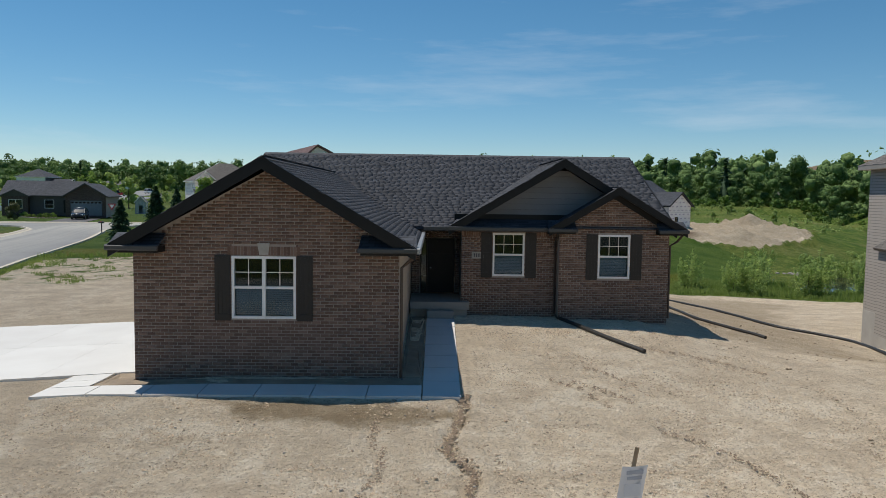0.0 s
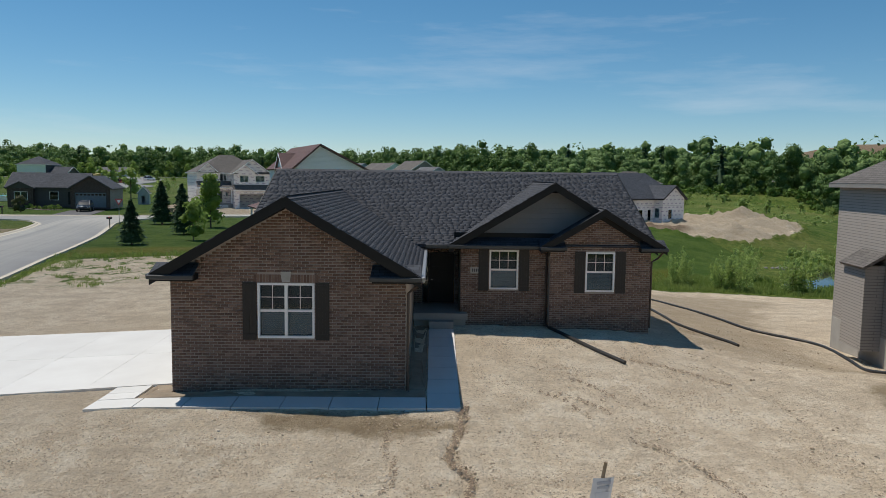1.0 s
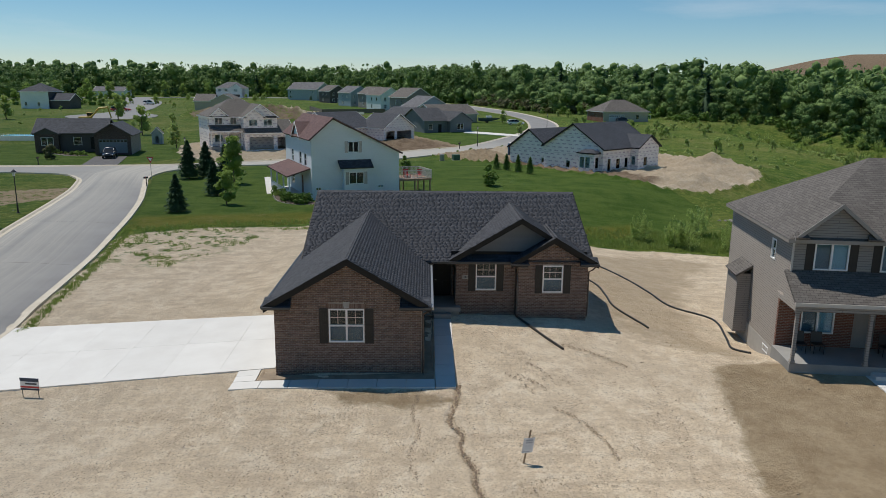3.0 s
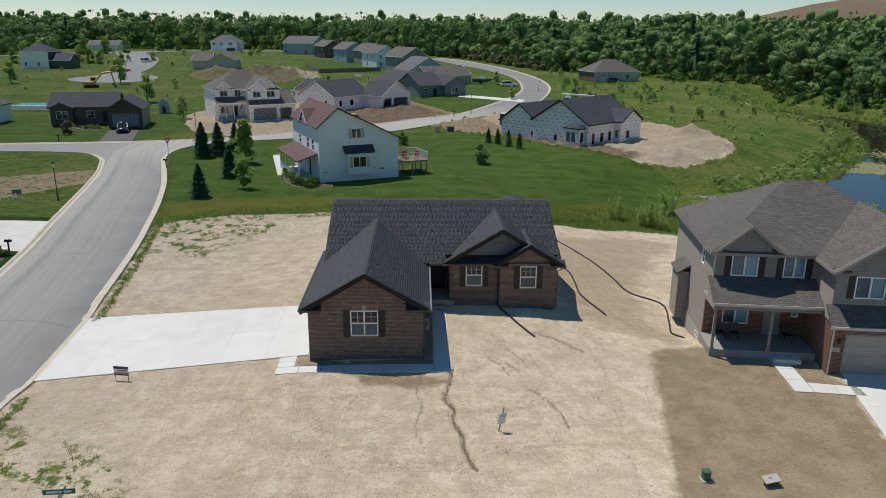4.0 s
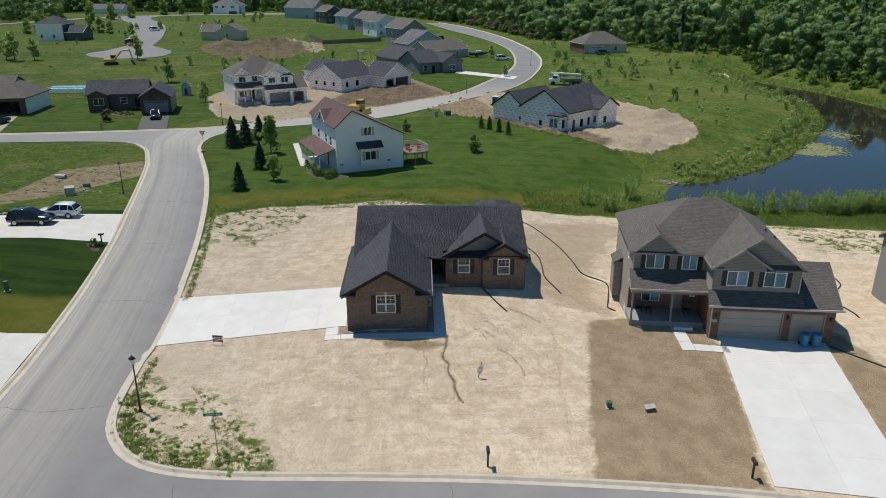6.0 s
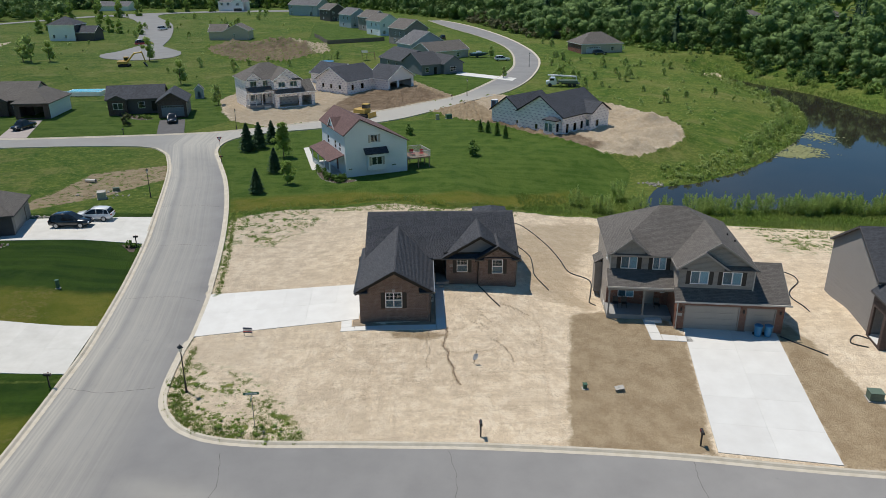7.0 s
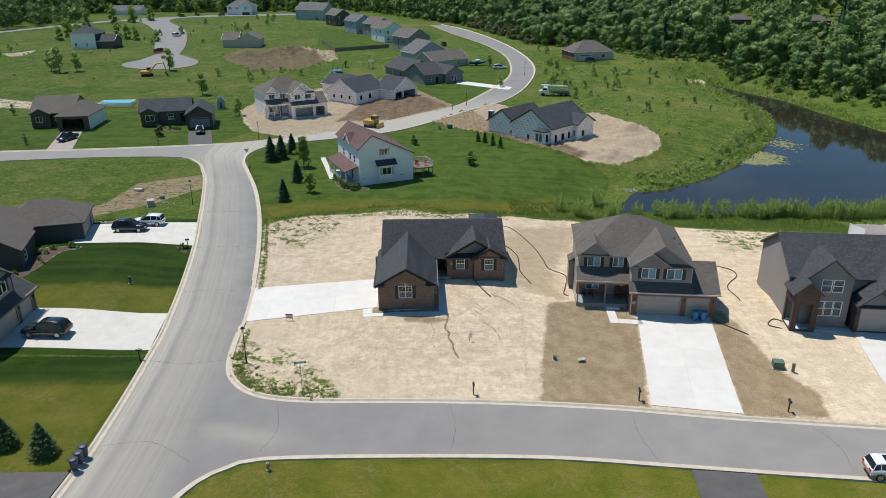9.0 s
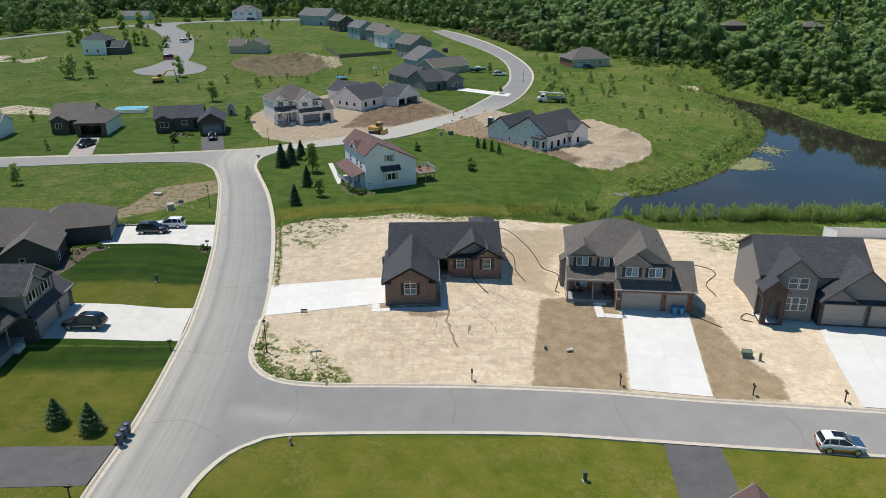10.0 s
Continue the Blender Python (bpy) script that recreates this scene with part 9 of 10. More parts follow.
def car(m, label, paint, group="", roof=None, length=4.75, height=1.72, band=None, hood=None, category="car", cab=(-2.28, 1.15)):
    root = thing("car", m, label, category, group)
    s = length / 4.75
    st = [(-2.38, 0.50, 0.92, 0.78), (-2.28, 0.36, 1.02, 0.90), (-1.5, 0.30, 1.06, 0.945), (0.0, 0.30, 1.04, 0.945), (0.95, 0.30, 1.02, 0.94), (1.7, 0.30, 0.96, 0.92), (2.2, 0.34, 0.86, 0.86), (2.38, 0.44, 0.74, 0.72)]
    bm = bmesh.new()
    loft(bm, [shell_ring(x * s, a, b, c) for x, a, b, c in st])
    body = part("body", bm, paint, root, smooth=True)
    if hood:
        bm = bmesh.new()
        for (x0, z0), (x1, z1) in (((1.0, 1.035), (1.7, 0.972)), ((1.7, 0.972), (2.2, 0.872))):
            slab(bm, [(x0 * s, -0.76, z0), (x0 * s, 0.76, z0), (x1 * s, 0.74, z1), (x1 * s, -0.74, z1)], 0.012, Vector((0, 0, 1)))
        bmesh.ops.recalc_face_normals(bm, faces=bm.faces)
        part("hood", bm, hood, body)
    if band:
        bm = bmesh.new()
        for y in (-0.952, 0.94):
            box(bm, -2.2 * s, 1.6 * s, y, y + 0.012, 0.36, 0.56)
        box(bm, -2.40 * s, -2.32 * s, -0.75, 0.75, 0.5, 0.72)
        part("stripe", bm, band, body)
    a, d = cab
    low, tall = 0.98, (height - 0.98) / 0.74
    cabin = [(-2.28, 1.04, 0.80, 0.74), (-2.18, 1.30, 0.84, 0.71), (-1.95, 1.55, 0.86, 0.69), (-1.5, 1.67, 0.87, 0.68), (-0.6, 1.71, 0.87, 0.68), (0.05, 1.67, 0.87, 0.68), (0.5, 1.48, 0.86, 0.71), (0.85, 1.23, 0.85, 0.76), (1.15, 1.02, 0.82, 0.79)]
    cabin = [((a + (x + 2.28) / 3.43 * (d - a)) * s, low + (z - low) * tall, lo_, hi_) for x, z, lo_, hi_ in cabin]
    bm = bmesh.new()
    loft(bm, [[(x, -lo_, low), (x, lo_, low), (x, hi_, z - 0.06 * tall), (x, hi_ - 0.1, z), (x, -hi_ + 0.1, z), (x, -hi_, z - 0.06 * tall)] for x, z, lo_, hi_ in cabin])
    part("glazing", bm, "car_glass", root)
    bm = bmesh.new()
    loft(bm, [[(x, -hi_ - 0.02, z - 0.09), (x, hi_ + 0.02, z - 0.09), (x, hi_ + 0.015, z - 0.04), (x, hi_ - 0.11, z + 0.015), (x, -hi_ + 0.11, z + 0.015), (x, -hi_ - 0.015, z - 0.04)] for x, z, lo_, hi_ in cabin[2:6]])
    rf = part("roof", bm, roof or paint, root, smooth=True)
    if roof:
        (x0, z0, _, _), (x1, z1, _, _) = cabin[4:6]
        bm = bmesh.new()
        slab(bm, [(x0 - 0.35, -0.42, z0 + 0.03), (x0 - 0.35, 0.42, z0 + 0.03), (x1, 0.42, z1 + 0.03), (x1, -0.42, z1 + 0.03)], 0.012, Vector((0, 0, 1)))
        part("sunroof", bm, "car_glass", rf)
    for sg in (-1, 1):
        for k, q in ((8, 5), (4, 4), (3, 3), (1, 2)):
            bm = bmesh.new()
            tube(bm, [(cabin[k][0], sg * (cabin[k][2] + 0.005), low), (cabin[q][0], sg * (cabin[q][3] + 0.012), cabin[q][1] - 0.07)], 0.035, 5)
            part("pillar", bm, paint, root)
    for x, sg in ((-1.45, -1), (-1.45, 1), (1.42, -1), (1.42, 1)):
        bm = bmesh.new()
        revolve(bm, [(0.22, -0.11), (0.33, -0.11), (0.36, -0.07), (0.36, 0.07), (0.33, 0.11), (0.22, 0.11)], 16)
        w_ = part("wheel", bm, "tyre", root)
        w_.matrix_basis = pose(x * s, sg * 0.86, 0.36, 90, 0, 0)
        bm = bmesh.new()
        revolve(bm, [(0.06, -0.118), (0.23, -0.114), (0.23, 0.114), (0.06, 0.118)], 12)
        part("rim", bm, "paint_silver", w_)
    for sg in (-1, 1):
        for x, z, mt, nm in ((2.3, 0.70, "head_light", "headlight"), (-2.33, 0.86, "tail_light", "tail_light")):
            bm = bmesh.new()
            box(bm, x * s - 0.08, x * s + 0.06, sg * 0.62 - 0.17, sg * 0.62 + 0.17, z - 0.08, z + 0.08)
            soften(bm, 0.03)
            part(nm, bm, mt, root)
        bm = bmesh.new()
        box(bm, 0.78 * s, 0.92 * s, sg * 0.97 - 0.1, sg * 0.97 + 0.1, 1.02, 1.16)
        soften(bm, 0.03)
        part("mirror", bm, paint, root)
    bm = bmesh.new()
    box(bm, 2.34 * s, 2.41 * s, -0.42, 0.42, 0.46, 0.66)
    part("grille", bm, "black_plastic", root)
    return root


car(on_land(35.85, -11.75, -9, 1, -0.02), "white, blue and orange small car parked by the kerb", "paint_white", roof="paint_white", length=3.95, height=1.56, band="paint_orange", hood="paint_blue")
car(on_land(-41.3, 13.3, 178, 1, 0.05), "dark blue-black sport utility car on the driveway", "paint_black", length=5.0, height=1.8)
car(on_land(-43.8, 44.6, 1, 1, 0.05), "black sport utility car on the white driveway", "paint_black", length=4.9, height=1.82)
car(on_land(-42.0, 47.2, 181, 1, 0.05), "white crossover car on the white driveway", "paint_white", length=4.7, height=1.68)
car(on_land(-52.0, 110.4, -74, 1, 0.06), "black sport utility car before a garage", "paint_black", length=4.8)
car(on_land(-79.6, 104.6, -106, 1, 0.06), "dark grey pickup on the pinkish driveway", "paint_black", length=5.3, height=1.85, category="pickup", cab=(-0.9, 1.3))
car(on_land(26.0, 198.5, 8), "white sport utility car parked by the bend", "paint_white", length=4.9)
car(on_land(-116.5, 304, 65, 1, 0.15), "white van on the far street", "paint_white", length=5.2, height=2.0)
car(on_land(-104.0, 244.0, 30, 1, 0.15), "red and white truck by the turning circle", "red", length=6.5, height=2.2, roof="paint_white", category="truck")
car(on_land(8.5, 262, 100), "dark car parked by the row of houses", "paint_black")
car(on_land(60.6, 211.5, 5), "dark car before the brick house", "paint_black")


def bucket_truck(m):
    root = thing("bucket_truck", m, "white utility truck with a folded lifting arm", "truck")
    bm = bmesh.new()
    loft(bm, [shell_ring(1.9, 0.5, 1.6, 1.0), shell_ring(2.3, 0.5, 2.4, 1.05), shell_ring(3.4, 0.5, 2.45, 1.05), shell_ring(3.9, 0.5, 1.6, 1.05), shell_ring(4.7, 0.55, 1.45, 0.95)])
    part("cab", bm, "paint_white", root)
    bm = bmesh.new()
    box(bm, 2.6, 3.75, -1.08, 1.08, 1.65, 2.2)
    part("glazing", bm, "car_glass", root)
    bm = bmesh.new()
    box(bm, -4.2, 1.8, -1.15, 1.15, 0.8, 1.0)
    part("bed", bm, "black_metal", root)
    bm = bmesh.new()
    box(bm, -3.6, 1.4, -1.15, -0.6, 1.0, 1.7)
    box(bm, -3.6, 1.4, 0.6, 1.15, 1.0, 1.7)
    soften(bm, 0.04)
    part("side_boxes", bm, "utility_green", root)
    bm = bmesh.new()
    tube(bm, [(-3.2, 0, 1.0), (-3.2, 0, 2.6), (4.3, 0, 3.0)], 0.22, 8)
    part("arm", bm, "paint_white", root)
    for x in (-2.8, -1.6, 3.6):
        for sg in (-1, 1):
            bm = bmesh.new()
            revolve(bm, [(0.2, -0.14), (0.48, -0.14), (0.5, 0.14), (0.2, 0.14)], 14)
            part("wheel", bm, "tyre", root).matrix_basis = pose(x, sg * 1.0, 0.5, 90, 0, 0)


bucket_truck(on_land(37.5, 152.5, 172))


def digger(m, label, arm, blade):
    root = thing("excavator" if arm else "bulldozer", m, label, "excavator" if arm else "bulldozer")
    for sg in (-1, 1):
        bm = bmesh.new()
        box(bm, -1.7, 1.7, sg * 1.1 - 0.28, sg * 1.1 + 0.28, 0.0, 0.75)
        soften(bm, 0.22, 2)
        part("track", bm, "tyre", root)
    bm = bmesh.new()
    box(bm, -1.9, 1.1, -1.2, 1.2, 0.85, 1.75)
    soften(bm, 0.1)
    part("body", bm, "paint_yellow", root)
    bm = bmesh.new()
    box(bm, 0.0, 1.3, -0.2 if arm else -0.7, 1.1 if arm else 0.7, 1.75, 2.9)
    soften(bm, 0.08)
    cabp = part("cab", bm, "paint_yellow", root)
    bm = bmesh.new()
    box(bm, 0.1, 1.33, -0.22 if arm else -0.72, 1.12 if arm else 0.72, 2.0, 2.7)
    part("glazing", bm, "car_glass", cabp)
    if arm:
        bm = bmesh.new()
        tube(bm, [(1.0, -0.5, 1.4), (3.4, -0.5, 4.0), (5.8, -0.5, 4.3)], 0.25, 6)
        part("boom", bm, "paint_yellow", root)
        bm = bmesh.new()
        tube(bm, [(5.6, -0.5, 4.6), (6.4, -0.5, 1.3)], 0.18, 6)
        part("stick", bm, "paint_yellow", root)
        bm = bmesh.new()
        slab(bm, [(6.0, -1.0, 1.4), (6.0, 0.0, 1.4), (6.9, 0.0, 0.2), (6.9, -1.0, 0.2)], 0.5, Vector((0.6, 0, 0.5)))
        part("bucket", bm, "black_metal", root)
    if blade:
        bm = bmesh.new()
        slab(bm, [(2.3, -1.5, 0.05), (2.3, 1.5, 0.05), (2.15, 1.5, 1.1), (2.15, -1.5, 1.1)], 0.12, Vector((1, 0, 0.1)))
        part("blade", bm, "paint_yellow", root)
    return root


digger(on_land(-91.5, 190.5, 8), "yellow excavator with its arm bent to the ground", True, False)
digger(on_land(-12.6, 114.8, -30), "yellow bulldozer parked by the dirt lot", False, True)


# ---- street furniture ----
def street_lamp(m):
    root = thing("street_lamp", m, "black lantern street lamp on a slim post", "street lamp", "street lamps")
    bm = bmesh.new()
    revolve(bm, [(0.16, -0.1), (0.16, 0.05), (0.09, 0.12), (0.075, 0.9), (0.05, 1.0), (0.045, 3.5), (0.07, 3.55)], 10)
    part("post", bm, "black_metal", root)
    bm = bmesh.new()
    revolve(bm, [(0.09, 3.55), (0.17, 3.92)], 4)
    lan = part("lantern", bm, "lamp_glass", root)
    bm = bmesh.new()
    revolve(bm, [(0.26, 3.92), (0.24, 3.96), (0.09, 4.10), (0.03, 4.12), (0.02, 4.22)], 4)
    part("cap", bm, "black_metal", lan)
    return root


lamp = street_lamp(on_land(-18.7, 7.2))
for x_, y_ in ((-38.4, 57.2), (-36.9, 102.4), (11.2, 140.8), (33, 186)):
    copy_thing(lamp, on_land(x_, y_, x_ * 13))


def mailbox(m, label="dark mailbox on a wooden post by the kerb"):
    root = thing("mailbox", m, label, "mailbox", "mailboxes along the kerbs")
    bm = bmesh.new()
    box(bm, -0.05, 0.05, -0.05, 0.05, -0.2, 1.05)
    part("post", bm, "black_metal", root)
    bm = bmesh.new()
    sec = [(-0.1, 0.0), (0.1, 0.0), (0.1, 0.13), (0.07, 0.2), (0.0, 0.23), (-0.07, 0.2), (-0.1, 0.13)]
    loft(bm, [[(a, y, 1.05 + b) for a, b in sec] for y in (-0.3, 0.25)])
    bx = part("box", bm, "black_metal", root)
    bm = bmesh.new()
    box(bm, 0.1, 0.115, -0.1, 0.0, 1.15, 1.3)
    part("flag", bm, "red", bx)
    return root


mb = mailbox(on_land(3.8, 0.75, 180))
for x_, y_, a_ in ((18.95, -0.75, 175), (31.8, -3.0, 172), (40.3, -4.5, 172), (-29.7, 8.2, 90), (-33.9, 39.0, 95), (-30.2, -16.0, 90), (-33.2, 76.0, -70), (-57.6, 98.4, 0), (7.2, 134.6, -40)):
    copy_thing(mb, on_land(x_, y_, a_))


def street_sign(m):
    root = thing("street_sign", m, "green street-name sign on a thin pole", "street sign")
    bm = bmesh.new()
    tube(bm, [(0, 0, -0.2), (0, 0, 2.9)], 0.03, 6)
    part("pole", bm, "grey_metal", root)
    for a_, z in ((0, 2.72), (90, 2.5)):
        bm = bmesh.new()
        box(bm, -0.55, 0.55, -0.01, 0.01, 0, 0.2)
        pl = part("plate", bm, "green_sign", root)
        pl.matrix_basis = pose(0, 0, z, 0, 0, a_)
        bm = bmesh.new()
        box(bm, -0.42, 0.1, -0.016, -0.011, 0.06, 0.14)
        box(bm, 0.16, 0.42, -0.016, -0.011, 0.06, 0.14)
        part("lettering", bm, "sign_white", pl)
    bm = bmesh.new()
    slab(bm, [(0, -0.03, 2.42), (0.28, -0.03, 2.0), (0, -0.03, 1.9), (-0.28, -0.03, 2.0)], 0.01, Vector((0, -1, 0)))
    return root, bm


root_, bm_ = street_sign(on_land(-12.4, 2.4, 5))
bmesh.ops.recalc_face_normals(bm_, faces=bm_.faces)
part("plate", bm_, "red", root_).matrix_basis = pose(0, 0, 0, 0, 0, 100)


def yield_sign(m):
    root = thing("yield_sign", m, "red and white triangular give-way sign", "road sign")
    bm = bmesh.new()
    tube(bm, [(0, 0, -0.2), (0, 0, 3.0)], 0.035, 6)
    part("pole", bm, "grey_metal", root)
    for s, y, mt, nm in ((0.45, -0.05, "red", "plate"), (0.25, -0.062, "sign_white", "centre")):
        bm = bmesh.new()
        slab(bm, [(-s, y, 2.72 + s * 0.58), (0, y, 2.72 - s * 1.15), (s, y, 2.72 + s * 0.58)], 0.012, Vector((0, -1, 0)))
        bmesh.ops.recalc_face_normals(bm, faces=bm.faces)
        part(nm, bm, mt, root)


yield_sign(on_land(-35.0, 82.6, 10))


def bin_thing(m, colour, label, group, lid):
    root = thing("trash_bin", m, label, "trash bin", group)
    bm = bmesh.new()
    revolve(bm, [(0.05, 0.06), (0.25, 0.05), (0.27, 0.1), (0.31, 0.55), (0.335, 0.98), (0.36, 1.0), (0.36, 1.04), (0.31, 1.04)], 18)
    body = part("body", bm, colour, root, smooth=True)
    bm = bmesh.new()
    revolve(bm, [(0.37, 1.045), (0.375, 1.075), (0.33, 1.11), (0.16, 1.14), (0.02, 1.15)], 18)
    part("lid", bm, lid, root, smooth=True)
    bm = bmesh.new()
    tube(bm, [(-0.2, 0.34, 0.98), (-0.18, 0.43, 1.0), (0.18, 0.43, 1.0), (0.2, 0.34, 0.98)], 0.02, 6)
    part("handle", bm, colour, body)
    for sg in (-1, 1):
        bm = bmesh.new()
        revolve(bm, [(0.04, -0.04), (0.13, -0.04), (0.13, 0.04), (0.04, 0.04)], 10)
        part("wheel", bm, "tyre", root).matrix_basis = pose(sg * 0.27, 0.3, 0.13, 0, 90, 0)
    return root


bin_thing(on_land(29.2, 13.9, -8, 1, 0.05), "bin_blue", "bright blue wheeled bin before the garage door", "bins by the garage", "bin_blue")
bin_thing(on_land(30.05, 13.8, -8, 1, 0.05), "bin_blue", "bright blue wheeled bin before the garage door", "bins by the garage", "bin_blue")
wb = bin_thing(on_land(-28.75, -9.0, 88, 1, 0.05), "bin_navy", "navy wheeled bin standing at the kerb", "bins at the kerb", "bin_navy")
for y_ in (-8.15, -7.3):
    copy_thing(wb, on_land(-28.7, y_, 92, 1, 0.05))


def hydrant(m):
    root = thing("hydrant", m, "cream fire hydrant with red caps in the grass", "hydrant")
    bm = bmesh.new()
    revolve(bm, [(0.16, -0.05), (0.16, 0.06), (0.11, 0.1), (0.11, 0.55), (0.15, 0.6), (0.13, 0.72), (0.05, 0.8), (0.04, 0.86)], 10)
    part("barrel", bm, "limestone", root)
    for a_ in (0, 90, 180):
        bm = bmesh.new()
        revolve(bm, [(0.07, 0.0), (0.08, 0.2)], 8)
        part("cap", bm, "red", root).matrix_basis = pose(0, 0, 0.48, 90, 0, a_)


hydrant(on_land(-13.3, -9.5))


def utility_box(m, label, w, d, h, mt, group=""):
    root = thing("utility_box", m, label, "utility box", group)
    bm = bmesh.new()
    box(bm, -w / 2, w / 2, -d / 2, d / 2, 0.05, h)
    soften(bm, 0.03)
    part("cabinet", bm, mt, root)
    bm = bmesh.new()
    box(bm, -w / 2 - 0.08, w / 2 + 0.08, -d / 2 - 0.08, d / 2 + 0.08, -0.1, 0.05)
    part("pad", bm, "foundation", root)
    bm = bmesh.new()
    box(bm, -w / 2 - 0.02, w / 2 + 0.02, -d / 2 - 0.02, d / 2 + 0.02, h, h + 0.04)
    part("lid", bm, mt, root)
    return root


utility_box(on_land(34.2, 4.4, -10), "grey-green transformer box on a pad", 1.0, 0.85, 0.7, "utility_green")
utility_box(on_land(35.3, 3.5, -10), "small green cable pedestal", 0.25, 0.25, 0.9, "utility_green", "cable pedestals")
utility_box(on_land(12.4, 6.5, 5), "green utility pedestal standing in bare soil", 0.3, 0.3, 0.42, "green_box", "cable pedestals")
utility_box(on_land(12.3, -15.3, 5), "green cable pedestal in dry grass", 0.3, 0.3, 0.9, "green_box", "cable pedestals")
utility_box(on_land(-37.2, 26.3, 5), "green cable pedestal on the lawn", 0.3, 0.3, 0.9, "green_box", "cable pedestals")
utility_box(on_land(-45.0, 56.8, 20), "pale transformer box in rough grass", 1.1, 1.3, 1.0, "limestone")
utility_box(on_land(-44.4, 60.4, 20), "green cable pedestal in rough grass", 0.9, 0.5, 0.5, "utility_green", "cable pedestals")
utility_box(on_land(5.6, 112.2, 20), "green transformer box at the lawn's edge", 1.2, 0.9, 0.9, "green_box")
utility_box(on_land(3.2, 111.2, 20), "grey utility box at the lawn's edge", 0.7, 0.4, 1.0, "grey_metal")
utility_box(pose(-6.55, 30.2, gz(-6.5, 30.2), 0, 0, 0), "dark air-conditioning unit beside the brick house", 0.8, 0.8, 0.85, "black_plastic")
# a tipped utility lid on the soil
root_ = thing("loose_lid", on_land(15.0, 6.1, 10), "tipped pale lid propped over a small pit", "lid")
bm = bmesh.new()
slab(bm, [(-0.36, -0.22, 0.26), (0.36, -0.22, 0.32), (0.4, 0.24, 0.38), (-0.32, 0.24, 0.32)], 0.05)
part("lid", bm, "limestone", root_)
bm = bmesh.new()
box(bm, -0.05, 0.05, 0.0, 0.1, -0.1, 0.33)
part("stub", bm, "utility_green", root_)


def stake_sign():
    root = thing("lot_sign", on_land(4.05, 10.35, 12), "white lot sign nailed to a leaning wooden stake", "sign")
    bm = bmesh.new()
    tube(bm, [(-0.12, 0, -0.2), (0.14, 0, 1.22)], 0.035, 4)
    part("stake", bm, "wood", root)
    bm = bmesh.new()
    rows = [[(-0.20 + 0.16 * z + 0.40 * k / 4, -0.05 - 0.03 * math.sin(math.pi * k / 4), 0.42 + z) for k in range(5)] for z in (0, 0.2, 0.4, 0.55)]
    grid_v = [[bm.verts.new(p) for p in r_] for r_ in rows]
    for a_, b_ in zip(grid_v, grid_v[1:]):
        for k in range(4):
            bm.faces.new((a_[k], a_[k + 1], b_[k + 1], b_[k]))
    bmesh.ops.solidify(bm, geom=bm.faces[:], thickness=0.004)
    sh = part("sheet", bm, "sign_white", root)
    for z, x0, x1, h_ in ((0.86, 0.04, 0.30, 0.055), (0.78, 0.05, 0.28, 0.045), (0.46, -0.08, 0.18, 0.035)):
        bm = bmesh.new()
        box(bm, x0 - 0.1, x1 - 0.1, -0.088, -0.084, z, z + h_)
        part("bar", bm, "faded_ink", sh)
    bm = bmesh.new()
    box(bm, -0.09, 0.17, -0.086, -0.083, 0.54, 0.72)
    part("blank_panel", bm, "faded_panel", sh)


stake_sign()


def sale_sign(m):
    root = thing("yard_sign", m, "small red, white and blue sale sign by the driveway", "sign")
    bm = bmesh.new()
    box(bm, -0.42, 0.42, -0.012, 0.012, 0.32, 0.86)
    pl = part("panel", bm, "sign_white", root)
    for z0, z1, mt in ((0.70, 0.86, "bin_navy"), (0.42, 0.50, "red"), (0.32, 0.40, "bin_navy")):
        bm = bmesh.new()
        box(bm, -0.42, 0.42, -0.017, -0.0125, z0, z1)
        part("band", bm, mt, pl)
    bm = bmesh.new()
    box(bm, -0.2, 0.32, -0.017, -0.0125, 0.57, 0.64)
    part("bar", bm, "ink", pl)
    for x in (-0.36, 0.36):
        bm = bmesh.new()
        box(bm, x - 0.012, x + 0.012, -0.01, 0.01, -0.1, 0.34)
        part("leg", bm, "black_metal", root)


sale_sign(on_land(-15.9, 16.3, -8))


def pipe(points, label, r=0.055, lift=0.05):
    """A black corrugated drain pipe lying on the ground."""
    line = glide([(x, y, 0) for x, y in points], 0.07)
    bm = bmesh.new()
    tube(bm, [(p.x, p.y, gz(p.x, p.y) + lift) for p in line], [r * (1.0 + 0.08 * (i % 2)) for i in range(len(line))], 8)
    tagged(part("drain_pipe", bm, "black_plastic"), label, "drain pipe", "black drain pipes")


pipe([(5.45, 24.35), (5.9, 23.2), (6.4, 21.8), (7.1, 20.1)], "black corrugated drain pipe running from the brick house", 0.06, 0.06)
pipe([(9.3, 38.4), (10.9, 38.2), (12.0, 34.9), (11.9, 31.5), (11.7, 28.4), (12.5, 24.5)], "black corrugated drain pipe winding over the sand")
pipe([(10.6, 49.2), (12.9, 47.7), (14.8, 40.4), (15.5, 34.5), (15.8, 30.7), (17.6, 28.6), (16.8, 24.6), (16.2, 22.3), (16.5, 21.0)], "long black drain pipe winding to the two-storey house")
pipe([(31.2, 13.8), (33.9, 10.7)], "short black drain pipe by the brick garage")
pipe([(34.3, 31.5), (38.6, 29.0), (39.0, 26.4), (36.6, 23.2), (36.0, 18.2)], "black drain pipe curling between two houses")
pipe([(39.2, 12.8), (38.0, 13.8), (36.9, 12.6), (38.0, 11.8)], "curl of black drain pipe by the grey house")

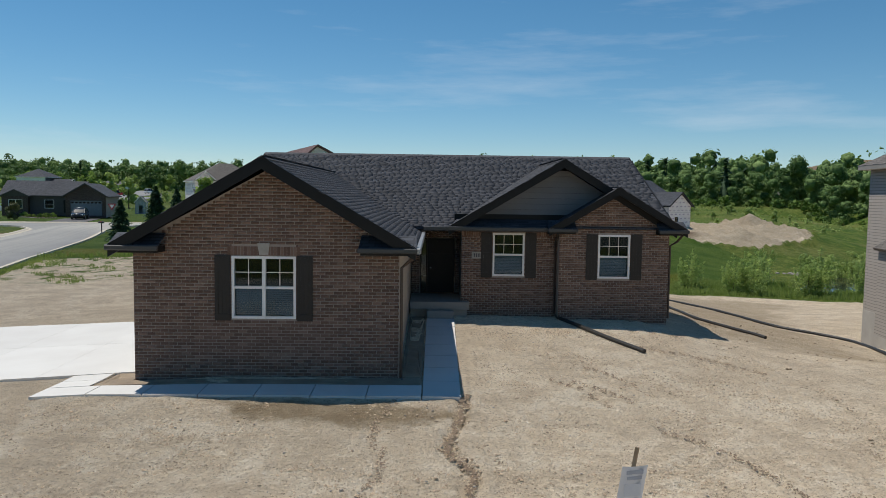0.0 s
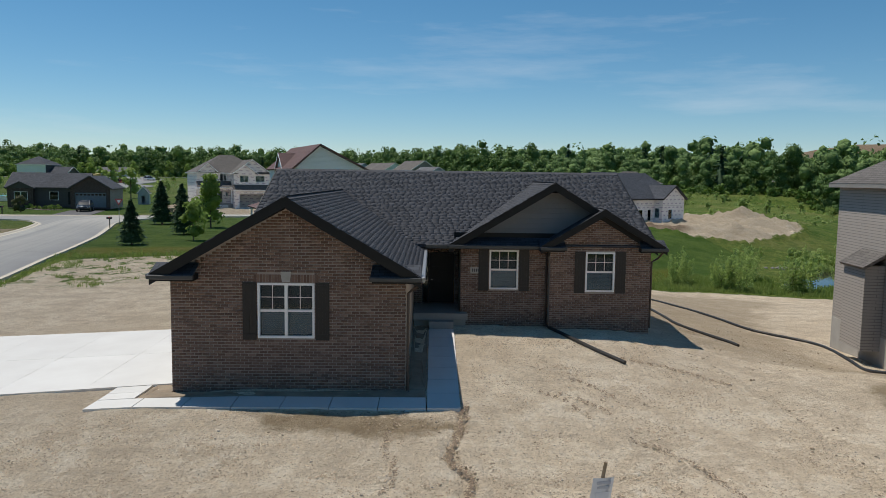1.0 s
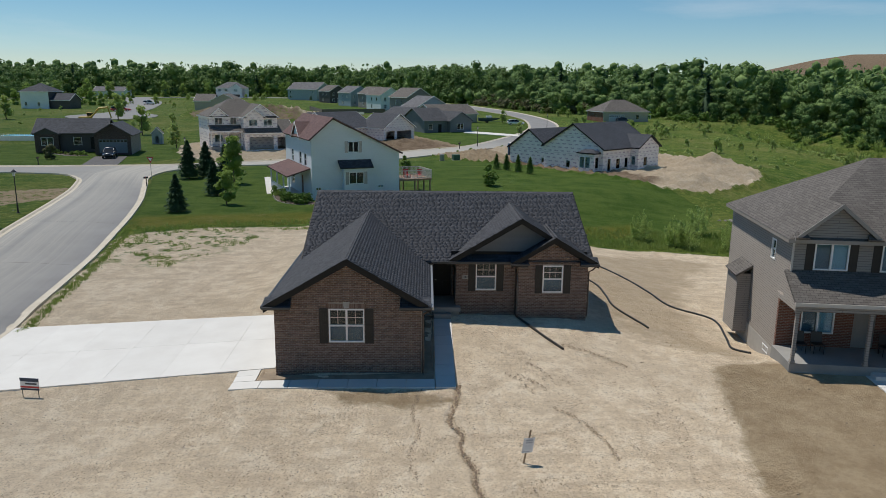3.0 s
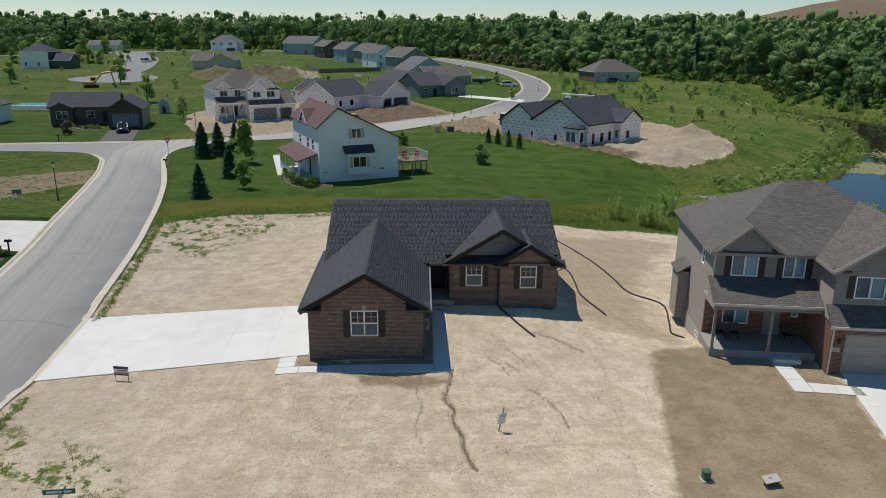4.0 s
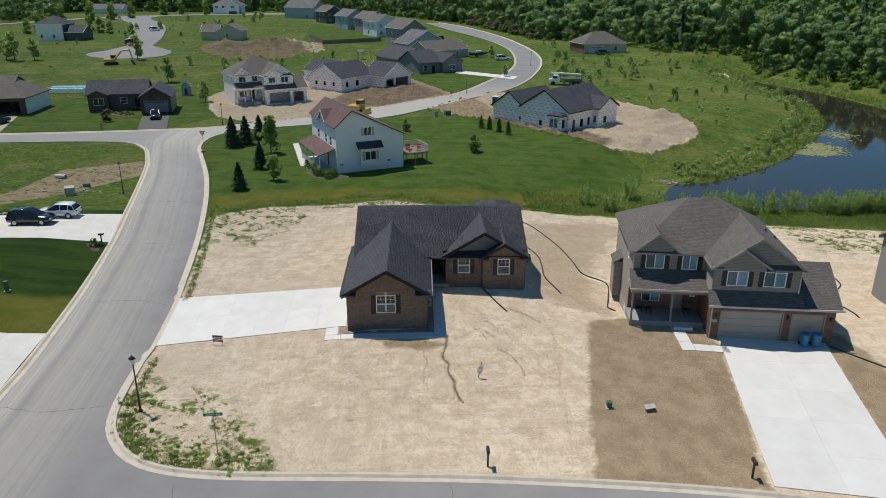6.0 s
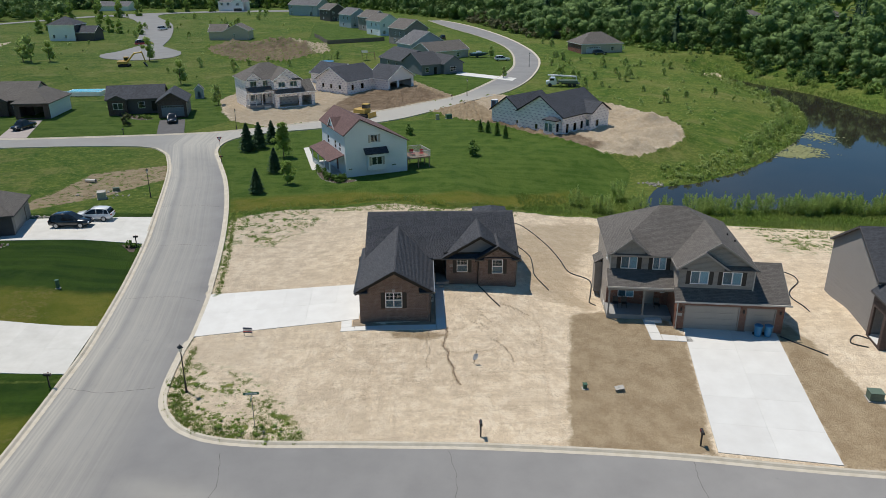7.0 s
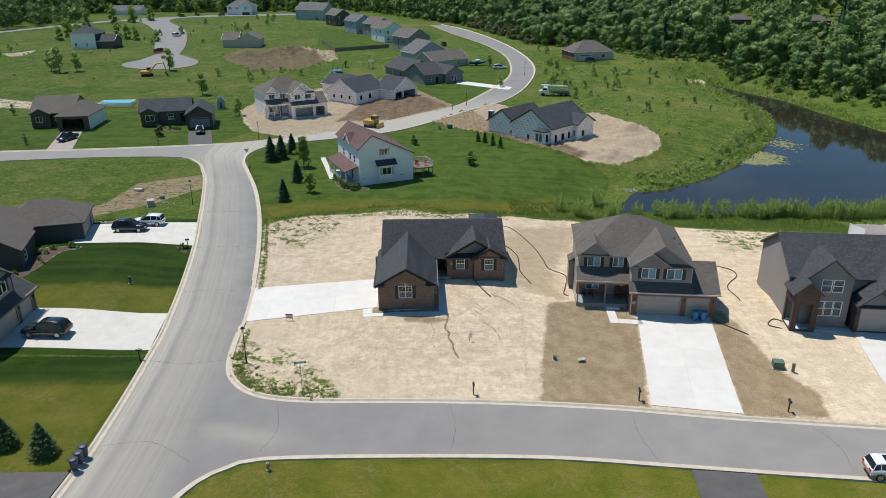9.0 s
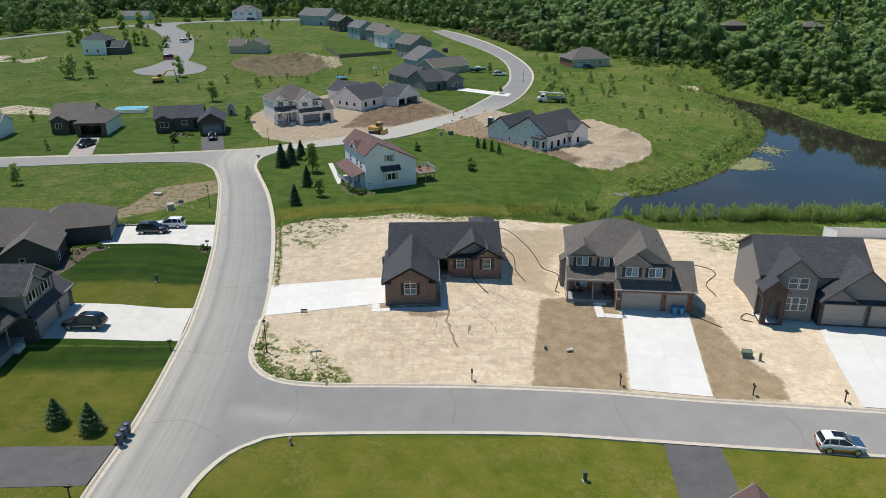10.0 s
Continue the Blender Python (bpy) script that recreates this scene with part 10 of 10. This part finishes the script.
# ---- yards further off ----
root_ = thing("swimming_pool", pose(-84.3, 145.5, gz(-84, 145), 0, 0, 3), "blue swimming pool inside a white fence", "pool")
bm = bmesh.new()
box(bm, -4.2, 4.2, -2.6, 2.6, 0.0, 1.0)
part("wall", bm, "white_vinyl", root_)
bm = bmesh.new()
box(bm, -4.0, 4.0, -2.4, 2.4, 0.6, 1.01)
part("water", bm, "pool_blue", root_)
for k in range(12):
    bm = bmesh.new()
    box(bm, -6 + k * 1.05, -5.92 + k * 1.05, -3.4, -3.32, 0, 1.5)
    part("fence_post", bm, "white_vinyl", root_)
bm = bmesh.new()
box(bm, -6, 6, -3.4, -3.34, 1.35, 1.45)
box(bm, -6, 6, -3.4, -3.34, 0.2, 0.3)
part("fence_rail", bm, "white_vinyl", root_)

root_ = thing("playhouse", pose(-54.6, 140.0, gz(-54.6, 140), 0, 0, 10), "small pale-blue wooden playhouse", "playhouse")
block(root_, -1.0, 1.0, -0.8, 0.8, 0.0, 2.2, "siding_blue", [("S", -0.35, 0.35, 0.2, 1.6)])
roof_of(root_, -1.0, 1.0, -0.8, 0.8, 2.2, "y", 1.1, 0.15, "shingle_grey", "white_vinyl", "siding_blue")

root_ = thing("trampoline", pose(-29.5, 193.5, gz(-29.5, 193.5)), "round blue trampoline with safety net posts", "trampoline")
bm = bmesh.new()
revolve(bm, [(2.1, 0.8), (2.15, 0.9)], 20)
part("mat", bm, "bin_blue", root_)
for k in range(6):
    a_ = k * 1.047
    bm = bmesh.new()
    tube(bm, [(2.1 * math.cos(a_), 2.1 * math.sin(a_), 0), (2.1 * math.cos(a_), 2.1 * math.sin(a_), 2.6)], 0.04, 5)
    part("pole", bm, "black_metal", root_)

root_ = thing("swing_set", pose(-18.0, 201.5, gz(-18, 201), 0, 0, 15), "wooden swing set with a small roof", "swing set")
for x_, y_ in ((-1.2, -0.8), (-1.2, 0.8), (0.2, -0.8), (0.2, 0.8), (3.0, -1.0), (3.0, 1.0)):
    bm = bmesh.new()
    tube(bm, [(x_, y_, 0), (x_ if x_ < 1 else 2.8, y_ if x_ < 1 else 0, 2.4)], 0.06, 5)
    part("leg", bm, "wood", root_)
bm = bmesh.new()
tube(bm, [(-1.2, 0, 2.4), (2.9, 0, 2.4)], 0.06, 5)
part("beam", bm, "wood", root_)
bm = bmesh.new()
slab(bm, [(-1.5, -1.0, 2.4), (0.5, -1.0, 2.4), (0.5, 0, 3.1), (-1.5, 0, 3.1)], 0.06)
slab(bm, [(-1.5, 0, 3.1), (0.5, 0, 3.1), (0.5, 1.0, 2.4), (-1.5, 1.0, 2.4)], 0.06)
part("roof", bm, "utility_green", root_)


def culvert(m):
    root = thing("culvert_pipe", m, "short grey culvert pipe lying on the bare lot", "pipe")
    bm = bmesh.new()
    revolve(bm, [(0.36, -1.3), (0.45, -1.3), (0.45, 1.1), (0.53, 1.12), (0.53, 1.35), (0.38, 1.35), (0.36, -1.3)], 18)
    ob = part("barrel", bm, "gutter_pale", root)
    ob.matrix_basis = pose(0, 0, 0.45, 0, 90, 0)
    return root


culvert(on_land(-50.0, 65.2, -12, 0.6))


def fence(points, label, mt, h, step=2.4):
    root = thing("fence", Matrix(), label, "fence")
    for (ax, ay), (bx_, by_) in zip(points, points[1:]):
        n_ = max(1, round(math.hypot(bx_ - ax, by_ - ay) / step))
        for k in range(n_):
            p, q = Vector((ax + (bx_ - ax) * k / n_, ay + (by_ - ay) * k / n_, 0)), Vector((ax + (bx_ - ax) * (k + 1) / n_, ay + (by_ - ay) * (k + 1) / n_, 0))
            s = Vector((-(q - p).y, (q - p).x, 0)).normalized() * 0.03
            z0, z1 = gz(p.x, p.y), gz(q.x, q.y)
            bm = bmesh.new()
            slab(bm, [(*(p + s).xy, z0 + h), (*(p - s).xy, z0 + h), (*(q - s).xy, z1 + h), (*(q + s).xy, z1 + h)], h - 0.05, Vector((0, 0, 1)))
            bmesh.ops.recalc_face_normals(bm, faces=bm.faces)
            part("board", bm, mt, root)
            bm = bmesh.new()
            box(bm, p.x - 0.07, p.x + 0.07, p.y - 0.07, p.y + 0.07, z0 - 0.2, z0 + h + 0.12)
            part("post", bm, mt, root)


fence([(62.6, 39.0), (62.4, 42.4), (110, 36.0)], "tall white vinyl fence behind the lots", "white_vinyl", 1.8)
fence([(-44, 272), (-41.4, 264.4), (-35.5, 244.5), (-14.5, 256)], "weathered grey-brown wooden fence round a back yard", "fence_wood", 1.5)
root_ = thing("portable_toilet", pose(16.3, 122.2, gz(16.3, 122.2), 0, 0, -30), "blue portable toilet by the building site", "portable toilet")
bm = bmesh.new()
box(bm, -0.6, 0.6, -0.6, 0.6, 0.0, 2.2)
soften(bm, 0.05)
part("cabin", bm, "bin_blue", root_)
bm = bmesh.new()
slab(bm, [(-0.62, -0.62, 2.25), (0.62, -0.62, 2.25), (0.62, 0.62, 2.25), (-0.62, 0.62, 2.25)], 0.1)
soften(bm, 0.03)
part("roof", bm, "sign_white", root_)
bm = bmesh.new()
box(bm, -0.42, 0.42, -0.63, -0.602, 0.1, 2.0)
part("door", bm, "bin_navy", root_)
root_ = thing("boat", pose(19.0, 206, gz(19, 206), 0, 0, 5), "blue and white motor boat on its trailer", "boat")
bm = bmesh.new()
loft(bm, [[(x_, -w_, 1.5), (x_, -w_ * 0.6, 0.6 + k_), (x_, w_ * 0.6, 0.6 + k_), (x_, w_, 1.5)] for x_, w_, k_ in ((-3.2, 1.15, 0.0), (0.5, 1.2, 0.0), (2.2, 0.8, 0.3), (3.4, 0.1, 0.75))])
part("hull", bm, "paint_blue", root_)
bm = bmesh.new()
box(bm, -0.8, 0.8, -0.9, 0.9, 1.5, 2.1)
soften(bm, 0.1)
part("cabin", bm, "paint_white", root_)
for sg in (-1, 1):
    bm = bmesh.new()
    revolve(bm, [(0.1, -0.1), (0.34, -0.1), (0.34, 0.1), (0.1, 0.1)], 12)
    part("wheel", bm, "tyre", root_).matrix_basis = pose(-0.6, sg * 0.9, 0.34, 90, 0, 0)
bm = bmesh.new()
tube(bm, [(-2.5, 0, 0.5), (4.4, 0, 0.5)], 0.07, 6)
part("trailer", bm, "grey_metal", root_)


# ---- planting beds ----
def bed(outline, label, shrubs, seed, stones=0):
    drape("mulch_bed", outline, 0.03, 0.08, "mulch", grid=0.6)
    tagged(scene.objects[[o.name for o in scene.objects if o.name.startswith("mulch_bed")][-1]], label, "planting bed", kind="structure")
    r_ = random.Random(seed)
    for _ in range(shrubs):
        for _try in range(40):
            x0_, y0_ = r_.uniform(min(p[0] for p in outline), max(p[0] for p in outline)), r_.uniform(min(p[1] for p in outline), max(p[1] for p in outline))
            if float(inside_by(x0_, y0_, [(p[0], p[1]) for p in outline])) > 0.1:
                plant(bed_shrub[r_.randrange(2)], x0_, y0_, r_.uniform(0, 360), r_.uniform(0.5, 1.15))
                break
    if stones:
        pts_ = glide([(*p[:2], 0) for p in outline], 0.35)
        pebbles("edging_stones", "stones edging the planting bed", (np.array([p.x for p in pts_]), np.array([p.y for p in pts_])), 0.1, 0.22, "stone", seed)


bed_shrub = [tree(on_land(-14.6, 66.5), "low green garden shrub in the bed", broadleaf(90, 0.9, 1.1, 260, 0.085, 8, 0.05), "leaf_light", 0.5, 0.02, 4, "garden shrubs", "garden_shrub", "shrub"),
             tree(on_land(-13.5, 65.0), "round dark green garden shrub in the bed", broadleaf(91, 1.1, 1.2, 300, 0.085, 8, 0.05), "leaf", 0.6, 0.02, 4, "garden shrubs", "garden_shrub", "shrub")]
bed([(-17.0, 71), (-15.5, 66), (-13.2, 63.6), (-10.8, 63.9), (-10.2, 65.0), (-11.6, 65.2), (-14.0, 66.4), (-16.0, 71)], "garden bed along the white house's porch", 16, 3, 1)
bed([(-55.4, 37.3), (-48.8, 38.2), (-48.4, 36.9), (-50, 36), (-50.6, 30), (-51.4, 26), (-52.5, 26.4), (-53.6, 30)], "mulched bed with low flowers by the taupe house", 14, 4, 1)
bed([(-62, 117.4), (-58, 114.9), (-57.6, 113.6), (-60, 113.2), (-64.5, 116.6), (-66.5, 118.4), (-65, 119.2)], "stone-edged garden bed before the dark ranch house", 12, 5, 1)
bed([(-35.6, 38.9), (-33.9, 38.9), (-33.5, 37.0), (-34.0, 36.9)], "small dark mulch bed round a mailbox", 3, 6)
pebbles("rock_pile", "pile of rocks in rough grass", (np.random.default_rng(3).normal(-45, 1.6, 50), np.random.default_rng(4).normal(58.5, 0.9, 50)), 0.1, 0.3, "stone", 9)
pebbles("rock_wall", "low wall of field stones beside the driveway", (np.linspace(-51.5, -47.2, 26), 48.6 + 0.2 * np.random.default_rng(5).normal(size=26)), 0.22, 0.4, "stone", 10)
pebbles("scum_stones", "stones at the culvert by the pond", (np.random.default_rng(6).normal(37.4, 0.9, 40), np.random.default_rng(7).normal(71.6, 0.7, 40)), 0.15, 0.4, "stone", 11)


def porch_chair(m):
    root = thing("porch_chair", m, "dark metal chair on the front porch", "chair", "porch chairs")
    bm = bmesh.new()
    box(bm, 0, 0.5, 0, 0.5, 0.4, 0.44)
    part("seat", bm, "black_metal", root)
    bm = bmesh.new()
    slab(bm, [(0, 0.48, 0.44), (0.5, 0.48, 0.44), (0.5, 0.56, 0.92), (0, 0.56, 0.92)], 0.03, Vector((0, 1, 0)))
    part("backrest", bm, "black_metal", root)
    for x, y in ((0.02, 0.02), (0.45, 0.02), (0.02, 0.45), (0.45, 0.45)):
        bm = bmesh.new()
        box(bm, x, x + 0.03, y, y + 0.03, 0, 0.4)
        part("leg", bm, "black_metal", root)
    return root


pc = porch_chair(pose(16.75, 18.7, 0, 0, 0, -7.5) @ pose(0.8, 0.3, 0.55))
for x_ in (1.6, 4.6):
    copy_thing(pc, pose(16.75, 18.7, 0, 0, 0, -7.5) @ pose(x_, 0.3, 0.55))
